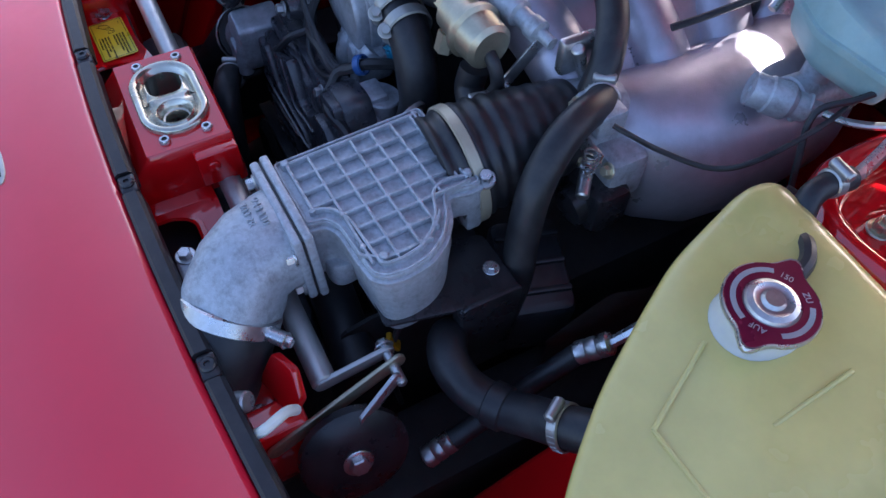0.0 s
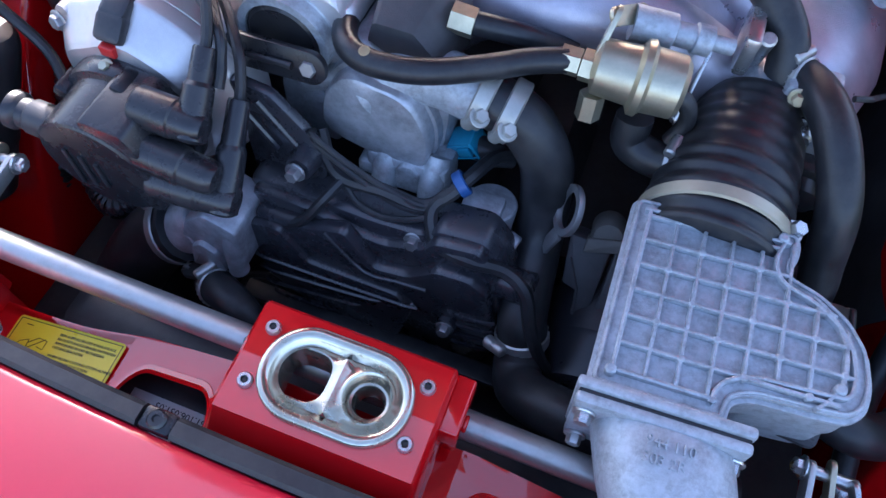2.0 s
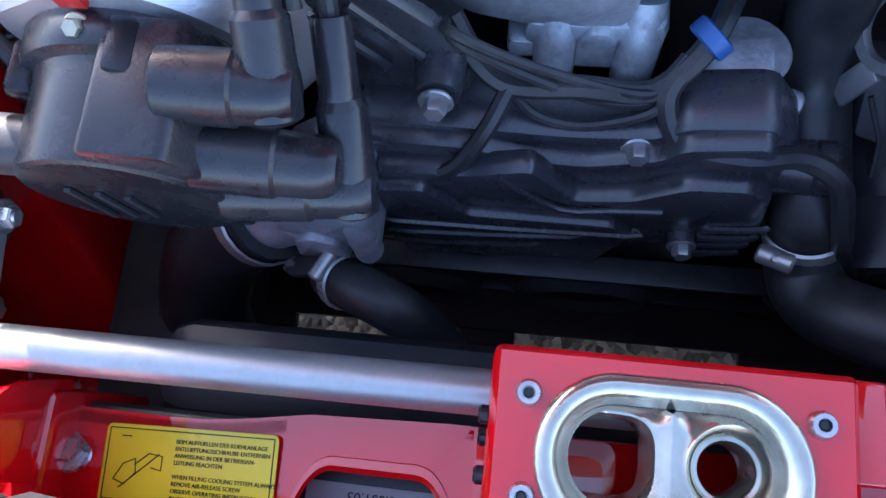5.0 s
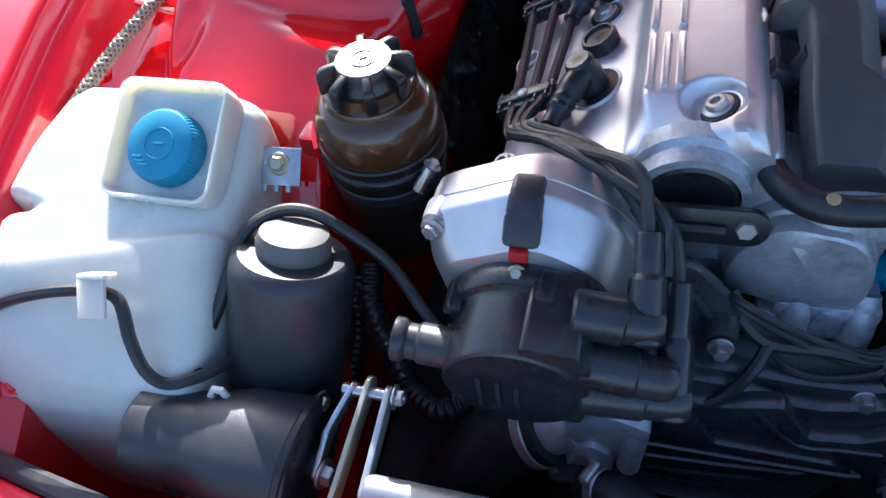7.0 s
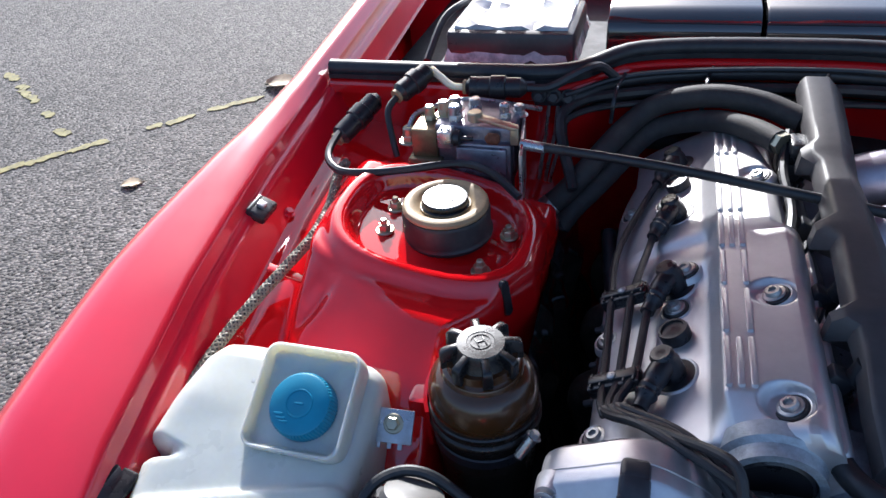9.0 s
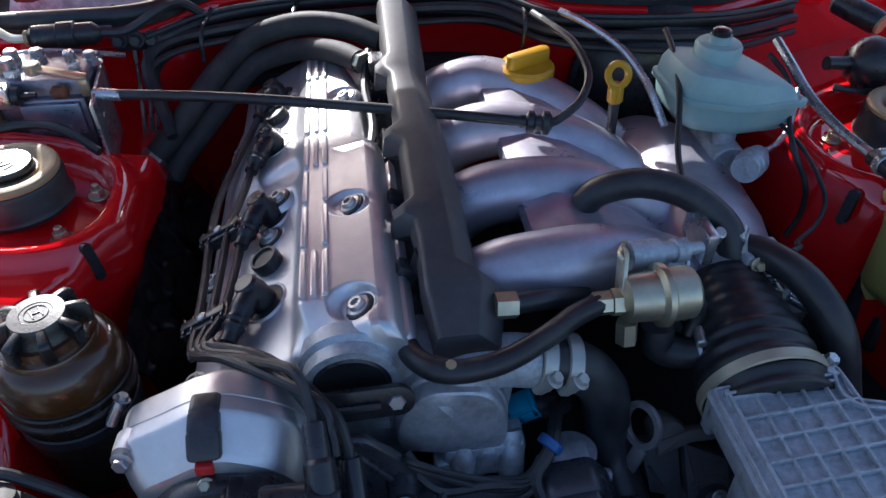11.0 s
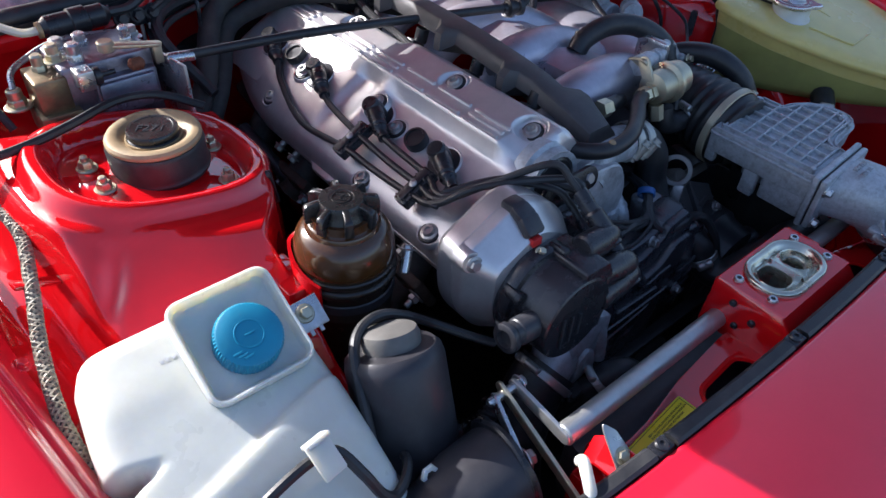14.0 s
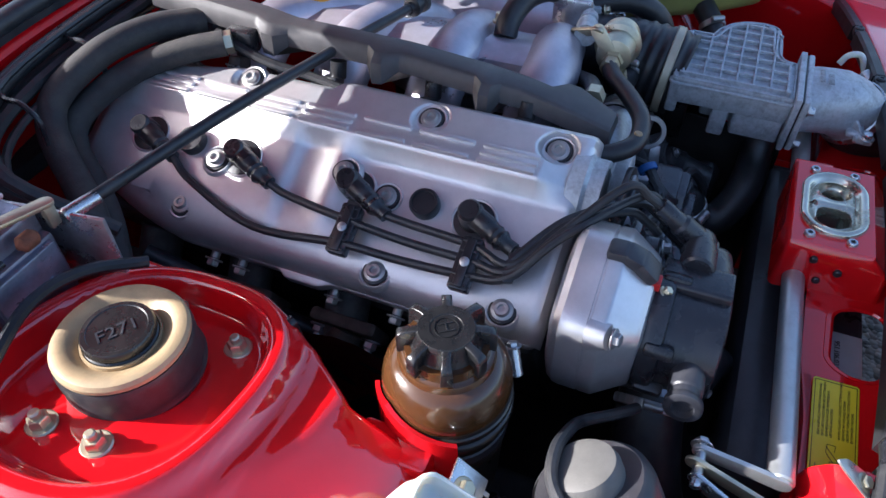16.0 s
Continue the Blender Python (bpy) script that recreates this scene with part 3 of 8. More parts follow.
for sg, dx, steps in ((-1, -0.0225, ((0.0178, 3.0, 0.0008), (0.0168, 3.2, 0.0004), (0.0160, 3.4, -0.002), (0.0157, 3.4, -0.012), (0.0157, 3.4, -0.030))), (1, 0.0225, ((0.0185, 2.0, 0.0016), (0.0172, 2.0, 0.0024), (0.0158, 2.0, 0.0014), (0.0138, 2.0, -0.0045), (0.0128, 2.0, -0.0062), (0.0112, 2.0, -0.0066), (0.0100, 2.0, -0.010), (0.0098, 2.0, -0.026)))):
    c = (LB[0] + dx, LB[1])
    rings = [[] for _ in range(len(steps) + 3)]
    for k in range(72):
        a = 2 * math.pi * k / 72
        ro = reach(*c, a, sg)
        saddle = 1.0 if abs(c[0] + ro * math.cos(a) - LB[0]) < 0.0008 else 0.0
        outer = -0.0014 + 0.0040 * saddle
        r0 = [min(r / (abs(math.cos(a)) ** q + abs(math.sin(a)) ** q) ** (1 / q), ro - 0.0004 * (len(steps) - i)) for i, (r, q, _) in enumerate(steps)]
        for i, t in enumerate((0.0, 0.33, 0.66)):
            rr = ro + (r0[0] - ro) * t
            rings[i].append((c[0] + rr * math.cos(a), c[1] + rr * math.sin(a), topz + outer + (steps[0][2] - outer) * smooth(t)))
        for i, rr in enumerate(r0):
            rings[i + 3].append((c[0] + rr * math.cos(a), c[1] + rr * math.sin(a), topz + steps[i][2]))
    s.loft(rings, False, False)
part("plate", s, material("worn_plating", (0.56, 0.54, 0.45), 0.22, 0.9, 0.15, 50, 0.1, 400, 0, (0.32, 0.27, 0.17), 0.6, 38), catch, sharp=45)
for x, y in ((-0.061, 0.0), (0.049, -0.001), (0.049, -0.040), (-0.061, -0.039)):
    b = Shape()
    b.lathe([(0.0054, 0), (0.0054, 0.0018), (0.0044, 0.0036), (0.0026, 0.0036), (0.0024, 0.0003), (0, 0.0003)], 20, Matrix.Translation((x, y, topz)))
    sc_ = part("screw", b, STEEL, catch)
    # solid dark disc stands in for the shade inside the screw's hole
    b = Shape()
    b.cyl((x, y, topz + 0.0003), (x, y, topz + 0.0028), 0.0021, 14)
    part("socket", b, DARK, sc_, "dark disc for the shade in the hollow centre")

# plain dark plates added to close the bay below, with the gap behind the radiator
tray = thing("undertray", (0, 0.4, 0.2), "plain dark plates added to close the bay beneath the engine", "undertray", kind="structure")
for c, d in (((0, -0.073, 0.24), (1.3, 0.274, 0.01)), ((0, 0.495, 0.24), (1.3, 0.83, 0.01)), ((-0.46, 0.072, 0.24), (0.30, 0.016, 0.01)), ((0.41, 0.072, 0.24), (0.5, 0.016, 0.01)), ((-0.10, 0.072, 0.24), (0.06, 0.016, 0.01))):
    s = Shape()
    s.box(c, d, 0.002)
    part("tray", s, DARK, tray)
# ---- engine ----
LEAN_E = radians(28)
CE, SE = math.cos(LEAN_E), math.sin(LEAN_E)
EM = Matrix(((CE, 0, -SE, -0.21), (0, 1, 0, 0), (SE, 0, CE, 0.777), (0, 0, 0, 1)))  # across the leaning head, along the car, out of the cover


def E(u, y, n=0.0):
    return EM @ Vector((u, y, n))


def bolts(parent, places, axis, r, h, mat, kind="hexa", name="bolt", label=""):
    for p in places:
        sh = Shape()
        (sh.allen if kind == "allen" else sh.hexa)(p, axis, r, h)
        part(name, sh, mat, parent, label)


# cylinder head and block below the cover
head = thing("cylinder_head", E(0, 0.47, -0.1), "dirty bare aluminium cylinder head of a leaning engine, coloured dark for shade", "engine head")
s = Shape()
s.box((0.008, 0.475, -0.085), (0.195, 0.51, 0.07), 0.008, EM)
for k in range(4):
    s.cyl(E(-0.085, 0.30 + 0.122 * k, -0.09), E(-0.135, 0.30 + 0.122 * k, -0.115), 0.024)
# the aluminium is coloured dark for the shade under the cover's edge
part("casting", s, material("shaded_head_aluminium", (0.12, 0.115, 0.11), 0.6, 0.4, 0.3, 60, 0.4, 300, 0, (0.05, 0.045, 0.04), 0.6, 18), head)
for y in (0.290, 0.352, 0.4216, 0.5315, 0.5654):
    s = Shape()
    s.cyl(E(-0.088, y, -0.056), E(-0.110, y, -0.058), 0.005, 12)
    s.hexa(E(-0.110, y, -0.058), E(-1, 0, -0.1) - E(0, 0, 0), 0.0065, 0.008)
    part("bolt", s, PALEST, head, "pale plated bolt")
s = Shape()
s.box((0.0, 0.47, -0.22), (0.2, 0.5, 0.2), 0.01, EM)
s.box((0.03, 0.47, -0.40), (0.26, 0.5, 0.2), 0.01, EM)
part("block", s, DARK, head)
# dark block added to fill the black void under the manifold
s = Shape()
s.box((0.115, 0.43, 0.44), (0.30, 0.40, 0.20), 0.02)
part("dark_fill_block", s, DARK, head)

exh = thing("exhaust_manifold", E(-0.15, 0.47, -0.16), "rusty dark exhaust manifold with studs and nuts", "exhaust manifold")
RUST = material("rusty_iron", (0.10, 0.075, 0.06), 0.7, 0.3, 0.4, 60, 0.5, 200, 0, (0.05, 0.045, 0.045), 0.6, 20)
for k in range(4):
    y = 0.29 + 0.122 * k
    s = Shape()
    s.box((-0.128, y, -0.105), (0.014, 0.075, 0.055), 0.006, EM)
    part("port_flange", s, RUST, exh)
    s = Shape()
    s.tube([E(-0.13, y, -0.105), E(-0.165, y + 0.01, -0.12), E(-0.185, y + 0.02, -0.16), E(-0.19, y + 0.03, -0.24)], 0.021, 16)
    part("port_pipe", s, RUST, exh)
    for dy in (-0.03, 0.03):
        s = Shape()
        s.cyl(E(-0.13, y + dy, -0.100), E(-0.155, y + dy, -0.100), 0.0042, 10)
        s.hexa(E(-0.136, y + dy, -0.100), E(-1, 0, 0) - E(0, 0, 0), 0.0075, 0.009)
        part("stud", s, BOLT, exh)

cover = thing("cam_cover", E(0, 0.47, -0.04), "silver-painted cast cam cover with raised bars and rubber-mounted screws", "engine cover")
s = Shape()
rings = []
PITS = ((0.0775, 0.2435, 0.0105), (0.0778, 0.372, 0.006), (0.0775, 0.580, 0.006))  # sunk screws: across, along, depth
stations = sorted({round(0.208 + 0.545 * i / 110, 5) for i in range(111)} | {round(y + 0.0015 * k, 5) for _, y, _ in PITS for k in range(-15, 16)})
for y in stations:
    # a flat slab with a crest along the plugs; behind the middle the plug side is fuller, and the tail narrows
    ridge = min(1.0, max(0.0, (y - 0.216) / 0.034))
    full = 0.0065 * smooth((y - 0.482) / 0.016)
    tail = max(0.0, (y - 0.6) / 0.153)
    left = -0.102 + 0.05 * tail ** 1.5
    right = 0.104 - 0.012 * smooth((y - 0.478) / 0.008) - 0.035 * tail
    end = 0.012 * max(0, 1 - abs(y - 0.208) / 0.006) + 0.02 * smooth(1 - (0.753 - y) / 0.03)
    hump = math.exp(-((y - 0.442) / 0.017) ** 2) * 0.0085

    def slab(u):
        top = 0.0128 - 0.36 * (u - 0.037)
        if top > -0.006:
            top = -0.006 + (top + 0.006) * ridge
        for pu, py, depth in PITS:
            top -= depth * smooth((0.0205 - math.hypot(u - pu, y - py)) / 0.006)
        return top - end

    prof = [(right, -0.05), (right, slab(right) - 0.012), (right - 0.0008, slab(right) - 0.006), (right - 0.0035, slab(right) - 0.002)]
    prof += [(right - 0.008 + (0.048 - right + 0.008) * k / 36, slab(right - 0.008 + (0.048 - right + 0.008) * k / 36)) for k in range(37)]
    prof += [(0.0405, slab(0.0405)), (0.0378, slab(0.0378) - 0.0004), (0.0355, slab(0.037) - 0.0018), (0.033, slab(0.037) - 0.0045 * ridge),
             (0.0225, -0.0035 + hump + full * 1.2 - end), (0.0195, -0.0052 + hump + full * 1.1 - end), (0.015, -0.006 + hump + full - end), (-0.012, -0.006 + hump + full - end), (-0.03, -0.006 + 0.8 * hump + 0.9 * full - end), (-0.052, -0.0065 + 0.5 * hump + 0.6 * full - end), (-0.070, -0.008 + 0.3 * full - end), (left + 0.024, -0.0100 - end), (left + 0.016, -0.0125 - end), (left + 0.010, -0.0165 - end), (left + 0.005, -0.0225 - end), (left + 0.002, -0.0285 - end), (left, -0.037 - 0.6 * end)]
    rings.append([tuple(E(u, y, n)) for u, n in prof])
s.loft(rings)
part("shell", s, COVER, cover, sharp=40)
# rounded skirt along the exhaust side
s = Shape()
s.prism(round_poly([(-0.104, 0.212), (0.108, 0.212), (0.108, 0.47), (0.097, 0.485), (0.082, 0.735), (-0.05, 0.75), (-0.088, 0.66), (-0.1035, 0.6), (-0.1035, 0.478), (-0.110, 0.470), (-0.110, 0.432), (-0.1035, 0.420)], 0.010), -0.052, -0.0355, 0.004, EM)
part("flange", s, COVER, cover)
# screws on rubber grommets, each in a cast ring
for u, y in ((0.0775, 0.2435), (0.0778, 0.372), (0.0775, 0.580), (-0.083, 0.246), (-0.083, 0.371), (-0.073, 0.595), (0.0, 0.433), (-0.012, 0.385), (-0.022, 0.57), (0.004, 0.722), (-0.040, 0.700)):
    base = (-0.0130 if y < 0.3 else -0.0075) if u > 0.05 else -0.0125 if u < -0.07 else -0.018 if y > 0.69 else 0.002 if y > 0.5 else 0.0005 if y == 0.433 else -0.006
    b = Shape()
    b.lathe([(0.0185, base - 0.006), (0.0165, base - 0.0004), (0.0150, base + 0.0012), (0.0138, base + 0.0008), (0.0130, base - 0.002)], 32, EM @ Matrix.Translation((u, y, 0.0)), False, False)
    part("screw_seat", b, COVER, cover)
    b = Shape()
    b.lathe([(0.0132, base - 0.004), (0.0132, base + 0.0006), (0.0122, base + 0.0022), (0.0100, base + 0.0026)], 28, EM @ Matrix.Translation((u, y, 0.0)))
    part("grommet", b, RUBBER, cover)
    b = Shape()
    b.lathe([(0.0102, base + 0.0022), (0.0104, base + 0.0032), (0.0098, base + 0.0038), (0.0072, base + 0.0042), (0.0066, base + 0.0072), (0.0060, base + 0.0080), (0.0036, base + 0.0080), (0.0033, base + 0.0050), (0.0, base + 0.0050)], 26, EM @ Matrix.Translation((u, y, 0.0)))
    part("screw", b, WASHER, cover)
# plain raised bars along the ridge
BARM = EM @ pose(0.049, 0, 0.0128 - 0.36 * 0.012, 0, 19.8, 0)
for y0, y1, us in ((0.2535, 0.309, (-0.0095, 0.0, 0.0095)), (0.317, 0.374, (-0.0095, 0.0095)), (0.382, 0.433, (-0.0095, 0.0095)), (0.442, 0.498, (-0.0095, 0.0, 0.0095)), (0.506, 0.560, (-0.0095, 0.0, 0.0095)), (0.568, 0.622, (-0.0095, 0.0095)), (0.630, 0.682, (-0.0095, 0.0, 0.0095))):
    for u in us:
        b = Shape()
        b.prism(rounded(0.0052, y1 - y0, 0.0018, 3, u, (y0 + y1) / 2), -0.002, 0.0029, 0.0010, BARM)
        part("raised_bar", b, COVER, cover)
# spark plug wells: flat dark discs stand in for the shade inside
for y in (0.296, 0.419, 0.545, 0.66):
    up = 0.0055 if y > 0.5 else 0.0
    b = Shape()
    b.lathe([(0.0195, -0.008), (0.0195, up - 0.0048), (0.0185, up - 0.0044), (0.0, up - 0.0046)], 32, EM @ Matrix.Translation((-0.012, y, 0)))
    part("well_shade", b, RUBBER, cover)
    b = Shape()
    b.lathe([(0.0235, up - 0.010), (0.0222, up - 0.0056), (0.0208, up - 0.0042), (0.0196, up - 0.0046)], 36, EM @ Matrix.Translation((-0.012, y, 0)), False, False)
    part("well_rim", b, COVER, cover)
for y, up in ((0.345, 0.0), (0.605, 0.005)):
    b = Shape()
    b.lathe([(0.0140, -0.008), (0.0145, up + 0.003), (0.0133, up + 0.006), (0.0112, up + 0.006), (0.0106, up + 0.0036), (0.0, up + 0.0036)], 36, EM @ Matrix.Translation((-0.01, y, 0)))
    part("round_cap", b, BLACK, cover, "black round cap with a raised rim")
# camshaft end with its black plug
s = Shape()
CP = Vector((-0.146, 0, 0.766))
s.turned((CP.x, 0.225, CP.z), (CP.x, 0.18, CP.z), [(0.042, 0), (0.042, 0.014), (0.038, 0.018), (0.0375, 0.030), (0.031, 0.030), (0.030, 0.020), (0.0, 0.020)], 40)
part("cam_housing", s, CAST, cover)
s = Shape()
s.turned((CP.x, 0.20, CP.z), (CP.x, 0.18, CP.z), [(0.030, 0), (0.030, 0.003), (0.027, 0.005), (0.012, 0.003), (0.0, 0.003)], 36)
part("cam_plug", s, BLACK, cover, "black rubber cam plug")

# fuel rail cover
rail = thing("fuel_rail_cover", (-0.06, 0.47, 0.77), "dark grey plastic fuel rail cover with scalloped side", "engine trim")
s = Shape()
rings = []
RAIL_R = ((0.208, -0.022), (0.25, -0.018), (0.262, -0.020), (0.275, -0.036), (0.42, -0.038), (0.50, -0.042), (0.56, -0.046), (0.735, -0.040))
RAIL_L = ((0.208, -0.086), (0.30, -0.086), (0.320, -0.088), (0.328, -0.103), (0.338, -0.104), (0.348, -0.089), (0.43, -0.089), (0.444, -0.103), (0.455, -0.104), (0.466, -0.090), (0.56, -0.092), (0.572, -0.104), (0.585, -0.104), (0.597, -0.094), (0.735, -0.092))
RAIL_Z = ((0.208, 0.803), (0.25, 0.813), (0.30, 0.825), (0.34, 0.831), (0.43, 0.840), (0.50, 0.844), (0.56, 0.847), (0.60, 0.853), (0.735, 0.864))
for y in sorted([v for v, _ in RAIL_L + RAIL_R + RAIL_Z] + [0.32, 0.40, 0.42, 0.52, 0.54, 0.63, 0.66, 0.70, 0.7352]):
    xl, xr, zt = along(RAIL_L, y), along(RAIL_R, y), along(RAIL_Z, y)
    xm = xl + 0.35 * (-0.089 - xl)
    hem = 0.019 + 0.012 * max(0.0, (-xl - 0.089) / 0.015)
    if y in (0.208, 0.7352):
        zt, xl, xr, xm = zt - 0.006, xl + 0.005, xr - 0.005, xm + 0.005
    prof = [(xl + 0.002, zt - hem), (xl, zt - hem), (xl, zt - hem + 0.003), (xl + 0.002, zt - 0.008), (xm + 0.0045, zt - 0.0025), (xm + 0.0065, zt - 0.0006), (xm + 0.009, zt), (xr - 0.020, zt), (xr - 0.018, zt - 0.0008), (xr - 0.004, zt - 0.016), (xr, zt - 0.022), (xr + 0.002, zt - 0.05)]
    if not rings or y - rings[-1][0][1] > 1e-5:
        rings.append([(x, y, z) for x, z in prof])
s.loft(rings)
part("bar", s, RAILP, rail, sharp=30)
b = Shape()
b.box((-0.100, 0.612, 0.828), (0.018, 0.034, 0.026), 0.004)
part("rear_lug", b, BLACK, rail)
# injectors under the rail's arches
for y in (0.292, 0.395, 0.508, 0.63):
    inj = thing("fuel_injector", (-0.088, y, 0.775), "black fuel injector with a wire-clipped plug under the rail", "injector", "fuel injectors")
    b = Shape()
    b.turned((-0.078, y, 0.812), (-0.094, y, 0.760), [(0.009, 0), (0.009, 0.018), (0.0065, 0.020), (0.0065, 0.034), (0.010, 0.036), (0.010, 0.052)], 18)
    part("body", b, BLACK, inj)
    b = Shape()
    b.box((0, 0, 0), (0.020, 0.016, 0.024), 0.002, pose(-0.097, y, 0.789, 0, 28, 0))
    part("plug", b, GREYPL, inj)
    b = Shape()
    b.tube([(-0.106, y - 0.009, 0.796), (-0.109, y, 0.797), (-0.106, y + 0.009, 0.796)], 0.0012, 6, 2)
    part("wire_clip", b, STEEL, inj)
    b = Shape()
    b.tube([(-0.106, y, 0.783), (-0.110, y + 0.02, 0.780), (-0.107, y + 0.05, 0.788), (-0.098, y + 0.08, 0.797)], 0.0035, 8)
    part("wire", b, RUBBER, inj)

# intake manifold
man = thing("intake_manifold", (0.12, 0.47, 0.70), "lilac-grey painted cast intake manifold with four runners", "intake manifold")
RUN = [(0.300, 0.325), (0.418, 0.420), (0.538, 0.498), (0.655, 0.56)]
for i, (y0, y1) in enumerate(RUN):
    s = Shape()
    s.tube([(-0.075, y0, 0.705), (-0.045, y0, 0.745), (-0.012, y0, 0.77), (0.035, y0, 0.778), (0.09, y0 * 0.65 + y1 * 0.35, 0.772), (0.14, y0 * 0.3 + y1 * 0.7, 0.752), (0.185, y1, 0.72), (0.215, y1, 0.68)], 0.0325, 24, 6)
    part("runner", s, MANIF, man)
s = Shape()
rings = []
for y, r, x, z in ((0.315, 0.036, 0.215, 0.715), (0.325, 0.052, 0.22, 0.708), (0.35, 0.066, 0.228, 0.70), (0.40, 0.076, 0.236, 0.69), (0.47, 0.08, 0.238, 0.688), (0.55, 0.078, 0.232, 0.69), (0.6, 0.06, 0.225, 0.69), (0.62, 0.03, 0.22, 0.69)):
    rings.append([(x + r * math.cos(2 * math.pi * k / 32), y, z + (0.95 if k <= 16 else 1.38) * r * math.sin(2 * math.pi * k / 32)) for k in range(32)])
s.loft(rings)
part("plenum", s, MANIF, man, sharp=50)
# flat webs that join the runners, with square gaps at the head
s = Shape()
rings = []
for x, z, ya, yb in ((0.028, 0.785, 0.31, 0.655), (0.06, 0.792, 0.312, 0.645), (0.10, 0.784, 0.318, 0.62), (0.14, 0.766, 0.322, 0.585), (0.18, 0.735, 0.33, 0.56), (0.2, 0.70, 0.33, 0.55)):
    rings.append([(x, ya, z), (x, yb, z), (x - 0.003, yb, z - 0.012), (x - 0.003, ya, z - 0.012)])
s.loft(rings)
part("web", s, MANIF, man)
s = Shape()
s.hexa((0.10, 0.385, 0.795), (0.1, 0, 1), 0.006, 0.012)
part("bolt", s, GOLD, man)

# throttle housing
thr = thing("throttle_unit", (0.205, 0.31, 0.70), "cast aluminium throttle body with its lever and plated linkage", "throttle body")
s = Shape()
s.cyl((0.207, 0.285, 0.728), (0.213, 0.335, 0.722), 0.042, 32)
s.box((0.255, 0.31, 0.715), (0.05, 0.04, 0.05), 0.006)
s.box((0.235, 0.30, 0.765), (0.04, 0.03, 0.025), 0.004)
part("housing", s, CAST, thr)
s = Shape()
s.cyl((0.19, 0.315, 0.765), (0.19, 0.30, 0.80), 0.006, 12)
s.box((0.18, 0.315, 0.785), (0.012, 0.05, 0.035), 0.004, pose(0, 0, 0))
part("lever", s, STEEL, thr)

s = Shape()
s.box((0.262, 0.292, 0.690), (0.058, 0.040, 0.048), 0.008)
s.turned((0.262, 0.275, 0.688), (0.262, 0.255, 0.684), [(0.020, 0), (0.020, 0.012), (0.012, 0.016), (0.0, 0.016)], 24)
part("switch", s, BLACK, thr, "black throttle switch housing")
s = Shape()
s.box((0.250, 0.276, 0.752), (0.05, 0.004, 0.016), 0.001, None)
s.cyl((0.238, 0.272, 0.752), (0.238, 0.262, 0.751), 0.008, 16)
s.cyl((0.262, 0.275, 0.735), (0.285, 0.255, 0.728), 0.006, 14)
s.cyl((0.228, 0.27, 0.735), (0.228, 0.262, 0.70), 0.0045, 12)
part("linkage", s, STEEL, thr)
s = Shape()
s.tube([(0.270 + 0.006 * math.cos(a), 0.268 + 0.006 * math.sin(a), 0.742 + 0.0009 * a) for a in [0.6 * k for k in range(40)]], 0.0011, 5, 0)
part("return_spring", s, STEEL, thr)
bolts(thr, [(0.245, 0.282, 0.725), (0.278, 0.285, 0.74), (0.225, 0.282, 0.772)], (0, -1, 0.3), 0.005, 0.007, GOLD)

# air flow meter box: waffle lid, body and bent intake elbow
afm = thing("air_flow_meter", (0.21, 0.10, 0.62), "grey cast aluminium air flow meter with waffle-ribbed lid", "air flow meter")
AX, AY = Vector((1.0, 0.02, 0.075)).normalized(), Vector((0.0, 1.0, 0.03)).normalized()
AM = frame3((0.142, 0.032, 0.739), AX, AY)
outline = [(0.0, 0.0), (0.080, 0.0), (0.082, 0.016), (0.095, 0.0220), (0.130, 0.0235), (0.149, 0.025), (0.158, 0.034), (0.1605, 0.050), (0.157, 0.072), (0.1456, 0.090), (0.127, 0.104), (0.108, 0.111), (0.106, 0.119), (0.110, 0.130), (0.110, 0.1445), (0.0, 0.1425)]
lidline = round_poly(outline, 0.006)
s = Shape()
s.prism(lidline, -0.034, -0.0075, 0.002, AM)
# deep front half and the round drum; behind it the side is cut away
s.prism(round_poly([(0.002, 0.002), (0.078, 0.002), (0.080, 0.018), (0.092, 0.0245), (0.094, 0.10), (0.030, 0.10), (0.028, 0.062), (0.003, 0.060)], 0.005), -0.066, -0.028, 0.003, AM)
q = inset(round_poly(outline[3:12] + [(0.09, 0.108), (0.09, 0.03)], 0.010), 0.0015)
rings = [[(cx_, cy_, z) for cx_, cy_ in inset(q, d)] for z, d in ((-0.028, 0.0), (-0.072, 0.003), (-0.082, 0.0055), (-0.087, 0.011), (-0.088, 0.016))]
s.loft(rings, m=AM)
s.prism(rounded(0.040, 0.030, 0.012, 4, 0.072, 0.022), -0.078, -0.05, 0.004, AM)
s.box((0.101, 0.136, -0.030), (0.016, 0.015, 0.052), 0.003, AM)
s.box((0.006, 0.136, -0.028), (0.012, 0.014, 0.044), 0.003, AM)
s.box((0.008, 0.076, -0.050), (0.013, 0.020, 0.044), 0.003, AM)
part("body", s, CAST, afm)
# lid: a flat border, a raised rim and ribs with pegs at their crossings
def inside(x, y):
    n, c = len(outline), False
    for i in range(n):
        (x0, y0), (x1, y1) = outline[i - 1], outline[i]
        if (y0 > y) != (y1 > y) and x < (x1 - x0) * (y - y0) / (y1 - y0) + x0:
            c = not c
    return c


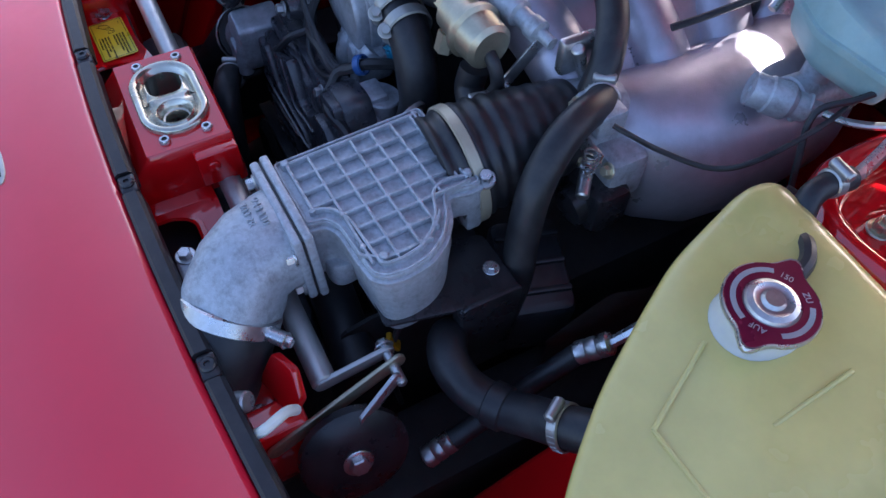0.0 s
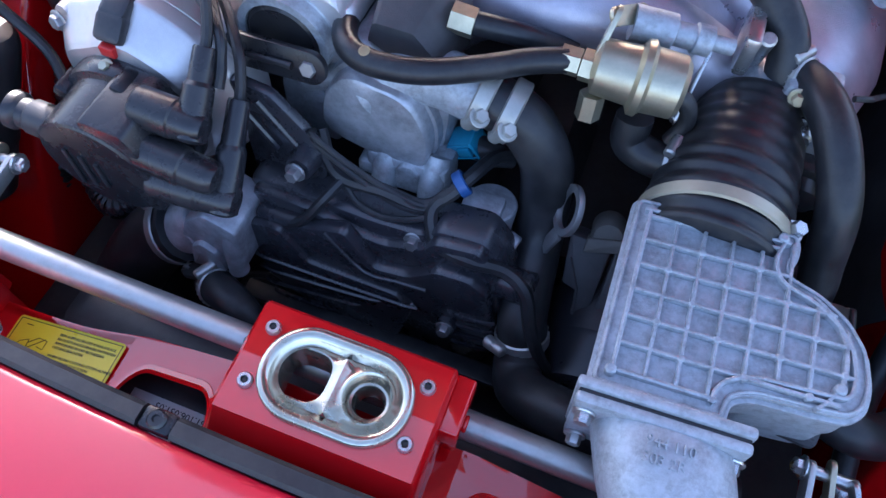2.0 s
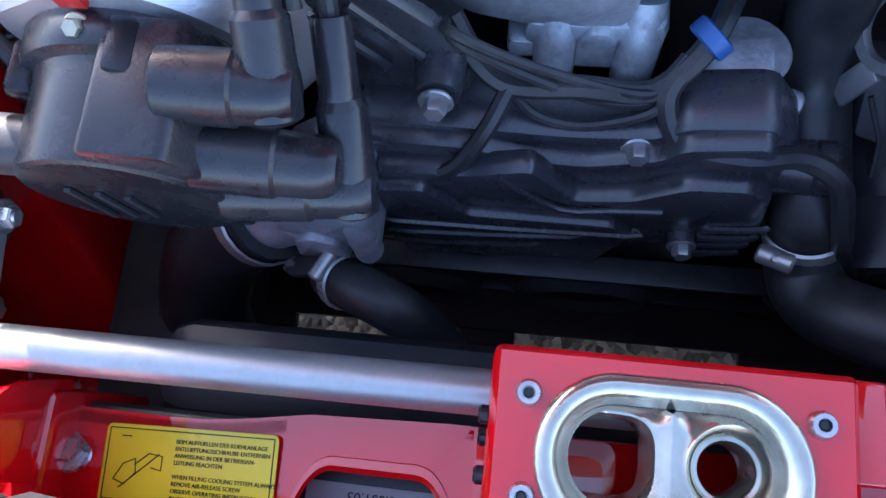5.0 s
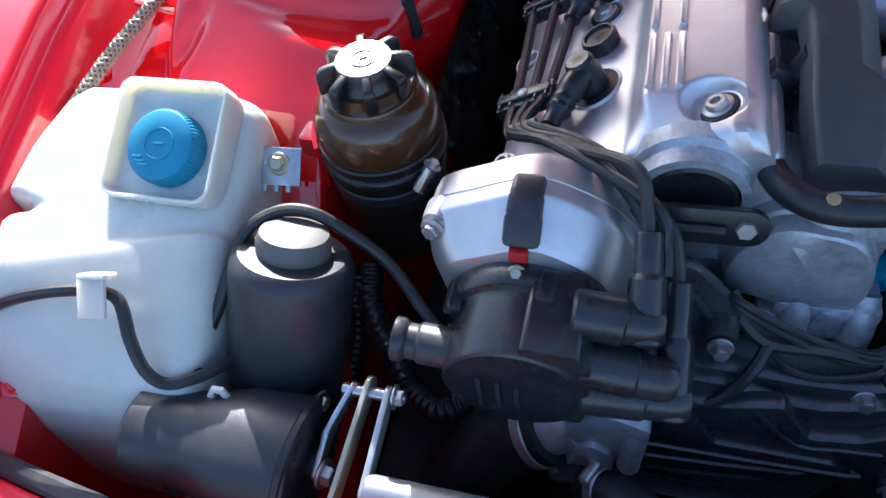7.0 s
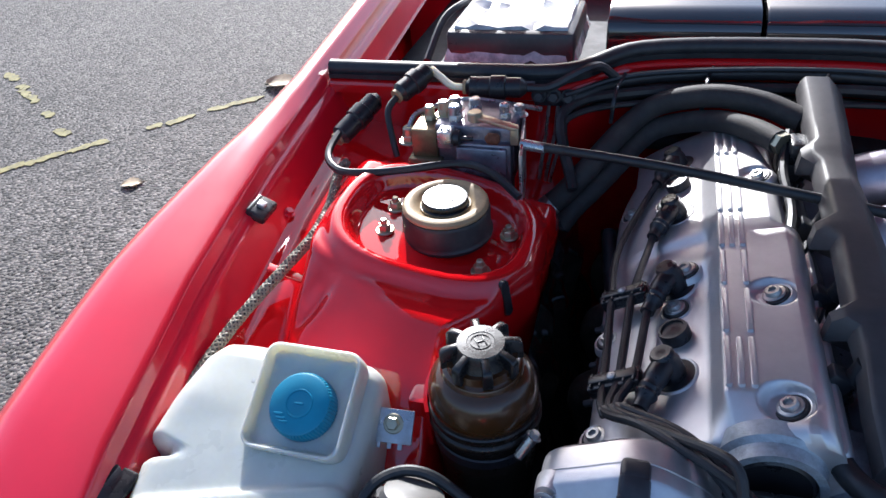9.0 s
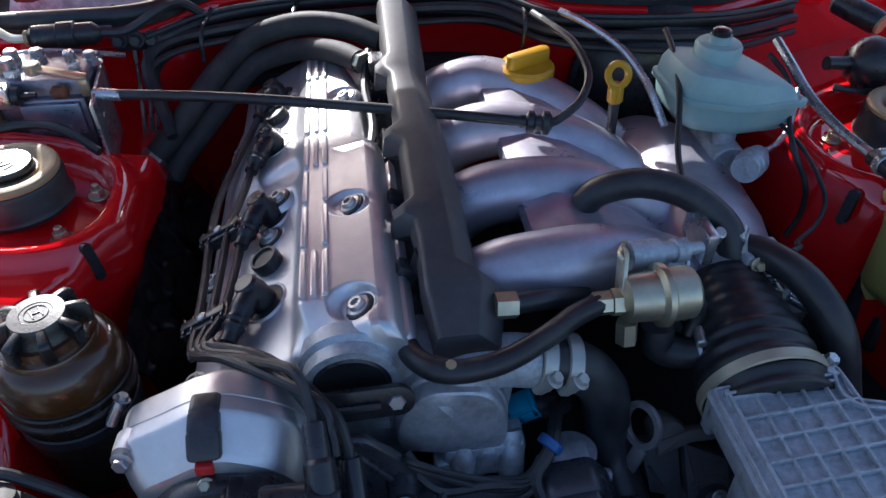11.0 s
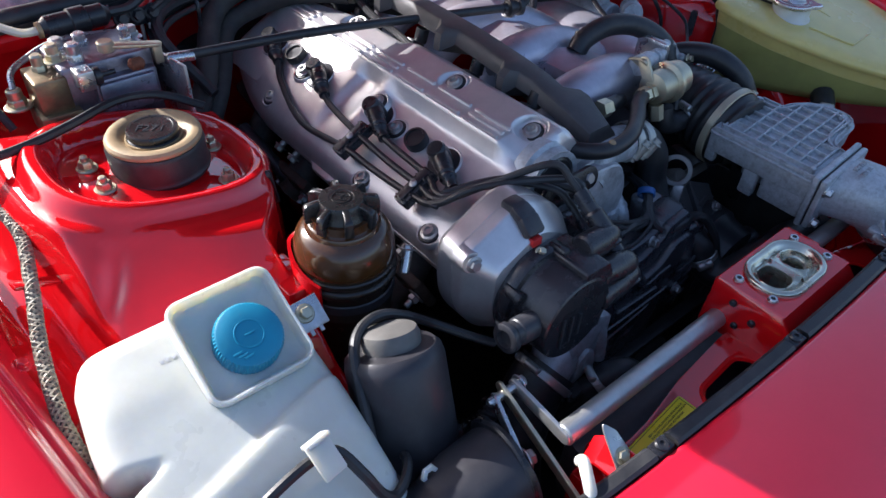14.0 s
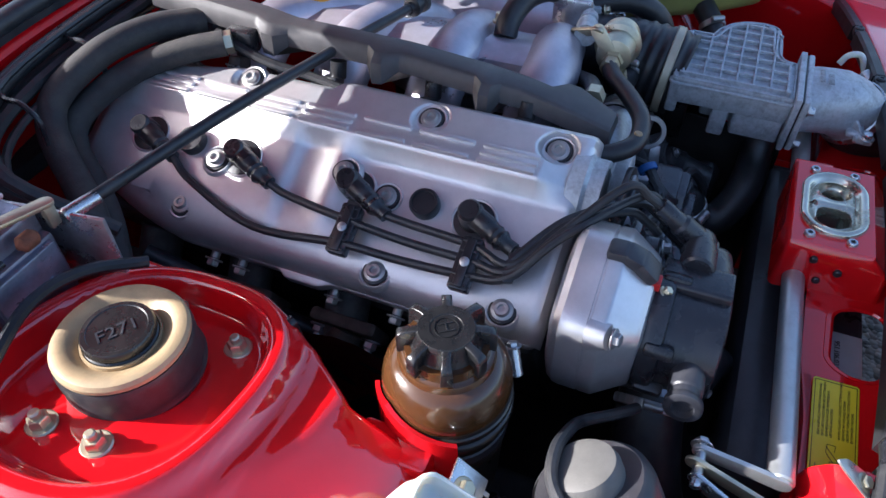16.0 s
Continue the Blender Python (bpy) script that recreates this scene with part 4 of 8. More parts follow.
s = Shape()
s.prism(inset(lidline, -0.0025), -0.0085, -0.0045, 0.0012, AM)
s.prism(inset(lidline, 0.0005), -0.0050, 0.0, 0.0012, AM)
for d, w, h in ((0.0015, 0.0022, 0.0022), (0.0095, 0.0026, 0.0055)):
    rim, rin = inset(lidline, d), inset(lidline, d + w)
    mid = inset(lidline, d + 0.35 * w), inset(lidline, d + 0.65 * w)
    s.loft([[(*p, -0.001) for p in rim], [(*p, h - 0.0006) for p in rim], [(*p, h) for p in mid[0]], [(*p, h) for p in mid[1]], [(*p, h - 0.0006) for p in rin], [(*p, -0.001) for p in rin]], False, False, AM)


def rib(x0, y0, x1, y1):
    d = Vector((x1 - x0, y1 - y0)).normalized() * 0.0012
    s.prism([(x0 + d.y, y0 - d.x), (x1 + d.y, y1 - d.x), (x1 - d.y, y1 + d.x), (x0 - d.y, y0 + d.x)], -0.001, 0.0052, 0.0008, AM)


for i in range(1, 8):
    x = 0.0115 + 0.0188 * i
    ys = [0.002 * k for k in range(75) if inside(x, 0.002 * k)]
    if ys and x < 0.15:
        rib(x, min(ys) + 0.010, x, max(ys) - 0.010)
for j in range(1, 7):
    y = 0.0105 + 0.0195 * j
    xs = [0.002 * k for k in range(90) if inside(0.002 * k, y)]
    if xs:
        rib(min(xs) + 0.010, y, max(xs) - 0.010, y)
arc = [(0.098 + 0.046 * math.cos(radians(a)), 0.058 + 0.046 * math.sin(radians(a))) for a in range(-48, 66, 6)]
for (x0, y0), (x1, y1) in zip(arc[:-1], arc[1:]):
    rib(x0, y0, x1, y1)
for i in range(1, 8):
    for j in range(1, 7):
        x, y = 0.0115 + 0.0188 * i, 0.0105 + 0.0195 * j
        if inside(x - 0.014, y) and inside(x + 0.014, y) and (i + j) % 2:
            s.lathe([(0.0026, -0.001), (0.0026, 0.005), (0.0018, 0.0057), (0, 0.0057)], 10, AM @ Matrix.Translation((x, y, 0)))
for x, y in ((0.141, 0.040), (0.098, 0.136), (0.010, 0.010)):
    s.lathe([(0.0038, -0.001), (0.0036, 0.0062), (0.0026, 0.0070), (0, 0.0070)], 12, AM @ Matrix.Translation((x, y, 0)))
part("ribbed_lid", s, CAST, afm, "waffle-ribbed lid")
# flanges to the elbow, with a gasket line between
for y, w, h, zc in ((-0.0030, 0.106, 0.076, -0.030), (-0.0125, 0.104, 0.072, -0.030)):
    s = Shape()
    s.box((0.046, y, zc), (w, 0.0075, h), 0.003, AM)
    part("flange", s, CAST, afm)
s = Shape()
s.box((0.046, -0.0078, -0.030), (0.1015, 0.0024, 0.0695), 0.0008, AM)
part("gasket", s, RUBBER, afm)
s = Shape()
s.prism([(0.093, -0.016), (0.084, -0.045), (0.080, -0.045), (0.081, -0.016)], -0.046, -0.042, 0.001, AM)
part("gusset", s, CAST, afm)
# elbow
s = Shape()
rings = []
for c, d, lx, w, h in (((0.196, 0.026, 0.712), (0, -1, 0), (1, 0, 0.07), 0.046, 0.034), ((0.199, 0.010, 0.714), (0.05, -1, 0.0), (1, 0.05, 0.06), 0.043, 0.035), ((0.205, -0.008, 0.713), (0.2, -1, -0.2), (1, 0.2, 0.04), 0.041, 0.036), ((0.214, -0.022, 0.708), (0.4, -0.8, -0.4), (0.9, 0.4, 0.02), 0.040, 0.038), ((0.222, -0.032, 0.701), (0.45, -0.65, -0.6), (0.85, 0.55, 0), 0.039, 0.039), ((0.228, -0.040, 0.693), (0.45, -0.6, -0.68), (0.8, 0.6, 0), 0.039, 0.039)):
    m = frame3(c, lx, Vector(d).cross(Vector(lx)))
    rings.append([tuple(m @ Vector((w * math.copysign(abs(math.cos(a)) ** 0.8, math.cos(a)), h * math.copysign(abs(math.sin(a)) ** 0.8, math.sin(a)), 0))) for a in [2 * math.pi * k / 28 for k in range(28)]])
s.loft(rings)
s.box((0.176, -0.058, 0.690), (0.022, 0.022, 0.010), 0.005)
s.box((0.186, -0.048, 0.692), (0.03, 0.02, 0.008), 0.003)
s.prism([(0, 0), (0.034, 0), (0.030, 0.020), (0.012, 0.010)], -0.0018, 0.0018, 0.0006, frame3((0.172, -0.056, 0.695), (0.75, 0.66, 0), (0, 0, 1)))
part("elbow", s, CAST, afm, "cast elbow with raised part marks", sharp=50)
bolts(afm, [(0.166, -0.06, 0.695)], (0, 0, 1), 0.006, 0.007, STEEL)
bolts(afm, [AM @ Vector((0.002, -0.0165, -0.010)), AM @ Vector((0.092, -0.0165, -0.014)), AM @ Vector((0.002, -0.0165, -0.058)), AM @ Vector((0.088, -0.0165, -0.058))], (0, -1, 0), 0.0052, 0.008, STEEL)
s = Shape()
s.ring((0.231, -0.044, 0.6885), (0.45, -0.6, -0.68), 0.0405, 0.015, 0.002, 40)
cb = part("clamp_band", s, STEEL, afm, "bright clamp band")
s = Shape()
s.cyl((0.262, -0.026, 0.692), (0.278, -0.012, 0.690), 0.0065, 14)
s.hexa((0.277, -0.013, 0.690), (0.75, 0.6, 0), 0.005, 0.006)
part("clamp_screw", s, STEEL, cb)
s = Shape()
s.turned((0.228, -0.041, 0.693), (0.273, -0.101, 0.625), [(0.0385, 0), (0.0405, 0.014), (0.0430, 0.020), (0.0430, 0.045), (0.042, 0.09)], 28)
part("rubber_duct", s, RUBBER, afm)

# bellows from the meter to the throttle
bel = thing("intake_bellows", (0.2, 0.24, 0.69), "black ribbed rubber intake bellows with a cream clamp", "rubber duct")
s = Shape()
s.tube([(0.196, 0.165, 0.715), (0.198, 0.20, 0.722), (0.202, 0.245, 0.727), (0.206, 0.295, 0.728)], 0.052, 40, 30, wave=lambda d: (1.0 + (0.028 if d < 0.062 else 0.012) * math.sin(d * 2 * math.pi / 0.0135)) * (1 - 2.0 * max(0, d - 0.035)))
part("duct", s, RUBBER, bel, sharp=60)
s = Shape()
s.ring((0.197, 0.184, 0.719), (0.03, 1, 0.1), 0.0535, 0.011, 0.002, 40)
part("clamp", s, CREAM, bel, "cream clamp band")
bolts(bel, [(0.243, 0.184, 0.745)], (0.3, -0.2, 1), 0.006, 0.012, STEEL, name="clamp_screw")

# expansion tank
tank = thing("coolant_tank", (0.5, 0.2, 0.55), "yellowed translucent coolant expansion tank with a lipped lid", "coolant tank")
TANKLOW = material("tank_plastic_over_coolant", (0.34, 0.33, 0.10), 0.4, 0, 0.10, 25, 0.1, 90, 0, (0.26, 0.24, 0.09), 0.5, 9, sss=0.25)
TOPLINE = round_poly([(0.381, 0.348), (0.377, 0.322), (0.396, 0.252), (0.421, 0.205), (0.447, 0.160), (0.478, 0.120), (0.520, 0.075), (0.60, 0.06), (0.655, 0.10), (0.66, 0.2), (0.655, 0.31), (0.60, 0.335), (0.50, 0.342), (0.44, 0.345)], 0.018, 5)[::-1]


def tank_z(y, drop_):
    return 0.800 + 0.235 * (min(y, 0.33) - 0.327) - drop_


def tank_ring(drop_, d, k=1.0, flat=None):
    return [(0.53 + (x - 0.53) * k, 0.2 + (y - 0.2) * k, flat if flat else tank_z(0.2 + (y - 0.2) * k, drop_)) for x, y in inset(TOPLINE, d)]


s = Shape()
s.loft([tank_ring(0.034, -0.006), tank_ring(0.018, -0.004), tank_ring(0.0135, -0.002), tank_ring(0.012, 0.003), tank_ring(0.007, 0.0045), tank_ring(0.003, 0.003), tank_ring(0.0006, -0.002)] + [tank_ring(-0.006 * (1 - k) ** 0.5, -0.004, k) for k in (1.0, 0.96, 0.88, 0.75, 0.6, 0.45, 0.3, 0.1)], False, True)
part("body", s, YELLOWT, tank, sharp=50)
s = Shape()
s.loft([tank_ring(0, -0.030, 1, 0.672), tank_ring(0, -0.018, 1, 0.678), tank_ring(0, -0.011, 1, 0.692), tank_ring(0.044, -0.008), tank_ring(0.034, -0.006)], True, False)
part("lower_body", s, TANKLOW, tank, "lower body darkened by the coolant inside", sharp=50)
for p0, p1 in (((0.455, 0.225), (0.485, 0.165)), ((0.485, 0.165), (0.545, 0.168)), ((0.519, 0.225), (0.516, 0.285))):
    s = Shape()
    s.tube([(*p0, tank_z(p0[1], -0.0045)), (*p1, tank_z(p1[1], -0.0045))], 0.0016, 8, 0)
    part("moulded_seam", s, YELLOWT, tank)
s = Shape()
CAPC = Vector((0.46, 0.264, 0.0))
s.turned((*CAPC.xy, 0.772), (*CAPC.xy, 0.9), [(0.034, 0), (0.0315, 0.012), (0.0285, 0.016), (0.0280, 0.0295)], 36)
part("neck", s, WHITE, tank)
s = Shape()
rings = []
for dz, f in ((0.0, 0.96), (0.002, 1.0), (0.0045, 1.0), (0.006, 0.97)):
    rg = []
    for k in range(72):
        a = 2 * math.pi * k / 72
        da = min(abs((math.degrees(a) - b + 180) % 360 - 180) for b in (115, 295))
        r = (0.0315 + 0.011 * math.exp(-(da / 13) ** 2)) * f
        rg.append((CAPC.x + r * math.cos(a), CAPC.y + r * math.sin(a), 0.803 + dz))
    rings.append(rg)
rings.append([(CAPC.x + 0.028 * math.cos(2 * math.pi * k / 72), CAPC.y + 0.028 * math.sin(2 * math.pi * k / 72), 0.8085) for k in range(72)])
for r, z in ((0.018, 0.8085), (0.0165, 0.811), (0.013, 0.8125), (0.010, 0.811), (0.008, 0.811), (0.006, 0.8135), (0.0015, 0.8135)):
    rings.append([(CAPC.x + r * math.cos(2 * math.pi * k / 72), CAPC.y + r * math.sin(2 * math.pi * k / 72), z) for k in range(72)])
s.loft(rings)
cap_ = part("pressure_cap", s, STEEL, tank, "bright metal pressure cap with two ears")
s = Shape()
rings = []
for f, z in ((0.955, 0.8086), (0.950, 0.8092), (0.60, 0.8092), (0.585, 0.8086)):
    rg = []
    for k in range(72):
        a = 2 * math.pi * k / 72
        da = min(abs((math.degrees(a) - b + 180) % 360 - 180) for b in (115, 295))
        r = (0.0315 + (0.010 * math.exp(-(da / 13) ** 2) if f > 0.9 else 0.0)) * f
        rg.append((CAPC.x + r * math.cos(a), CAPC.y + r * math.sin(a), z))
    rings.append(rg)
s.loft(rings, False, False)
part("printed_face", s, material("maroon_print", (0.20, 0.012, 0.045), 0.3, 0.45, 0.1, 60, 0.05, 400), cap_, "maroon printed ring on the cap")

# washer bottle
wash = thing("washer_bottle", (-0.54, 0.15, 0.55), "milky white plastic washer fluid bottle with a blue screw cap", "washer bottle")
WM = frame3((-0.522, 0.188, 0.786), (1, 0, 0), (0, 0.885, 0.466))
s = Shape()
rings = []
for z, w, h, r in ((-0.045, 0.084, 0.086, 0.012), (-0.02, 0.092, 0.094, 0.013), (-0.004, 0.092, 0.094, 0.013), (-0.0008, 0.0905, 0.0925, 0.012), (0.0, 0.088, 0.090, 0.011), (-0.0008, 0.0855, 0.0875, 0.010), (-0.004, 0.084, 0.086, 0.009), (-0.0095, 0.082, 0.084, 0.009), (-0.0115, 0.078, 0.080, 0.010), (-0.012, 0.05, 0.05, 0.01)):
    rings.append([(*p, z) for p in rounded(w, h, r, 5)])
s.loft(rings, False, True, WM)
part("filler_collar", s, WHITE, wash)
s = Shape()
WTOP = ((0.0, 0.575), (0.002, 0.61), (0.006, 0.645), (0.014, 0.672), (0.026, 0.694), (0.042, 0.712), (0.060, 0.7255), (0.085, 0.738), (0.104, 0.7465), (0.111, 0.7485), (0.116, 0.7450), (0.135, 0.7505), (0.18, 0.763), (0.21, 0.772), (0.232, 0.778), (0.246, 0.776), (0.255, 0.768), (0.261, 0.752), (0.264, 0.73))
WLEFT = ((0.0, -0.60), (0.006, -0.618), (0.02, -0.632), (0.045, -0.642), (0.085, -0.650), (0.122, -0.654), (0.127, -0.650), (0.131, -0.636), (0.136, -0.633), (0.141, -0.636), (0.145, -0.656), (0.149, -0.659), (0.18, -0.655), (0.225, -0.648), (0.245, -0.640), (0.258, -0.626), (0.264, -0.60))
rings = []
for k in range(133):
    y = 0.264 * k / 132
    xl, xr = along(WLEFT, y), -0.466 - 0.012 * smooth((0.03 - y) / 0.03) - 0.02 * smooth((y - 0.24) / 0.024)
    zt = along(WTOP, y)
    z0 = 0.53 + 0.12 * smooth((y - 0.2) / 0.064)
    w, h = xr - xl, zt - z0
    row = []
    for px_, pz_ in rounded(w, h, min(0.022, 0.45 * h), 6, (xl + xr) / 2, (zt + z0) / 2):
        if pz_ > zt - 0.03:
            skew = -0.30 * (px_ + 0.56) * smooth(y / 0.09) * smooth((0.24 - y) / 0.06)
            pz_ += along(WTOP, y + skew) - zt
        row.append((px_, y, pz_))
    rings.append(row)
# the flat top is filled with points, so that the slanting seam shows across it
WSKIN = []
for row in rings:
    y = row[0][1]
    out = []
    for a, b in zip(row, row[1:] + row[:1]):
        out.append(a)
        if abs(b[0] - a[0]) > 0.04:
            for q in range(1, 16):
                x = a[0] + (b[0] - a[0]) * q / 16
                if a[2] > 0.66 or y < 0.004:
                    skew = -0.30 * (x + 0.56) * smooth(y / 0.09) * smooth((0.24 - y) / 0.06)
                    out.append((x, y, along(WTOP, y + skew) if a[2] > 0.56 else a[2]))
                else:
                    out.append((x, y, a[2]))
    WSKIN.append(out)
rings = WSKIN
s.loft(rings)
part("body", s, WHITE, wash, sharp=60)
s = Shape()
for k in range(9):
    if k not in (1, 5):
        s.box((0, 0, 0), (0.0032, 0.0045, 0.0012), 0.0003, pose(-0.612 + 0.0050 * k, 0.209, 0.7722, 15, 0, 0))
for k in range(3):
    s.box((0, 0, 0), (0.0036, 0.0045, 0.0012), 0.0003, pose(-0.602 + 0.0055 * k, 0.199, 0.7694, 15, 0, 0))
part("moulded_mark", s, WHITE, wash, "raised moulded marks")
s = Shape()
prof = [(0.0282, -0.013), (0.0285, -0.012), (0.0285, 0.002), (0.0270, 0.0055), (0.025, 0.0066), (0.0125, 0.0068), (0.0122, 0.0074), (0.0110, 0.0074), (0.0107, 0.0068), (0.0, 0.0068)]
n = 120
rings = []
for r, z in prof:
    rings.append([((r - (0.0008 if (k % 2 and -0.0155 < z < 0.006) else 0)) * math.cos(2 * math.pi * k / n), (r - (0.0008 if (k % 2 and -0.0155 < z < 0.006) else 0)) * math.sin(2 * math.pi * k / n), z) for k in range(n)])
CM = WM @ Matrix.Translation((0.003, -0.006, 0.0))
s.loft(rings, m=CM)
for a in (215, 228, 241):
    s.box((0.019 * math.cos(radians(a)), 0.019 * math.sin(radians(a)), 0.0068), (0.008, 0.0022, 0.0012), 0.0004, CM)
s.box((0.0, 0.0, 0.0069), (0.008, 0.0018, 0.0012), 0.0004, CM)
part("screw_cap", s, BLUE, wash, "blue ribbed screw cap")
s = Shape()
BK = frame3((-0.450, 0.213, 0.7385), (1, 0.05, 0), (0, 0.75, 0.66))
s.box((-0.006, 0.0, 0.0), (0.044, 0.030, 0.0025), 0.0008, BK)
for k in (-0.014, -0.004, 0.006):
    s.box((k, -0.017, 0.0), (0.004, 0.006, 0.0022), 0.0005, BK)
part("bracket", s, STEEL, wash)
bolts(wash, [BK @ Vector((-0.002, 0.002, 0.001))], BK.to_3x3() @ Vector((0, 0, 1)), 0.0062, 0.007, GOLD)
s = Shape()
s.box((0, 0, 0), (0.020, 0.004, 0.030), 0.0015, pose(-0.5246, 0.0640, 0.7600, -50, 0, 8))
s.box((0, 0, 0), (0.020, 0.016, 0.004), 0.001, pose(-0.5246, 0.0770, 0.7660, -50, 0, 8))
part("cable_clip", s, WHITE, wash)

# power steering reservoir
res = thing("power_steering_reservoir", (-0.383, 0.262, 0.62), "brown-black plastic power steering reservoir with a fluted cap", "fluid reservoir")
RC = (-0.379, 0.256)
s = Shape()
s.turned((*RC, 0.62), (*RC, 1), [(0.036, 0), (0.043, 0.01), (0.0462, 0.070), (0.0470, 0.072), (0.0470, 0.076), (0.0462, 0.078), (0.0466, 0.106), (0.0475, 0.108), (0.0512, 0.109), (0.0520, 0.1105), (0.0520, 0.1145), (0.0510, 0.116), (0.0492, 0.117), (0.0490, 0.1195), (0.0502, 0.1205), (0.0510, 0.122), (0.0508, 0.1255), (0.0496, 0.1268), (0.0480, 0.127)], 72)
part("body", s, BROWNB, res, "black lower body with moulded bands")
s = Shape()
s.turned((*RC, 0.62), (*RC, 1), [(0.0478, 0.126), (0.0486, 0.128), (0.0496, 0.134), (0.0498, 0.140), (0.0490, 0.147), (0.0470, 0.154), (0.0440, 0.1595), (0.0405, 0.1635), (0.0378, 0.1650), (0.0368, 0.1656), (0.0362, 0.1685), (0.0352, 0.1702), (0.0330, 0.1708), (0.0318, 0.172), (0.031, 0.18)], 72)
part("dome", s, BROWN, res, "glossy translucent brown dome")
s = Shape()
s.turned((*RC, 0.785), (*RC, 1), [(0.0305, 0), (0.0310, 0.003), (0.0300, 0.008), (0.0250, 0.018), (0.0225, 0.0245), (0.0215, 0.0285), (0.0205, 0.0300), (0.0122, 0.0303), (0.0118, 0.0298), (0.0, 0.0298)], 56)
skirt = part("cap_skirt", s, STARP, res, "black screw cap under the star")
for k in range(8):
    m = pose(RC[0], RC[1], 0.0, 0, 0, 22.5 + 45 * k)
    s = Shape()
    rings = []
    for r, w, z0, z1 in ((0.0150, 0.0034, 0.800, 0.8147), (0.0200, 0.0034, 0.798, 0.8146), (0.0260, 0.0032, 0.795, 0.8138), (0.0320, 0.0035, 0.7935, 0.8122), (0.0345, 0.0040, 0.7930, 0.8108), (0.0358, 0.0038, 0.7935, 0.8090), (0.0362, 0.0032, 0.7955, 0.8065)):
        c = 0.0009
        rings.append([(r, -w - 0.0006, z0), (r, w + 0.0006, z0), (r, w, z1 - c), (r, w - c * 0.4, z1 - c * 0.4), (r, w - c, z1), (r, -w + c, z1), (r, -w + c * 0.4, z1 - c * 0.4), (r, -w, z1 - c)])
    s.loft(rings, m=m)
    part("grip_arm", s, STARP, skirt, sharp=40)
s = Shape()
s.lathe([(0.0092, 0), (0.0092, 0.0008), (0.0084, 0.0008), (0.0084, 0)], 36, Matrix.Translation((RC[0], RC[1], 0.8147)), False, False)
for dx, dy, w, h in ((-0.0035, 0, 0.0011, 0.012), (0.0035, 0, 0.0011, 0.012), (0, 0.0, 0.006, 0.0012)):
    s.box((0, 0, 0), (w, h, 0.0012), 0.0003, pose(RC[0], RC[1], 0.8150, 0, 0, 35) @ Matrix.Translation((dx, dy, 0)))
part("cap_mark", s, STARP, res, "raised round mark")
s = Shape()
s.ring((*RC, 0.711), (0, 0, 1), 0.0475, 0.012, 0.0015, 40)
cb = part("clamp_band", s, GREYPL, res)
s = Shape()
s.cyl((-0.3395, 0.2115, 0.728), (-0.3275, 0.2205, 0.748), 0.0052, 14)
s.hexa((-0.3278, 0.2203, 0.7475), (0.5, 0.38, 0.83), 0.0048, 0.005)
part("clamp_screw", s, STEEL, cb, "bright clamp screw")

# distributor on the camshaft's end
dist = thing("distributor", (-0.245, 0.12, 0.64), "black distributor cap on a silver-painted housing with ignition leads", "distributor")
DC = Vector((-0.238, 0, 0.722))
s = Shape()
n = 96
rings = []
for y, f in ((0.200, 0.80), (0.196, 0.93), (0.190, 0.99), (0.184, 1.0), (0.1695, 1.0), (0.169, 0.988), (0.1675, 0.988), (0.167, 1.0), (0.1575, 1.0), (0.1550, 0.992), (0.1535, 0.975), (0.1325, 0.79), (0.1310, 0.77), (0.1285, 0.74), (0.126, 0.6)):
    rg = []
    for k in range(n):
        a = 2 * math.pi * k / n
        d = math.degrees(a)
        r = 0.0775 * (1 + 0.03 * math.cos(2 * (a - radians(118))) + 0.11 * math.exp(-((d - 147) / 13) ** 2) + 0.04 * math.exp(-((d - 88) / 12) ** 2) - 0.025 * math.exp(-((d - 118) / 12) ** 2))
        rg.append((DC.x + f * r * math.cos(a), y, DC.z + f * r * math.sin(a)))
    rings.append(rg)
s.loft(rings)
s.turned((-0.301, 0.163, 0.763), (-0.306, 0.147, 0.768), [(0.016, 0), (0.0125, 0.010), (0.0105, 0.0145), (0, 0.015)], 24)
part("housing", s, material("cast_housing_paint", (0.62, 0.605, 0.61), 0.34, 0.75, 0.08, 45, 0.2, 1200, 0, (0.42, 0.39, 0.40), 0.4, 12, rvar=0.05), dist, "silver-painted housing", sharp=28)
s = Shape()
DK = Vector((-0.240, 0, 0.718))
s.turned((DK.x, 0.128, DK.z), (DK.x, 0.0, DK.z), [(0.054, 0), (0.055, 0.002), (0.055, 0.013), (0.0535, 0.0165), (0.0505, 0.0175), (0.0485, 0.0185), (0.0478, 0.022), (0.0474, 0.0585), (0.0466, 0.0612), (0.0448, 0.0625), (0.0, 0.0630)], 64)
s.prism(round_poly([(-0.243, 0.682), (-0.197, 0.680), (-0.1935, 0.700), (-0.1935, 0.752), (-0.202, 0.7705), (-0.236, 0.7725)], 0.004), -0.125, -0.0672, 0.0022, frame3((0, 0, 0), (1, 0, 0), (0, 0, 1)))
part("cap", s, CAPP, dist, "black distributor cap")
for a in (30, 75, 150, 200, 250):
    s = Shape()
    s.box((0, 0, 0), (0.012, 0.024, 0.012), 0.003, pose(DK.x + 0.052 * math.cos(radians(a)), 0.112, DK.z + 0.052 * math.sin(radians(a)), 0, -a, 0))
    part("lug", s, BLACK, dist)
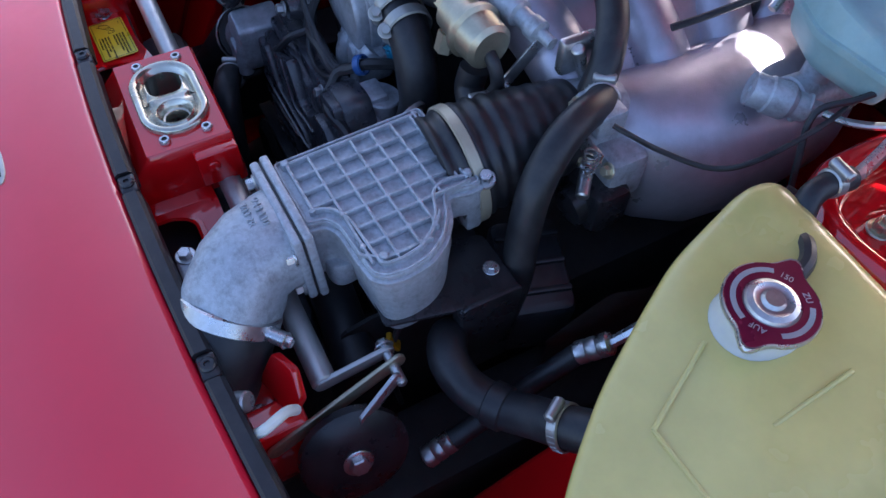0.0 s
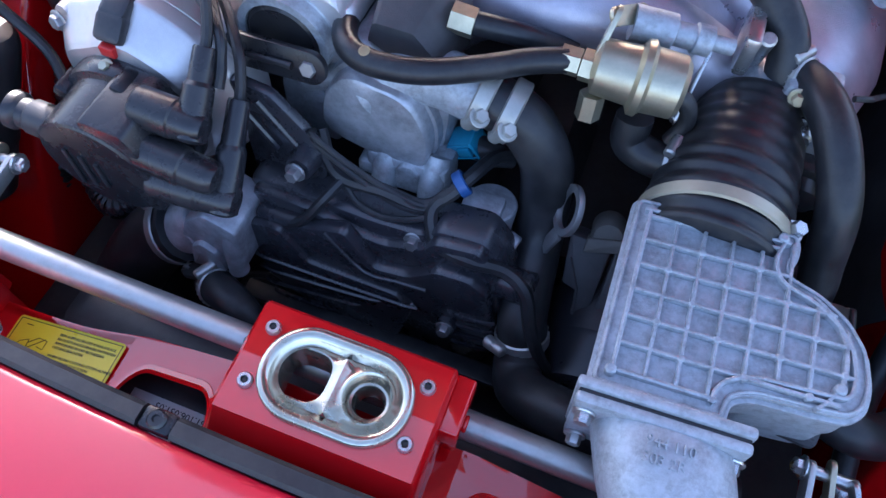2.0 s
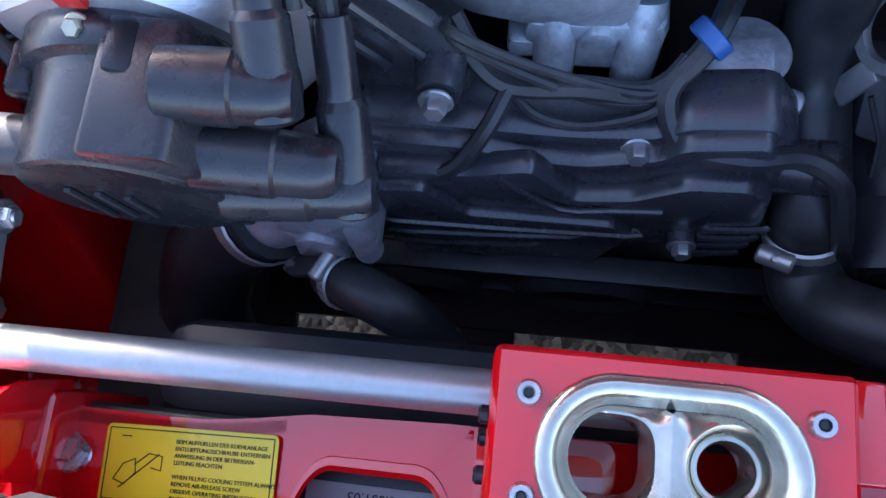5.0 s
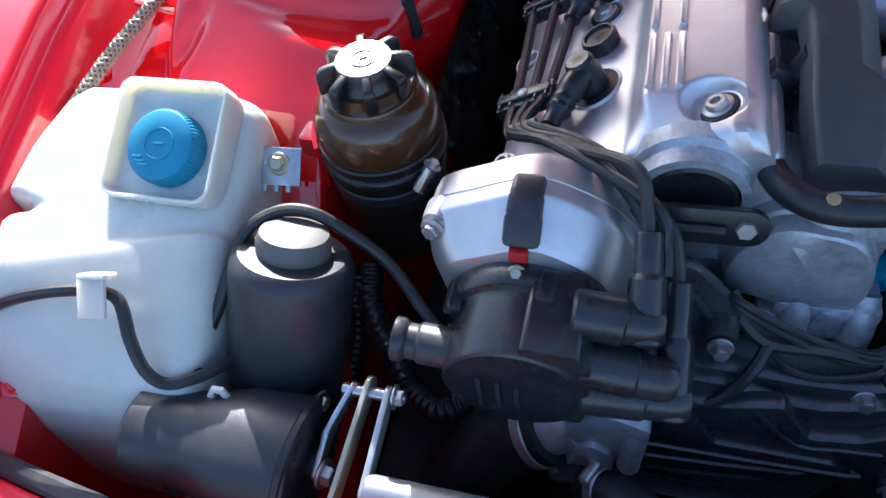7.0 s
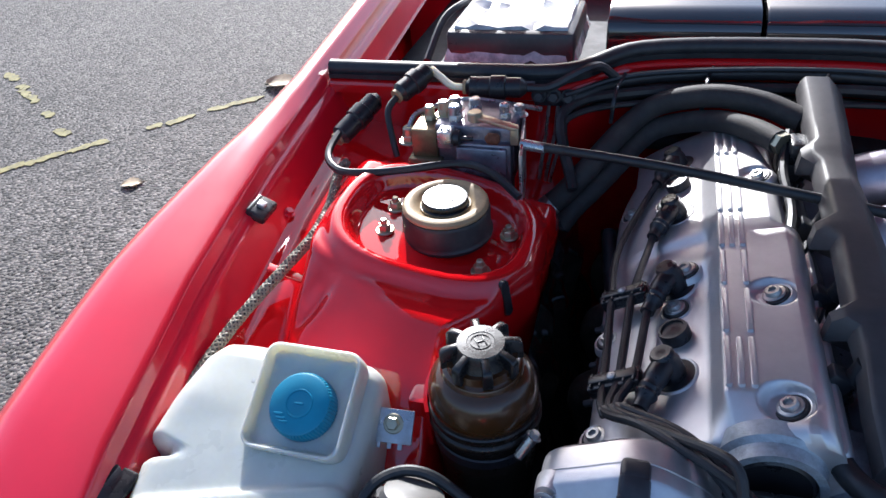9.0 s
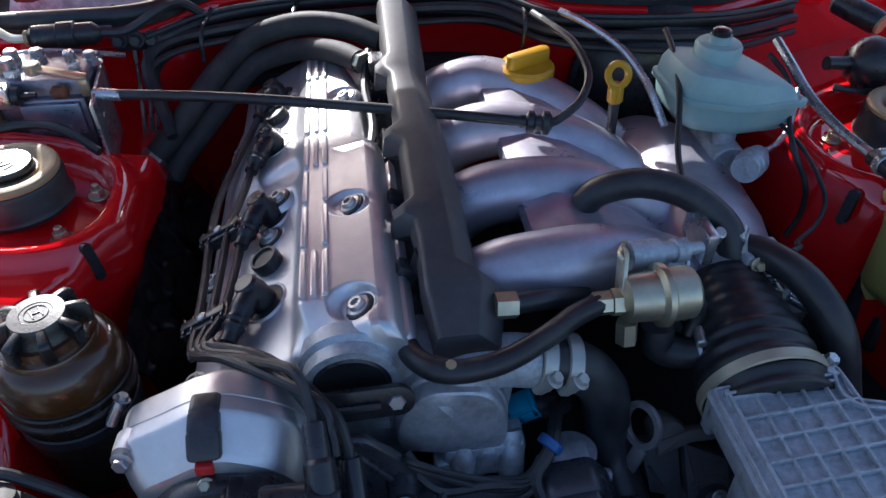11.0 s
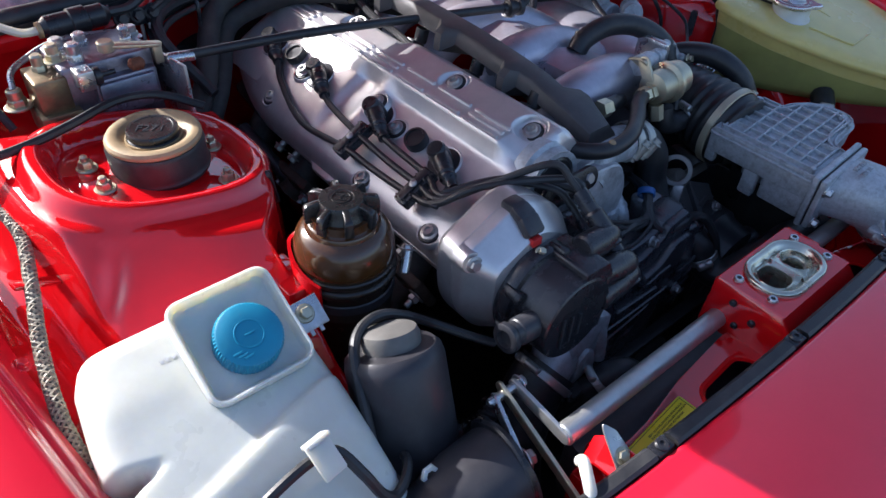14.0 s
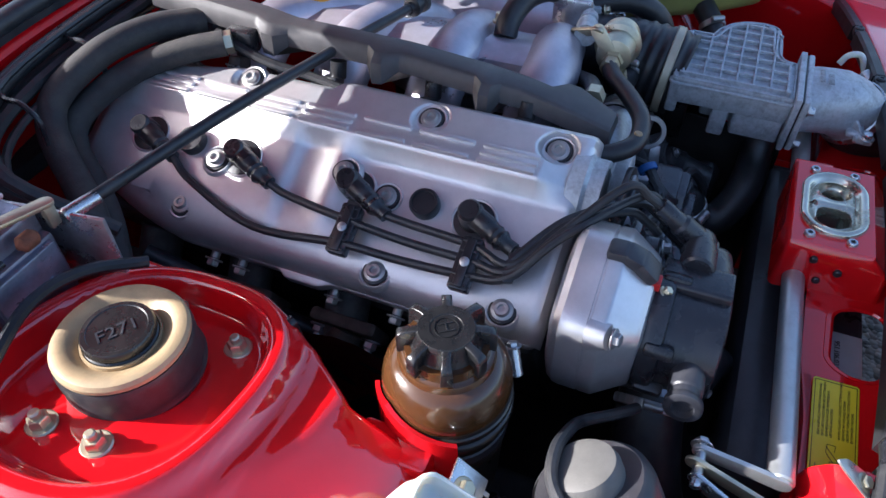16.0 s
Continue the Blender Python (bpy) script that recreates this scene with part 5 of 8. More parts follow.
for i in range(3):
    s = Shape()
    s.box((-0.262 + 0.012 * i, 0.0640, 0.712), (0.003, 0.0015, 0.040 - 0.006 * i), 0, None)
    part("print_bar", s, GREYPL, dist)
bolts(dist, [(-0.3060, 0.1470, 0.7680)], (-0.2, -0.95, 0.2), 0.0058, 0.006, BOLT)
s = Shape()
s.box((-0.2455, 0.128, 0.779), (0.012, 0.008, 0.009), 0.001, None)
part("latch_mark", s, material("red_plastic", (0.5, 0.02, 0.02), 0.4), dist, "red catch")
s = Shape()
for (y0, z0), (y1, z1), w in (((0.168, 0.801), (0.155, 0.8015), 0.021), ((0.155, 0.8015), (0.143, 0.797), 0.022), ((0.143, 0.797), (0.131, 0.786), 0.023)):
    m = frame3((-0.2445, (y0 + y1) / 2, (z0 + z1) / 2), (1, 0, 0), (0, y1 - y0, z1 - z0))
    s.box((0, 0, 0), (w, math.hypot(y1 - y0, z1 - z0) + 0.005, 0.012), 0.004, m)
part("spring_clip", s, GREYPL, dist, "grey rubber-covered spring clip")
bolts(dist, [(-0.2455, 0.119, 0.770)], (0, -0.5, 0.8), 0.0040, 0.006, GOLD)
s = Shape()
s.turned((-0.272, 0.085, 0.724), (-0.3225, 0.084, 0.730), [(0.0138, 0), (0.0138, 0.032), (0.0130, 0.0335), (0.0120, 0.0345), (0.0120, 0.0405), (0.0140, 0.0425), (0.0150, 0.044), (0.0150, 0.0495), (0.0135, 0.0505), (0.009, 0.0508), (0.008, 0.046), (0.0, 0.046)], 28)
part("coil_boot", s, GREYPL, dist)
BOOTS = (((-0.202, 0.099, 0.767), (-0.167, 0.100, 0.763), (-0.1715, 0.142, 0.797)), ((-0.196, 0.080, 0.742), (-0.155, 0.081, 0.735), (-0.159, 0.130, 0.779)), ((-0.193, 0.076, 0.715), (-0.144, 0.080, 0.712), (-0.1495, 0.134, 0.762)))
for b0, b1, b2 in BOOTS:
    b0, b1, b2 = Vector(b0), Vector(b1), Vector(b2)
    s = Shape()
    L = (b1 - b0).length
    s.turned(b0, b1, [(0.0125, -0.008), (0.0146, -0.006), (0.0150, -0.002), (0.0150, L * 0.62), (0.0138, L * 0.66), (0.0135, L), (0.0125, L + 0.006), (0.0105, L + 0.0095), (0.006, L + 0.011)], 30)
    L = (b2 - b1).length
    if b0.z < 0.72 or b0.z > 0.75:
        s.turned(b1, b2, [(0.0085, -0.012), (0.0112, -0.010), (0.0116, 0.0), (0.0110, L * 0.50), (0.0104, L * 0.52), (0.0088, L * 0.56), (0.0084, L * 0.97), (0.0076, L)], 24)
    part("lead_boot", s, CAPP, dist, "grey moulded lead boot", sharp=25)

# strut mounts
def strut_mount(sign):
    ob = thing("strut_mount", (sign * 0.47, 0.468, 0.768), "worn tan metal strut top over a black rubber mount" if sign < 0 else "tarnished strut top over a black rubber mount beside the coolant tank", "strut mount", "strut mounts")
    o = Vector((sign * 0.47 if sign < 0 else 0.487, 0.468, 0.773))
    s = Shape()
    s.turned(o, o + Vector((0, 0, 1)), [(0.051, 0), (0.052, 0.004), (0.0495, 0.008), (0.050, 0.030), (0.048, 0.034)], 48)
    part("rubber", s, RUBBER, ob)
    s = Shape()
    s.turned(o + Vector((0, 0, 0.036)), o + Vector((0, 0, 1)), [(0.046, -0.003), (0.0485, 0.0), (0.0485, 0.003), (0.0465, 0.0058), (0.043, 0.0070), (0.039, 0.0062), (0.0345, 0.0042), (0.0315, 0.0012), (0.0290, -0.0005), (0.0285, 0.0022), (0.0270, 0.0022), (0.0265, -0.004), (0.0, -0.004)], 56)
    part("dish", s, TAN, ob)
    s = Shape()
    s.turned(o + Vector((0, 0, 0.040)), o + Vector((0, 0, 1)), [(0.0262, -0.010), (0.0262, -0.002), (0.0250, -0.001), (0.0250, 0.0005), (0.0262, 0.0015), (0.0260, 0.0055), (0.0248, 0.0072), (0.0215, 0.0074), (0.0208, 0.0068), (0.0, 0.0068)], 44)
    part("dust_cap", s, STARP, ob, "black dust cap")
    for dx, dy in ((0.066, 0.022), (0.05, -0.052), (-0.066, -0.026), (-0.068, 0.02)):
        p = o + Vector((-sign * dx, dy, 0.2 * (abs(o.x) - dx - 0.484) + 0.001))
        s = Shape()
        s.hexa(p, (0, 0, 1), 0.0075, 0.01)
        s.cyl(p, p + Vector((0, 0, 0.016)), 0.004, 12)
        part("nut", s, GOLD, ob)


strut_mount(-1), strut_mount(1)

# brake fluid reservoir on its master cylinder
mc = thing("brake_master_cylinder", (0.30, 0.54, 0.70), "pale green brake fluid reservoir on an aluminium master cylinder", "brake cylinder")
s = Shape()
rings = []
for z, f in ((0.785, 0.78), (0.790, 0.86), (0.799, 0.92), (0.818, 0.96), (0.819, 1.03), (0.825, 1.03), (0.826, 0.97), (0.842, 0.93), (0.851, 0.86), (0.854, 0.76)):
    rings.append([(0.287 + (x - 0.287) * f, 0.525 + (y - 0.525) * f, z + (0.22 * (0.27 - x) * f if z > 0.83 and x > 0.27 else 0)) for x, y in round_poly([(0.222, 0.578), (0.224, 0.525), (0.232, 0.492), (0.285, 0.468), (0.362, 0.474), (0.346, 0.535), (0.32, 0.578)], 0.012)])
s.loft(rings)
part("reservoir", s, PALE, mc)
s = Shape()
s.turned((0.281, 0.546, 0.840), (0.281, 0.546, 0.9), [(0.026, 0), (0.026, 0.022), (0.024, 0.025), (0.013, 0.026), (0.012, 0.034), (0.0, 0.034)], 32)
part("cap", s, PALE, mc)
s = Shape()
s.turned((0.281, 0.546, 0.873), (0.281, 0.546, 0.95), [(0.010, 0), (0.010, 0.006), (0.007, 0.008), (0, 0.008)], 20)
part("float_plug", s, BLACK, mc, "black float switch plug")
s = Shape()
s.cyl((0.288, 0.470, 0.752), (0.30, 0.68, 0.745), 0.021)
for y in (0.495, 0.555):
    s.cyl((0.287, y, 0.755), (0.287, y, 0.790), 0.013)
s.turned((0.278, 0.4235, 0.7765), (0.315, 0.462, 0.766), [(0.012, 0.0004), (0.0145, 0), (0.0150, 0.001), (0.0150, 0.014), (0.0165, 0.016), (0.0165, 0.034), (0.012, 0.040), (0.012, 0.052)], 28)
s.turned((0.2778, 0.4233, 0.7766), (0.26, 0.41, 0.78), [(0.0035, -0.002), (0.003, 0.0004), (0, 0.0004)], 14)
s.hexa((0.312, 0.460, 0.768), (0.7, 0.65, -0.1), 0.008, 0.014)
part("cylinder", s, CAST, mc)
s = Shape()
s.tube([(0.318, 0.466, 0.767), (0.345, 0.480, 0.768), (0.372, 0.505, 0.778), (0.395, 0.545, 0.80)], 0.0035, 8)
part("brake_pipe", s, STEEL, mc)

booster = thing("brake_booster", (0.28, 0.74, 0.62), "black round brake servo on the bulkhead", "brake servo")
s = Shape()
s.turned((0.28, 0.64, 0.745), (0.28, 0.9, 0.745), [(0.03, 0), (0.06, 0.005), (0.095, 0.025), (0.112, 0.05)], 48)
part("front_shell", s, BLACK, booster)
s = Shape()
s.turned((0.28, 0.69, 0.745), (0.28, 0.9, 0.745), [(0.112, 0), (0.118, 0.004), (0.118, 0.014), (0.112, 0.018)], 48, False, False)
part("crimped_band", s, GREYPL, booster)
s = Shape()
s.turned((0.28, 0.705, 0.745), (0.28, 0.9, 0.745), [(0.111, 0), (0.1, 0.055), (0.0, 0.055)], 48)
part("rear_shell", s, BLACK, booster)
# ---- front of the engine ----
FY = frame3((0, 0, 0), (1, 0, 0), (0, 0, 1))  # x across, y up, z forwards

tim = thing("timing_cover", (-0.04, 0.13, 0.45), "black plastic timing belt cover with moulded steps and ribs", "belt cover")
s = Shape()
s.prism(round_poly([(-0.168, 0.60), (-0.160, 0.55), (-0.135, 0.49), (-0.08, 0.44), (0.06, 0.45), (0.080, 0.52), (0.078, 0.60), (0.064, 0.660), (0.045, 0.686), (0.004, 0.680), (-0.006, 0.666), (-0.050, 0.662), (-0.078, 0.664), (-0.10, 0.666), (-0.162, 0.668)], 0.010), -0.165, -0.130, 0.006, FY)
part("back_shell", s, TIMP, tim)
s = Shape()
s.prism(round_poly([(-0.158, 0.590), (-0.156, 0.664), (-0.104, 0.662), (-0.0625, 0.6475), (-0.038, 0.6455), (-0.003, 0.660), (0.0045, 0.675), (0.044, 0.683), (0.058, 0.655), (0.072, 0.600), (0.074, 0.54), (0.05, 0.50), (-0.11, 0.50)], 0.007), -0.140, -0.121, 0.005, FY)
part("middle_step", s, TIMP, tim)
s = Shape()
s.prism(round_poly([(-0.153, 0.585), (-0.150, 0.651), (-0.101, 0.652), (-0.067, 0.665), (-0.041, 0.622), (-0.0115, 0.6285), (0.0117, 0.653), (0.0405, 0.656), (0.056, 0.644), (0.068, 0.59), (0.068, 0.535), (0.045, 0.505), (-0.105, 0.505)], 0.006), -0.125, -0.109, 0.005, FY)
part("front_step", s, TIMP, tim)
s = Shape()
s.prism(round_poly([(-0.155, 0.560), (-0.152, 0.643), (-0.124, 0.648), (-0.101, 0.606), (-0.060, 0.605), (-0.019, 0.604), (-0.004, 0.585), (-0.02, 0.51), (-0.105, 0.51)], 0.005), -0.112, -0.101, 0.004, FY)
part("lower_step", s, TIMP, tim)
s = Shape()
s.tube([(-0.084, 0.109, 0.657), (-0.050, 0.106, 0.619), (-0.02, 0.107, 0.6195), (0.006, 0.108, 0.6205)], 0.0022, 8, 3)
part("step_rib", s, TIMP, tim)
s = Shape()
s.prism(round_poly([(-0.170, 0.644), (-0.122, 0.642), (-0.108, 0.648), (-0.098, 0.676), (-0.100, 0.700), (-0.113, 0.722), (-0.138, 0.752), (-0.172, 0.757)], 0.006), -0.163, -0.152, 0.004, FY)
part("upper_bracket", s, TIMP, tim)
for p0, p1 in (((-0.150, 0.742), (-0.120, 0.700)), ((-0.170, 0.735), (-0.140, 0.692)), ((-0.165, 0.648), (-0.122, 0.650)), ((-0.122, 0.650), (-0.104, 0.682))):
    s = Shape()
    s.tube([(p0[0], 0.1515, p0[1]), (p1[0], 0.1505, p1[1])], 0.0030, 8, 0)
    part("bracket_rib", s, TIMP, tim)
for xa, za, xb, zb in ((-0.150, 0.588, -0.010, 0.592), (-0.1505, 0.565, -0.042, 0.580), (-0.150, 0.540, -0.062, 0.556), (-0.147, 0.518, -0.087, 0.526)):
    b = Shape()
    b.tube([(xa - 0.002, 0.1035, za + 0.004), (xa + 0.004, 0.1008, za), (xb, 0.1008, zb), (xb + 0.004, 0.1035, zb + 0.001)], 0.0022, 6, 2)
    part("rib", b, TIMP, tim)
for z in (0.597, 0.578, 0.560, 0.541):
    b = Shape()
    b.tube([(0.034, 0.1095, z - 0.002), (0.038, 0.1075, z - 0.002), (0.064, 0.1075, z + 0.004), (0.068, 0.1095, z + 0.006)], 0.0022, 6, 2)
    part("rib", b, TIMP, tim)
for c, r in (((-0.014, 0.652), 0.011), ((-0.114, 0.696), 0.012), ((0.027, 0.574), 0.010)):
    b = Shape()
    y0 = 0.098 if c[1] < 0.6 else 0.130
    b.turned((c[0], y0 + 0.03, c[1] - 0.004), (c[0], y0, c[1]), [(r * 1.2, 0), (r, 0.018), (r * 0.9, 0.026), (0, 0.027)], 20)
    part("screw_boss", b, TIMP, tim)
b = Shape()
b.turned((0.052, 0.137, 0.628), (0.100, 0.132, 0.638), [(0.0150, 0), (0.0150, 0.028), (0.0142, 0.029), (0.0150, 0.030), (0.0150, 0.038), (0.0125, 0.040)], 24)
part("outlet", b, TIMP, tim)
bolts(tim, [(-0.114, 0.131, 0.697), (-0.014, 0.131, 0.655), (0.027, 0.103, 0.573)], (0, -1, 0.25), 0.0058, 0.009, BOLT)

fh = thing("front_head_casting", (-0.05, 0.2, 0.65), "grey oxidised aluminium casting at the front of the head", "engine casting")
s = Shape()
s.prism(round_poly([(-0.165, 0.655), (-0.02, 0.640), (-0.016, 0.69), (-0.012, 0.735), (-0.035, 0.765), (-0.125, 0.785)], 0.02), -0.26, -0.206, 0.008, FY)
dome = round_poly([(-0.118, 0.692), (-0.034, 0.668), (-0.022, 0.690), (-0.022, 0.722), (-0.040, 0.758), (-0.092, 0.764), (-0.112, 0.735)], 0.022, 5)
cx, cz = -0.058, 0.715
s.loft([[(cx + (x - cx) * k, y, cz + (z - cz) * k) for x, z in dome] for k, y in ((1.08, 0.210), (1.075, 0.199), (1.06, 0.197), (1.0, 0.196), (0.99, 0.187), (0.97, 0.1835), (0.93, 0.182), (0.5, 0.1805), (0.2, 0.180))])
s.turned((-0.124, 0.218, 0.690), (-0.124, 0.198, 0.687), [(0.026, 0), (0.024, 0.016), (0.019, 0.019), (0.016, 0.010), (0.0, 0.010)], 28)
s.tube([(-0.150, 0.212, 0.690), (-0.140, 0.206, 0.716), (-0.120, 0.204, 0.728), (-0.100, 0.205, 0.742)], 0.010, 14)
s.tube([(-0.120, 0.212, 0.768), (-0.128, 0.206, 0.745), (-0.136, 0.206, 0.722)], 0.011, 14)
s.turned((-0.086, 0.215, 0.737), (-0.086, 0.200, 0.739), [(0.014, 0), (0.012, 0.012), (0.0, 0.012)], 20)
s.prism(round_poly([(-0.160, 0.665), (-0.112, 0.655), (-0.100, 0.690), (-0.125, 0.722), (-0.158, 0.720)], 0.008), -0.214, -0.199, 0.003, FY)
part("housing", s, BLOCK, fh)
s = Shape()
s.box((-0.041, 0.197, 0.668), (0.072, 0.036, 0.034), 0.006)
for x in (-0.060, -0.018):
    s.tube([(x, 0.177, 0.642), (x, 0.178, 0.655), (x, 0.182, 0.670), (x, 0.196, 0.686)], 0.0112, 20)
s.box((-0.076, 0.188, 0.662), (0.018, 0.02, 0.016), 0.004)
s.prism(round_poly([(-0.051, 0.650), (-0.027, 0.650), (-0.029, 0.676), (-0.034, 0.684), (-0.044, 0.684), (-0.049, 0.676)], 0.003), -0.190, -0.176, 0.003, FY)
part("lower_boss", s, CAST, fh)
s = Shape()
s.cyl((0.034, 0.172, 0.62), (0.036, 0.180, 0.672), 0.021, 24)
s.box((0.030, 0.172, 0.668), (0.034, 0.026, 0.020), 0.004)
s.cyl((0.045, 0.165, 0.655), (0.066, 0.160, 0.650), 0.008, 16)
part("sensor_boss", s, BLOCK, fh)
bolts(fh, [(-0.113, 0.178, 0.768), (-0.086, 0.201, 0.741)], (0, -1, 0.4), 0.0068, 0.009, BOLT)
bolts(fh, [(-0.060, 0.173, 0.641), (-0.018, 0.173, 0.641)], (0, -0.55, -0.85), 0.0065, 0.009, GOLD)

wb = thing("water_outlet", (-0.19, 0.1, 0.57), "grey cast water outlet with hose necks", "water outlet")
s = Shape()
s.prism(round_poly([(-0.214, 0.577), (-0.165, 0.587), (-0.150, 0.602), (-0.150, 0.655), (-0.178, 0.668), (-0.200, 0.648), (-0.214, 0.612)], 0.005), -0.135, -0.080, 0.004, FY)
s.prism(round_poly([(-0.207, 0.580), (-0.170, 0.5875), (-0.174, 0.615), (-0.188, 0.626), (-0.200, 0.614)], 0.005), -0.084, -0.0745, 0.003, FY)
s.tube([(-0.162, 0.092, 0.650), (-0.160, 0.084, 0.625), (-0.160, 0.080, 0.592)], 0.009, 16)
s.cyl((-0.200, 0.104, 0.612), (-0.234, 0.098, 0.590), 0.026, 28)
part("casting", s, BLOCK, wb)
s = Shape()
s.box((0, 0, 0), (0.052, 0.046, 0.009), 0.003, pose(-0.189, 0.086, 0.5755, 0, -12, 0))
part("flange", s, DARK, wb)
s = Shape()
s.cyl((-0.190, 0.078, 0.572), (-0.185, 0.062, 0.560), 0.014, 20)
part("hose_neck", s, DARK, wb)
bolts(wb, [(-0.2135, 0.078, 0.5665), (-0.166, 0.070, 0.577)], (0, -0.6, 0.3), 0.006, 0.012, STEEL)


def hose(label, pts, r, mat=None, clamps=(), name="hose", category="hose", group="", n=6):
    """A hose; clamps are places along it, 0 to 1, with a band and a screw each."""
    ob = thing(name, pts[0], label, category, group)
    sh = Shape()
    sh.tube(pts, r, 14 if r > 0.008 else 8, n)
    part("tube", sh, mat or RUBBER, ob)
    line = spline(pts, 8)
    for c in clamps:
        i = min(max(int(c * (len(line) - 1)), 1), len(line) - 2)
        p, d = line[i], (line[i + 1] - line[i - 1]).normalized()
        sh = Shape()
        sh.ring(p, d, r * 1.03, 0.010, 0.0014, 24)
        for k in range(5, 19):
            a = 2 * math.pi * k / 24
            m = axis_frame(p, p + d)
            sh.box((0, 0, 0), (0.0012, 0.0009, 0.006), 0.0002, m @ pose(r * 1.03 * math.cos(a) + 0.0014 * math.cos(a), r * 1.03 * math.sin(a) + 0.0014 * math.sin(a), 0.0, 0, 0, math.degrees(a)))
        cl = part("clamp", sh, WASHER, ob, "steel worm clamp")
        side = d.cross(Vector((0, 0, 1))).normalized()
        up = side.cross(d).normalized()
        q = p + up * (r + 0.004)
        sh = Shape()
        sh.cyl(q - side * 0.010, q + side * 0.010, 0.0048, 12)
        part("clamp_screw", sh, WASHER, cl)
    return ob


hose("thick black rubber radiator hose with a worm clamp", [(-0.220, 0.101, 0.600), (-0.247, 0.098, 0.578), (-0.285, 0.082, 0.53), (-0.312, 0.05, 0.47), (-0.325, 0.02, 0.38)], 0.034, clamps=(0.10,), group="coolant hoses")
hose("small black rubber hose bent under the plated tube", [(-0.188, 0.068, 0.566), (-0.168, 0.058, 0.584), (-0.145, 0.048, 0.586), (-0.127, 0.040, 0.560), (-0.119, 0.034, 0.51), (-0.115, 0.03, 0.42)], 0.0160, clamps=(0.14,), group="coolant hoses")
pipe = thing("coolant_pipe", (-0.05, 0.21, 0.73), "bright cast coolant pipe stub with two pale clamps", "coolant pipe")
s = Shape()
s.tube([(-0.080, 0.20, 0.735), (-0.055, 0.21, 0.752), (-0.025, 0.216, 0.754), (0.004, 0.215, 0.750)], 0.0225, 22)
part("stub", s, CAST, pipe)
s = Shape()
s.tube([(-0.004, 0.2155, 0.751), (0.02, 0.214, 0.748), (0.045, 0.212, 0.738), (0.066, 0.208, 0.71), (0.074, 0.205, 0.67), (0.080, 0.18, 0.63), (0.088, 0.125, 0.608), (0.094, 0.113, 0.588), (0.098, 0.094, 0.572), (0.105, 0.075, 0.574), (0.121, 0.061, 0.592), (0.145, 0.053, 0.605), (0.18, 0.049, 0.611), (0.22, 0.046, 0.606), (0.28, 0.040, 0.590)], 0.0215, 18)
part("hose", s, RUBBER, pipe, "thick black rubber hose")
s = Shape()
s.ring((0.0935, 0.1135, 0.589), (0.25, -0.35, -0.9), 0.0222, 0.011, 0.0016, 30)
c = part("clamp", s, WASHER, pipe, "steel worm clamp")
s = Shape()
s.cyl((0.066, 0.098, 0.590), (0.084, 0.090, 0.596), 0.0060, 14)
s.box((0.078, 0.093, 0.593), (0.014, 0.006, 0.012), 0.002)
part("clamp_screw", s, WASHER, c)
for x, z in ((0.010, 0.7495), (0.032, 0.744)):
    s = Shape()
    s.ring((x, 0.2145, z), (1, -0.05, -0.2), 0.0235, 0.0135, 0.0018, 30)
    c = part("clamp", s, PALEST, pipe, "pale steel clamp")
    s = Shape()
    s.cyl((x - 0.007, 0.196, z - 0.012), (x + 0.004, 0.190, z + 0.006), 0.0062, 16)
    s.hexa((x + 0.0035, 0.1903, z + 0.0055), (0.5, -0.3, 0.8), 0.0056, 0.006)
    s.cyl((x - 0.009, 0.197, z - 0.016), (x - 0.006, 0.1955, z - 0.011), 0.0040, 12)
    s.box((x - 0.003, 0.196, z - 0.004), (0.012, 0.006, 0.018), 0.002)
    part("clamp_screw", s, PALEST, c)

# blue plugs and the harness over the timing cover
plug = thing("sensor_plug", (0, 0.217, 0.686), "blue plastic sensor plug with a black boot", "electrical plug")
s = Shape()
PM = pose(-0.002, 0.218, 0.687, 10, 60, 10)
s.box((0, 0, 0), (0.018, 0.020, 0.022), 0.0015, PM)
s.box((0.0, -0.0105, 0.003), (0.010, 0.005, 0.012), 0.001, PM)
for k in (-0.0075, 0.0075):
    s.box((k, -0.0105, 0.0), (0.0018, 0.003, 0.022), 0.0005, PM)
s.box((0.0, 0.0, 0.012), (0.021, 0.023, 0.003), 0.001, PM)
part("shell", s, BLUE, plug)
s = Shape()
s.turned((0.007, 0.218, 0.685), (0.040, 0.220, 0.680), [(0.011, 0), (0.011, 0.02), (0.007, 0.034), (0.005, 0.036)], 18)
part("boot", s, RUBBER, plug)
s = Shape()
s.ring((0.011, 0.170, 0.6965), (0.6, 0.5, 0.4), 0.0090, 0.009, 0.002, 24)
single("cable_tie_ring", s, TIEBLUE, "deep blue plastic ring round the harness", "cable ring")
hose("black wiring harness lying over the timing cover", [(-0.110, 0.170, 0.706), (-0.098, 0.156, 0.694), (-0.0804, 0.1466, 0.6864), (-0.047, 0.146, 0.688), (-0.014, 0.149, 0.680), (0.004, 0.160, 0.690), (0.014, 0.174, 0.698), (0.026, 0.205, 0.694), (0.038, 0.222, 0.684)], 0.0060, group="wiring", name="wiring", category="wiring")
hose("thin black wires over the pale casting", [(-0.112, 0.164, 0.712), (-0.1063, 0.152, 0.722), (-0.0775, 0.148, 0.7065), (-0.0386, 0.146, 0.690), (-0.016, 0.146, 0.684), (-0.006, 0.152, 0.682)], 0.0026, group="wiring", name="wiring", category="wiring")
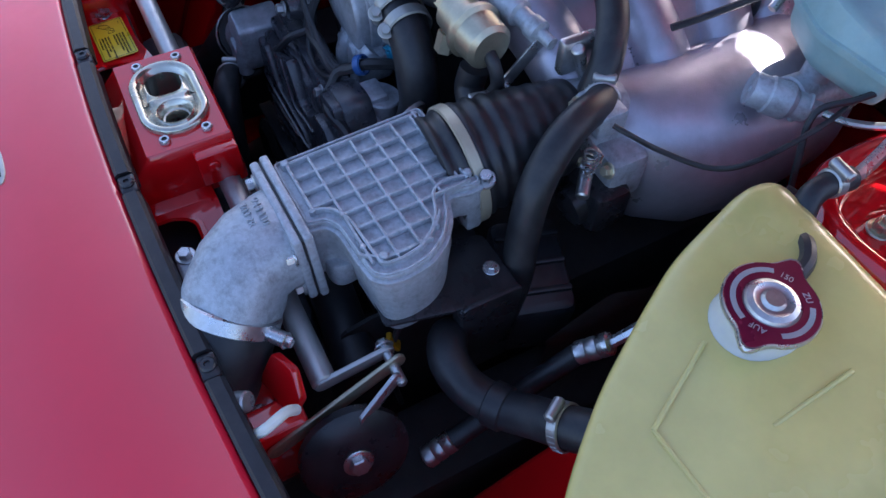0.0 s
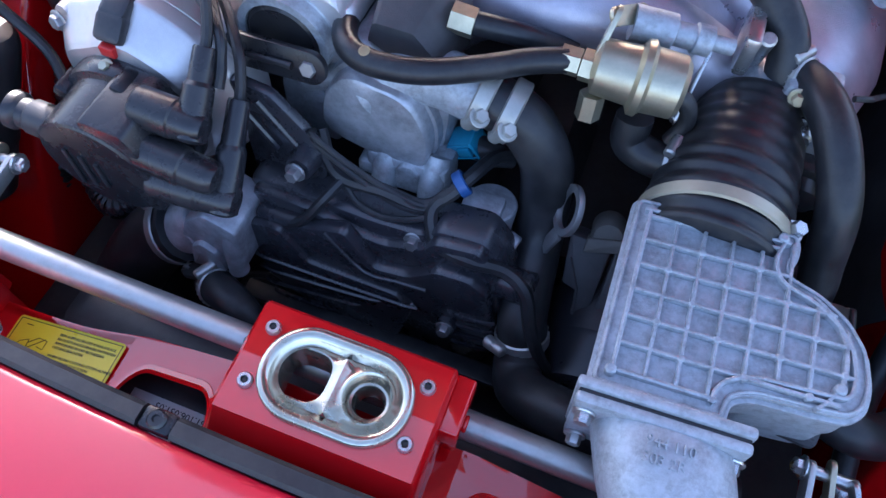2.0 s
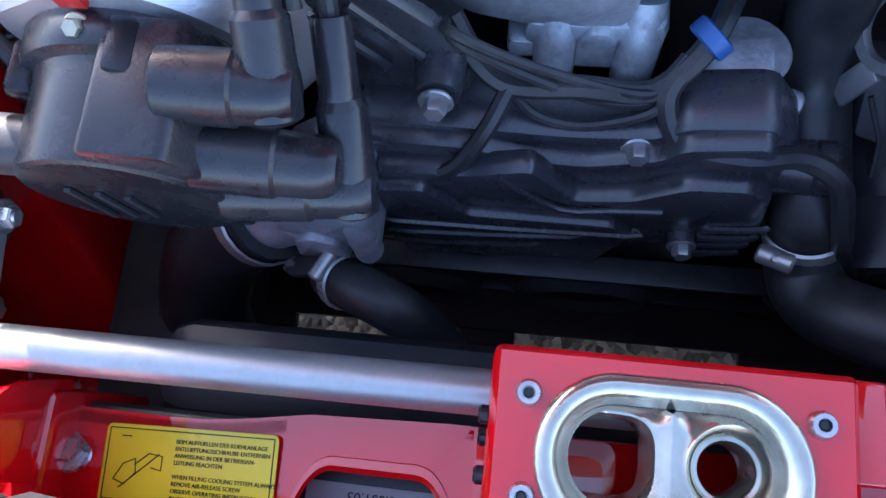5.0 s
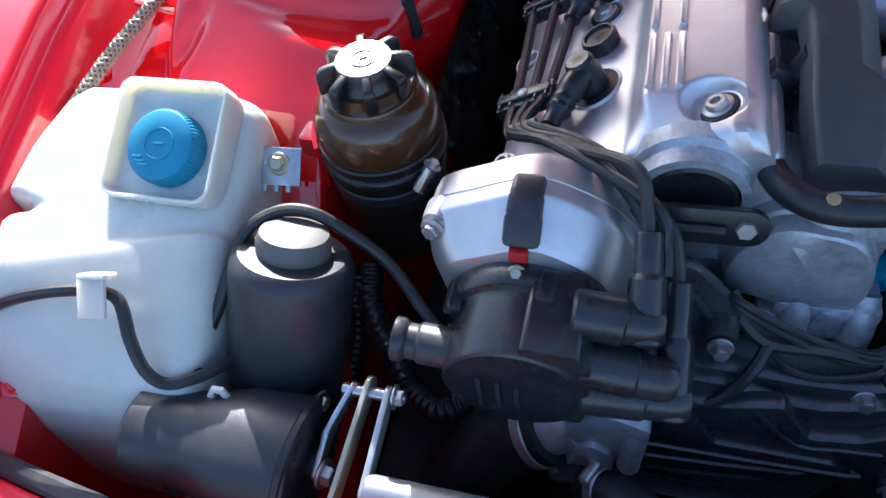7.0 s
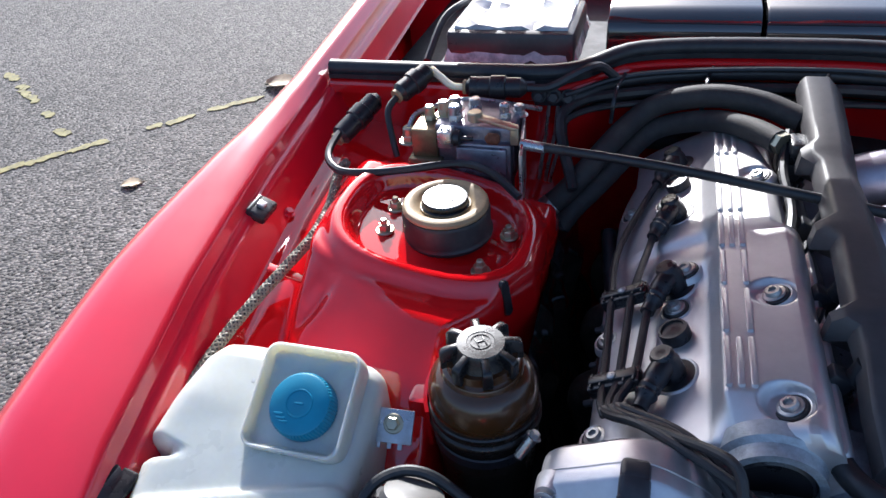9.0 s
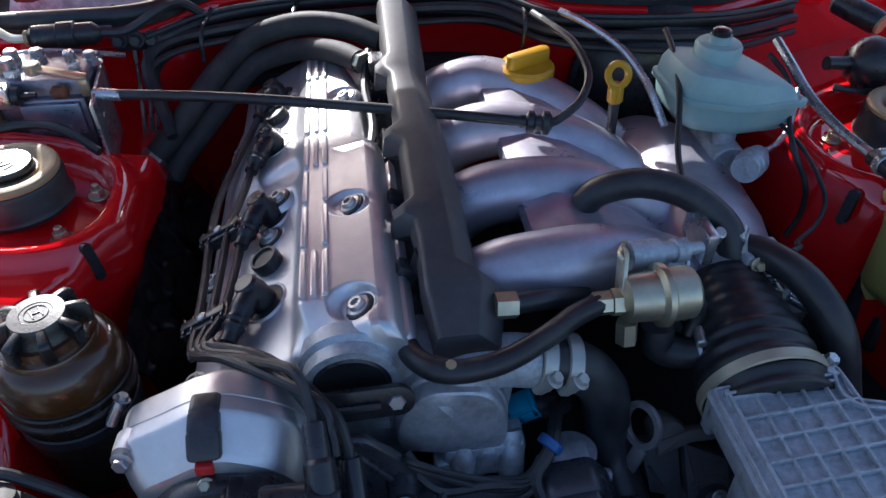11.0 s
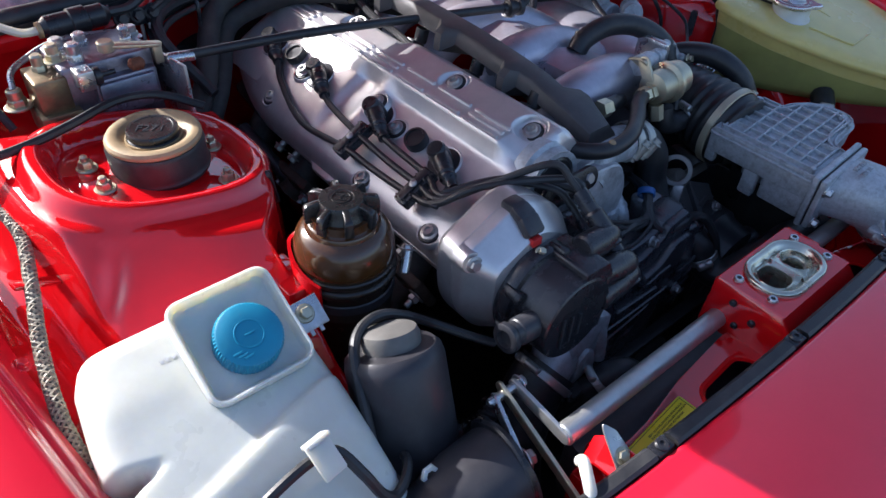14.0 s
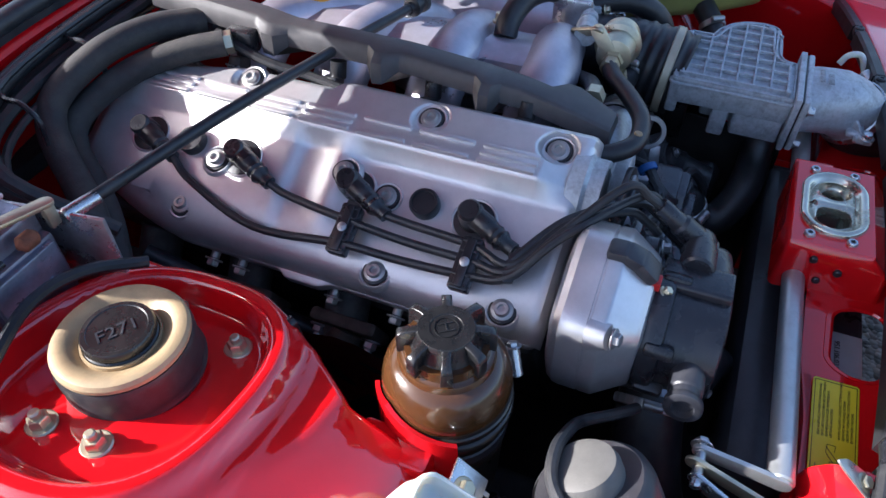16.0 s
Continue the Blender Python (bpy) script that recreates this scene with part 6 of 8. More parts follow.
hose("thin black wire beside the harness", [(-0.113, 0.166, 0.706), (-0.105, 0.152, 0.715), (-0.0775, 0.146, 0.7005), (-0.042, 0.143, 0.683), (-0.018, 0.144, 0.678), (-0.006, 0.150, 0.678)], 0.0028, group="wiring", name="wiring", category="wiring")
hose("thin black wire sagging below the harness", [(-0.0804, 0.1446, 0.682), (-0.066, 0.139, 0.668), (-0.0423, 0.137, 0.664), (-0.0137, 0.140, 0.674), (-0.004, 0.148, 0.680)], 0.0028, group="wiring", name="wiring", category="wiring")
hose("black wire branch held by a white clip", [(-0.0804, 0.1456, 0.6864), (-0.091, 0.126, 0.676), (-0.108, 0.114, 0.652), (-0.13, 0.114, 0.640), (-0.152, 0.118, 0.637), (-0.19, 0.13, 0.64)], 0.0046, group="wiring", name="wiring", category="wiring")
hose("black wire loop round the sensor boss", [(0.004, 0.162, 0.690), (-0.005, 0.149, 0.682), (-0.001, 0.138, 0.670), (0.010, 0.128, 0.664), (0.036, 0.122, 0.668), (0.064, 0.128, 0.660), (0.085, 0.120, 0.652), (0.098, 0.105, 0.625), (0.112, 0.100, 0.590), (0.128, 0.099, 0.564), (0.149, 0.100, 0.557)], 0.006, group="wiring", name="wiring", category="wiring")
s = Shape()
s.ring((-0.150, 0.123, 0.637), (1, 0.2, 0.2), 0.0065, 0.008, 0.002, 18)
single("wire_clip", s, WHITE, "small white plastic wire clip", "clip")

# plain dark sheet added here to hide the red panels behind it
s = Shape()
rings = []
for i in range(9):
    y = 0.015 + 0.215 * i / 8
    rings.append([(0.252 + 0.006 * noise.noise((y * 30, k * 0.7, 2.0)), y, 0.30 + 0.325 * k / 6 - 0.03 * (k == 6) * (i % 8 == 0)) for k in range(7)] + [(0.256 + 0.006 * noise.noise((y * 30, k * 0.7, 2.0)), y, 0.30 + 0.325 * k / 6 - 0.03 * (k == 6) * (i % 8 == 0)) for k in range(6, -1, -1)])
s.loft(rings)
single("void_sheet", s, DARK, "dark sheet added for the dark void beside the alternator", "guard")
tag = thing("cable_tag", (0.275, 0.078, 0.606), "small yellow plastic tag on a black lead", "cable tag")
s = Shape()
s.box((0, 0, 0), (0.011, 0.005, 0.022), 0.0015, pose(0.275, 0.078, 0.606, 25, 0, -25))
part("sleeve", s, YELLOWC, tag)
s = Shape()
s.tube([(0.262, 0.100, 0.640), (0.272, 0.084, 0.618), (0.276, 0.076, 0.600), (0.282, 0.070, 0.560), (0.290, 0.075, 0.500)], 0.0032, 8)
part("lead", s, RUBBER, tag)
# belts and pulleys under the cover
pul = thing("belt_drive", (0, 0.1, 0.40), "dusty dark pulleys with ribbed drive belts", "belt drive")
for c, r in (((-0.02, 0.455), 0.055), ((0.135, 0.50), 0.035), ((-0.16, 0.43), 0.06)):
    s = Shape()
    m = axis_frame((c[0], 0.13, c[1]), (c[0], 0.0, c[1]))
    s.lathe([(r * 0.3, 0), (r, 0)] + [(r - 0.003 * (k % 2), 0.004 + 0.003 * k) for k in range(14)] + [(r * 0.8, 0.048), (r * 0.7, 0.04), (0.0, 0.04)], 36, m)
    part("pulley", s, DARK, pul)
for ya, za in ((0.096, 0.515), (0.105, 0.40)):
    s = Shape()
    s.box((-0.02, ya, za), (0.32, 0.018, 0.006), 0.001, pose(0, 0, 0))
    part("belt", s, RUBBER, pul)
alt = thing("alternator", (0.17, 0.15, 0.55), "dull grey alternator beneath the air flow meter", "alternator")
s = Shape()
s.turned((0.168, 0.22, 0.555), (0.168, 0.09, 0.540), [(0.03, 0), (0.055, 0.006), (0.058, 0.03), (0.062, 0.035), (0.062, 0.08), (0.058, 0.085), (0.052, 0.12), (0.03, 0.128)], 32)
part("case", s, GREYPL, alt)
SHM = frame3((0.1062, 0.1824, 0.6395), (1, 0, 0), (0, 0.6, 0.8))
s = Shape()
s.prism(round_poly([(-0.002, 0.012), (0.034, 0.010), (0.034, -0.062), (0.020, -0.060), (0.018, -0.037), (0.004, -0.033)], 0.003), -0.03, 0.0, 0.002, SHM)
s.tube([SHM @ Vector((0.004, -0.008, 0.0005)), SHM @ Vector((0.018, -0.034, 0.0005)), SHM @ Vector((0.022, -0.058, 0.0005))], 0.0016, 6, 0)
part("shroud", s, SHROUD, alt, "dusty dark grey air shroud")
s = Shape()
s.prism(round_poly([(0.0375, 0.010), (0.079, -0.010), (0.078, -0.055), (0.056, -0.078), (0.0385, -0.062)], 0.003), -0.03, 0.003, 0.002, SHM)
s.tube([SHM @ Vector((0.042, -0.030, 0.003)), SHM @ Vector((0.066, -0.024, 0.0035)), SHM @ Vector((0.078, -0.030, 0.003))], 0.0016, 6, 0)
part("shroud", s, SHROUD, alt, "dusty dark grey air shroud")
s = Shape()
s.prism(round_poly([(0.012, 0.0), (0.045, 0.010), (0.085, 0.010), (0.085, 0.022), (0.045, 0.022), (0.012, 0.014)], 0.003), -0.012, 0.004, 0.002, SHM)
s.turned(SHM @ Vector((0.028, 0.018, -0.03)), SHM @ Vector((0.028, 0.018, 0.004)), [(0.015, 0), (0.015, 0.026), (0.012, 0.031), (0.0, 0.032)], 22)
part("upper_bracket", s, MOTC, alt)
s = Shape()
s.prism(round_poly([(0.018, -0.068), (0.062, -0.064), (0.062, -0.076), (0.018, -0.082)], 0.003), -0.010, 0.004, 0.002, SHM)
part("lower_bracket", s, MOTC, alt)
s = Shape()
s.turned(SHM @ Vector((0.064, -0.050, -0.02)), SHM @ Vector((0.064, -0.050, 0.012)), [(0.020, 0), (0.020, 0.022), (0.017, 0.030), (0.012, 0.032), (0.0, 0.032)], 26)
part("brush_cover", s, MOTP, alt)
s = Shape()
s.cyl(SHM @ Vector((0.058, -0.062, 0.012)), SHM @ Vector((0.046, -0.100, 0.018)), 0.0035, 10)
part("brace", s, DARK, alt)
bolts(alt, [SHM @ Vector((0.064, -0.040, 0.012))], (0, -0.8, 0.6), 0.005, 0.006, BOLT)
s = Shape()
s.turned((0.210, 0.104, 0.562), (0.147, 0.100, 0.557), [(0.016, -0.006), (0.021, -0.004), (0.0215, 0.004), (0.0200, 0.012), (0.0115, 0.046), (0.0065, 0.054), (0.006, 0.066)], 26)
part("terminal_cover", s, GREYPL, alt)
s = Shape()
m = axis_frame((0.0963, 0.184, 0.6876), (0.0963 - 0.85, 0.184 - 0.3, 0.6876 + 0.3))
s.lathe([(0.0155, -0.0025), (0.0210, -0.0025), (0.0215, 0.0), (0.0210, 0.0025), (0.0155, 0.0025), (0.015, 0.0), (0.0155, -0.0025)], 36, m, False, False)
s.box((0.010, -0.030, 0.0), (0.014, 0.026, 0.004), 0.0015, m)
single("lifting_eye", s, BOLT, "grey steel lifting eye standing on the engine", "lifting eye")

# headlamp shaft and its levers
shaft = thing("headlamp_shaft", (0, 0, 0.66), "scuffed zinc-plated tube linking the pop-up headlamps", "linkage tube")
A, B = Vector((-0.326, -0.002, 0.681)), Vector((0.308, 0.003, 0.654))
s = Shape()
s.cyl(A, B, 0.0108, 28)
part("tube", s, TUBE, shaft)


def bar(sh, p0, p1, w, t, nrm):
    """A flat bar with round ends."""
    p0, p1 = Vector(p0), Vector(p1)
    m = frame3(p0, p1 - p0, Vector(nrm).cross(p1 - p0))
    h = (p1 - p0).length
    sh.prism(rounded(h + w, w, w * 0.49, 5, h / 2, 0), -t / 2, t / 2, 0.0008, m)


for side, p, q, x2 in ((-1, A, Vector((-0.326, 0.060, 0.690)), -0.340), (1, B, Vector((0.309, 0.058, 0.663)), 0.322)):
    s = Shape()
    bar(s, p + Vector((0, -0.002, 0)), q, 0.014, 0.0045, (1, 0, 0))
    part("lever", s, TUBE, shaft)
    s = Shape()
    bar(s, (x2, q.y + 0.004, q.z + 0.003), (x2 + side * 0.012, -0.052, p.z - 0.022), 0.014, 0.004, (1, 0, 0.1))
    part("push_rod", s, GOLD, shaft, "yellow-passivated flat rod")
    s = Shape()
    s.cyl((q.x - side * 0.012, q.y, q.z), (x2 + side * 0.02, q.y, q.z), 0.0045, 14)
    s.hexa((q.x - side * 0.004, q.y, q.z), (-side, 0, 0), 0.006, 0.007)
    part("pivot", s, STEEL, shaft)
    s = Shape()
    if side < 0:
        bar(s, (-0.352, 0.060, 0.690), (-0.362, 0.030, 0.682), 0.013, 0.004, (1, 0, 0))
        bar(s, (-0.362, 0.030, 0.682), (-0.366, 0.007, 0.667), 0.013, 0.004, (1, 0, 0))
    else:
        bar(s, (0.337, 0.053, 0.668), (0.350, 0.02, 0.655), 0.012, 0.004, (1, 0, 0))
    part("crank", s, STEEL, shaft)
bolts(shaft, [(-0.362, 0.007, 0.667)], (1, -0.2, 0.1), 0.0075, 0.009, STEEL)

s = Shape()
bar(s, (-0.172, 0.176, 0.766), (-0.112, 0.175, 0.770), 0.026, 0.006, (0.1, -1, 0.3))
s.tube([(-0.165, 0.171, 0.768), (-0.125, 0.170, 0.7705)], 0.003, 8, 0)
part("lifting_arm", s, BLACK, fh, "black flat arm over the cam plug")
mot = thing("headlamp_motor", (-0.42, 0.09, 0.60), "matt dark grey headlamp motor canister with a rubber cap", "motor")
s = Shape()
T0, T1 = Vector((-0.432, 0.064, 0.605)), Vector((-0.411, 0.136, 0.738))
L = (T1 - T0).length
s.turned(T0, T1, [(0.043, 0), (0.0435, 0.05), (0.0448, 0.052), (0.0455, L - 0.014), (0.044, L - 0.006), (0.039, L - 0.001), (0.028, L)], 40)
part("canister", s, MOTP, mot)
s = Shape()
s.turned(T1 - (T1 - T0).normalized() * 0.004, T1 + (T1 - T0), [(0.0265, 0), (0.027, 0.012), (0.0245, 0.019), (0.018, 0.0215), (0, 0.022)], 36)
part("cap", s, MOTC, mot)
s = Shape()
s.turned((-0.512, 0.014, 0.664), (-0.378, 0.014, 0.650), [(0.026, 0), (0.034, 0.006), (0.036, 0.050), (0.0375, 0.054), (0.039, 0.060), (0.047, 0.088), (0.049, 0.132)], 40)
part("gear_case", s, MOTP, mot)
s = Shape()
s.turned((-0.386, 0.018, 0.652), (-0.366, 0.016, 0.650), [(0.05, 0), (0.052, 0.002), (0.052, 0.006), (0.046, 0.009), (0.015, 0.010), (0.015, 0.016)], 40)
part("mounting_disc", s, BLACK, mot)
bolts(mot, [(-0.376, 0.05, 0.682), (-0.376, 0.02, 0.615)], (1, -0.2, 0), 0.006, 0.006, GOLD)
s = Shape()
s.tube([(-0.470, 0.048, 0.690), (-0.474, 0.072, 0.692), (-0.464, 0.100, 0.712), (-0.449, 0.138, 0.745), (-0.430, 0.158, 0.751), (-0.405, 0.163, 0.750), (-0.378, 0.160, 0.735), (-0.349, 0.154, 0.710), (-0.320, 0.130, 0.693), (-0.300, 0.115, 0.682)], 0.0048, 10)
part("cable", s, RUBBER, mot)
s = Shape()
s.lathe([(0.0045, 0), (0.0085, 0), (0.009, 0.002), (0.0085, 0.004), (0.0045, 0.004), (0.004, 0.002), (0.0045, 0)], 6, axis_frame((-0.446, 0.040, 0.689), (-0.446, -0.02, 0.715)), False, False)
part("plug_ring", s, WHITE, mot, "pale plastic plug ring")
s = Shape()
bar(s, (-0.50, 0.0, 0.60), (-0.435, 0.03, 0.60), 0.03, 0.003, (0.2, -0.3, 1))
part("bracket", s, GREYPL, mot)
hose("thin black wire clipped to the washer bottle", [(-0.655, 0.055, 0.70), (-0.62, 0.058, 0.733), (-0.575, 0.066, 0.749), (-0.535, 0.072, 0.753), (-0.513, 0.070, 0.75), (-0.502, 0.050, 0.732), (-0.494, 0.038, 0.712), (-0.482, 0.036, 0.700), (-0.465, 0.046, 0.696), (-0.452, 0.062, 0.69), (-0.445, 0.085, 0.67)], 0.0045, group="wiring", name="wiring", category="wiring")

horn = thing("headlamp_pivot_disc", (0.37, 0.01, 0.6), "black pivot disc with a plated centre bolt", "pivot disc")
s = Shape()
s.turned((0.352, 0.004, 0.616), (0.442, -0.001, 0.658), [(0.042, 0), (0.046, 0.004), (0.046, 0.012), (0.041, 0.016), (0.018, 0.020), (0, 0.020)], 40)
part("disc", s, BLACK, horn)
bolts(horn, [(0.370, 0.003, 0.625)], (0.9, -0.05, 0.42), 0.0085, 0.008, STEEL)
for side in (-1, 1):
    ob = thing("buffer_bracket", (side * 0.3, -0.045, 0.65), "glossy red folded bracket with a pale hook by the slam panel", "bracket", "buffer brackets")
    s = Shape()
    if side > 0:
        s.prism(round_poly([(0, 0), (0.045, 0), (0.048, 0.025), (0.03, 0.042), (0.004, 0.036)], 0.004), -0.004, 0.004, 0.0015, frame3((side * 0.30 - 0.022, -0.040, 0.650), (1, 0.25 * side, 0), (0, 0.5, 1)))
    else:
        yz = Matrix(((0, 0, 1, 0), (1, 0, 0, 0), (0, 1, 0, 0), (0, 0, 0, 1)))
        s.prism(round_poly([(-0.014, 0.630), (-0.016, 0.666), (-0.021, 0.684), (-0.034, 0.698), (-0.064, 0.702), (-0.068, 0.630)], 0.005), -0.3080, -0.3035, 0.0012, yz)
        rings = []
        for y, z in ((-0.0165, 0.664), (-0.021, 0.684), (-0.034, 0.698), (-0.064, 0.702)):
            rings.append([(-0.306, y, z + 0.001), (-0.306, y, z - 0.002), (-0.330, y - 0.006, z - 0.012), (-0.330, y - 0.006, z - 0.009)])
        s.loft(rings)
    part("flap", s, RED_IN, ob)
    s = Shape()
    if side > 0:
        s.tube([(0.34, -0.06, 0.69), (0.347, -0.05, 0.708), (0.342, -0.034, 0.708), (0.338, -0.026, 0.696)], 0.0042, 10)
    else:
        s.tube([(-0.366, -0.074, 0.682), (-0.363, -0.062, 0.704), (-0.356, -0.049, 0.712), (-0.349, -0.040, 0.710), (-0.345, -0.035, 0.700)], 0.0052, 12)
    part("hook", s, WHITE, ob, "pale plastic hook")
    s = Shape()
    if side > 0:
        s.cyl((0.305, -0.07, 0.69), (0.318, -0.055, 0.70), 0.008, 14)
        part("stop", s, STEEL, ob)
    else:
        s.prism(round_poly([(0, -0.004), (0.010, -0.007), (0.046, -0.012), (0.046, 0.012), (0.012, 0.006)], 0.004), -0.001, 0.001, 0.0004, frame3((-0.3125, -0.029, 0.7215), (-0.05, -0.75, -0.62), (1, 0, 0)))
        tab = part("tab", s, WASHER, ob, "bare plated tab with a gold screw")
        bolts(tab, [(-0.3145, -0.0545, 0.7015)], (-0.1, -0.6, 0.8), 0.0052, 0.005, GOLD)

# warning label on the slam panel
LABELY = material("label_yellow", (0.72, 0.62, 0.02), 0.35, 0, 0.04, 30, 0.02, 200)
INK = material("ink", (0.01, 0.01, 0.01), 0.5)


def writing(text, m, size, mat, parent, name="writing", align="LEFT", depth=0.0002, spacing=1.0):
    cu = bpy.data.curves.new("writing", "FONT")
    cu.body, cu.size, cu.align_x, cu.extrude, cu.space_line = text, size, align, depth, spacing
    tmp = bpy.data.objects.new("tmp", cu)
    me = bpy.data.meshes.new_from_object(tmp)
    bpy.data.objects.remove(tmp)
    me.transform(m)
    me.materials.clear()
    me.materials.append(mat)
    ob = new(name, me)
    ob.parent = parent
    ob.matrix_parent_inverse = Matrix.Translation(-parent.matrix_basis.translation)
    return ob


lab = thing("warning_label", (-0.228, -0.054, 0.645), "yellow warning sticker with black print on the slam panel", "sticker")
LM = frame3((-0.2775, -0.0745, slam_z(0.2775) + 0.0012), (0.1, 0.004, 0.017), (0, 1, 0.02))
s = Shape()
s.prism(rounded(0.101, 0.040, 0.003, 3, 0.0505, 0.02), 0, 0.0006, 0.0002, LM)
part("sheet", s, LABELY, lab)
s = Shape()
for x0, y0, x1, y1 in ((0.002, 0.0018, 0.099, 0.0024), (0.002, 0.0376, 0.099, 0.0382), (0.002, 0.0018, 0.0026, 0.0382), (0.0984, 0.0018, 0.099, 0.0382)):
    s.prism([(x0, y0), (x1, y0), (x1, y1), (x0, y1)], 0.0006, 0.0008, 0, LM)
part("border", s, INK, lab)
s = Shape()
for pts in ([(0.008, 0.012), (0.013, 0.020), (0.020, 0.023), (0.021, 0.016), (0.015, 0.010), (0.008, 0.012)], [(0.02, 0.02), (0.028, 0.026), (0.036, 0.025), (0.036, 0.018), (0.03, 0.019)], [(0.012, 0.008), (0.034, 0.026)], [(0.010, 0.034), (0.016, 0.034)]):
    s.tube([LM @ Vector((x, y, 0.0007)) for x, y in pts], 0.00035, 5, 0)
part("diagram", s, INK, lab)
writing("BEIM AUFFUELLEN DER KUEHLANLAGE\nENTLUEFTUNGSSCHRAUBE ENTFERNEN\nANWEISUNG IN DER BETRIEBSAN-\nLEITUNG BEACHTEN\n\nWHEN FILLING COOLING SYSTEM ALWAYS\nREMOVE AIR-RELEASE SCREW\nOBSERVE OPERATING INSTRUCTIONS\nIN OWNERS MANUAL", LM @ Matrix.Translation((0.043, 0.032, 0.0007)), 0.0030, INK, lab, spacing=1.15)

# radiator top below the slam panel, with its part sticker
rad = thing("radiator", (0, -0.03, 0.35), "black radiator with a plastic end tank under the slam panel", "radiator")
s = Shape()
s.box((0, -0.06, 0.46), (0.62, 0.045, 0.28), 0.006)
part("core", s, DARK, rad)
s = Shape()
s.box((0, -0.055, 0.608), (0.62, 0.06, 0.025), 0.006)
s.box((-0.03, 0.0, 0.55), (0.5, 0.06, 0.10), 0.02)
part("shroud", s, GREYPL, rad)
st = thing("part_sticker", (-0.13, -0.06, 0.622), "white part-number sticker under the panel opening", "sticker")
SM = frame3((-0.090, -0.052, 0.6225), (-1, 0, 0), (0, -1, 0))
s = Shape()
s.prism([(0, 0), (0.08, 0), (0.08, 0.03), (0, 0.03)], -0.001, 0, 0, SM)
part("sheet", s, WHITE, st)
writing("951.106.031.03", SM @ Matrix.Translation((0.012, 0.004, 0.0003)), 0.0075, INK, st)

# ---- fuel regulator and hoses on the intake side ----
fpr = thing("fuel_regulator", (0.11, 0.24, 0.76), "yellow-passivated fuel pressure damper with hex unions", "fuel regulator")
s = Shape()
s.turned((0.078, 0.240, 0.787), (0.15, 0.244, 0.785), [(0.010, 0), (0.020, 0.004), (0.0215, 0.03), (0.027, 0.033), (0.0275, 0.038), (0.0235, 0.041), (0.0225, 0.062), (0.018, 0.066), (0, 0.066)], 36)
part("can", s, GOLD, fpr)
for x0, x1, r in ((0.055, 0.070, 0.0105), (0.071, 0.08, 0.012)):
    s = Shape()
    s.lathe([(r, 0), (r, x1 - x0)], 6, axis_frame((x0, 0.2395, 0.785), (x1, 0.2395, 0.785)))
    part("union_nut", s, GOLD, fpr)
s = Shape()
s.lathe([(0.0095, 0), (0.0095, 0.02)], 6, axis_frame((0.085, 0.232, 0.768), (0.086, 0.226, 0.745)))
part("lower_union", s, GOLD, fpr)
s = Shape()
bar(s, (0.080, 0.247, 0.795), (0.084, 0.262, 0.814), 0.016, 0.004, (1, 0.1, 0))
bar(s, (0.084, 0.262, 0.814), (0.10, 0.29, 0.80), 0.014, 0.004, (0.3, -0.6, 0.7))
part("bracket", s, GOLD, fpr)
s = Shape()
s.tube([(0.128, 0.244, 0.780), (0.148, 0.243, 0.776), (0.156, 0.245, 0.755), (0.150, 0.240, 0.735)], 0.0065, 12)
part("vacuum_hose", s, RUBBER, fpr)
hose("black fuel hose curving from the rail to the damper", [(-0.102, 0.255, 0.778), (-0.101, 0.215, 0.782), (-0.088, 0.190, 0.786), (-0.066, 0.181, 0.787), (-0.03, 0.186, 0.788), (0.01, 0.208, 0.787), (0.035, 0.226, 0.786), (0.060, 0.239, 0.785)], 0.0095, group="fuel hoses")
s = Shape()
s.cyl((-0.071, 0.1815, 0.7945), (-0.071, 0.1808, 0.7972), 0.0042, 14)
single("paint_dot", s, TAN, "dab of tan marking paint on the fuel hose", "paint mark")
rn = hose("black fuel hose with a hex union at the rail", [(-0.012, 0.240, 0.793), (0.02, 0.25, 0.785), (0.06, 0.27, 0.765)], 0.009, group="fuel hoses")
s = Shape()
s.lathe([(0.0115, 0), (0.0115, 0.018)], 6, axis_frame((-0.028, 0.238, 0.795), (-0.010, 0.239, 0.793)))
part("union_nut", s, GOLD, rn)
inj = thing("cold_start_fitting", (0.14, 0.29, 0.79), "plated fitting with a lever and spring on the throttle linkage", "fitting")
s = Shape()
s.turned((0.095, 0.278, 0.800), (0.17, 0.29, 0.792), [(0.013, 0), (0.013, 0.03), (0.009, 0.032), (0.009, 0.045), (0.011, 0.046), (0.011, 0.058), (0.006, 0.06), (0.006, 0.075)], 20)
part("barrel", s, CAST, inj)
s = Shape()
bar(s, (0.155, 0.285, 0.785), (0.150, 0.255, 0.745), 0.012, 0.003, (1, 0, 0.2))
s.cyl((0.145, 0.255, 0.745), (0.19, 0.262, 0.74), 0.0045, 12)
part("link", s, STEEL, inj)
hose("black rubber breather elbow with a worm clamp", [(0.120, 0.242, 0.748), (0.122, 0.236, 0.728), (0.140, 0.231, 0.722), (0.162, 0.226, 0.728), (0.175, 0.224, 0.735)], 0.0145, clamps=(0.72,), group="breather hoses")
hose("black rubber hose arching over the manifold", [(0.083, 0.372, 0.785), (0.10, 0.372, 0.802), (0.135, 0.362, 0.815), (0.175, 0.345, 0.81), (0.205, 0.322, 0.79), (0.213, 0.308, 0.768), (0.214, 0.30, 0.745)], 0.0145, clamps=(0.9,), group="breather hoses")
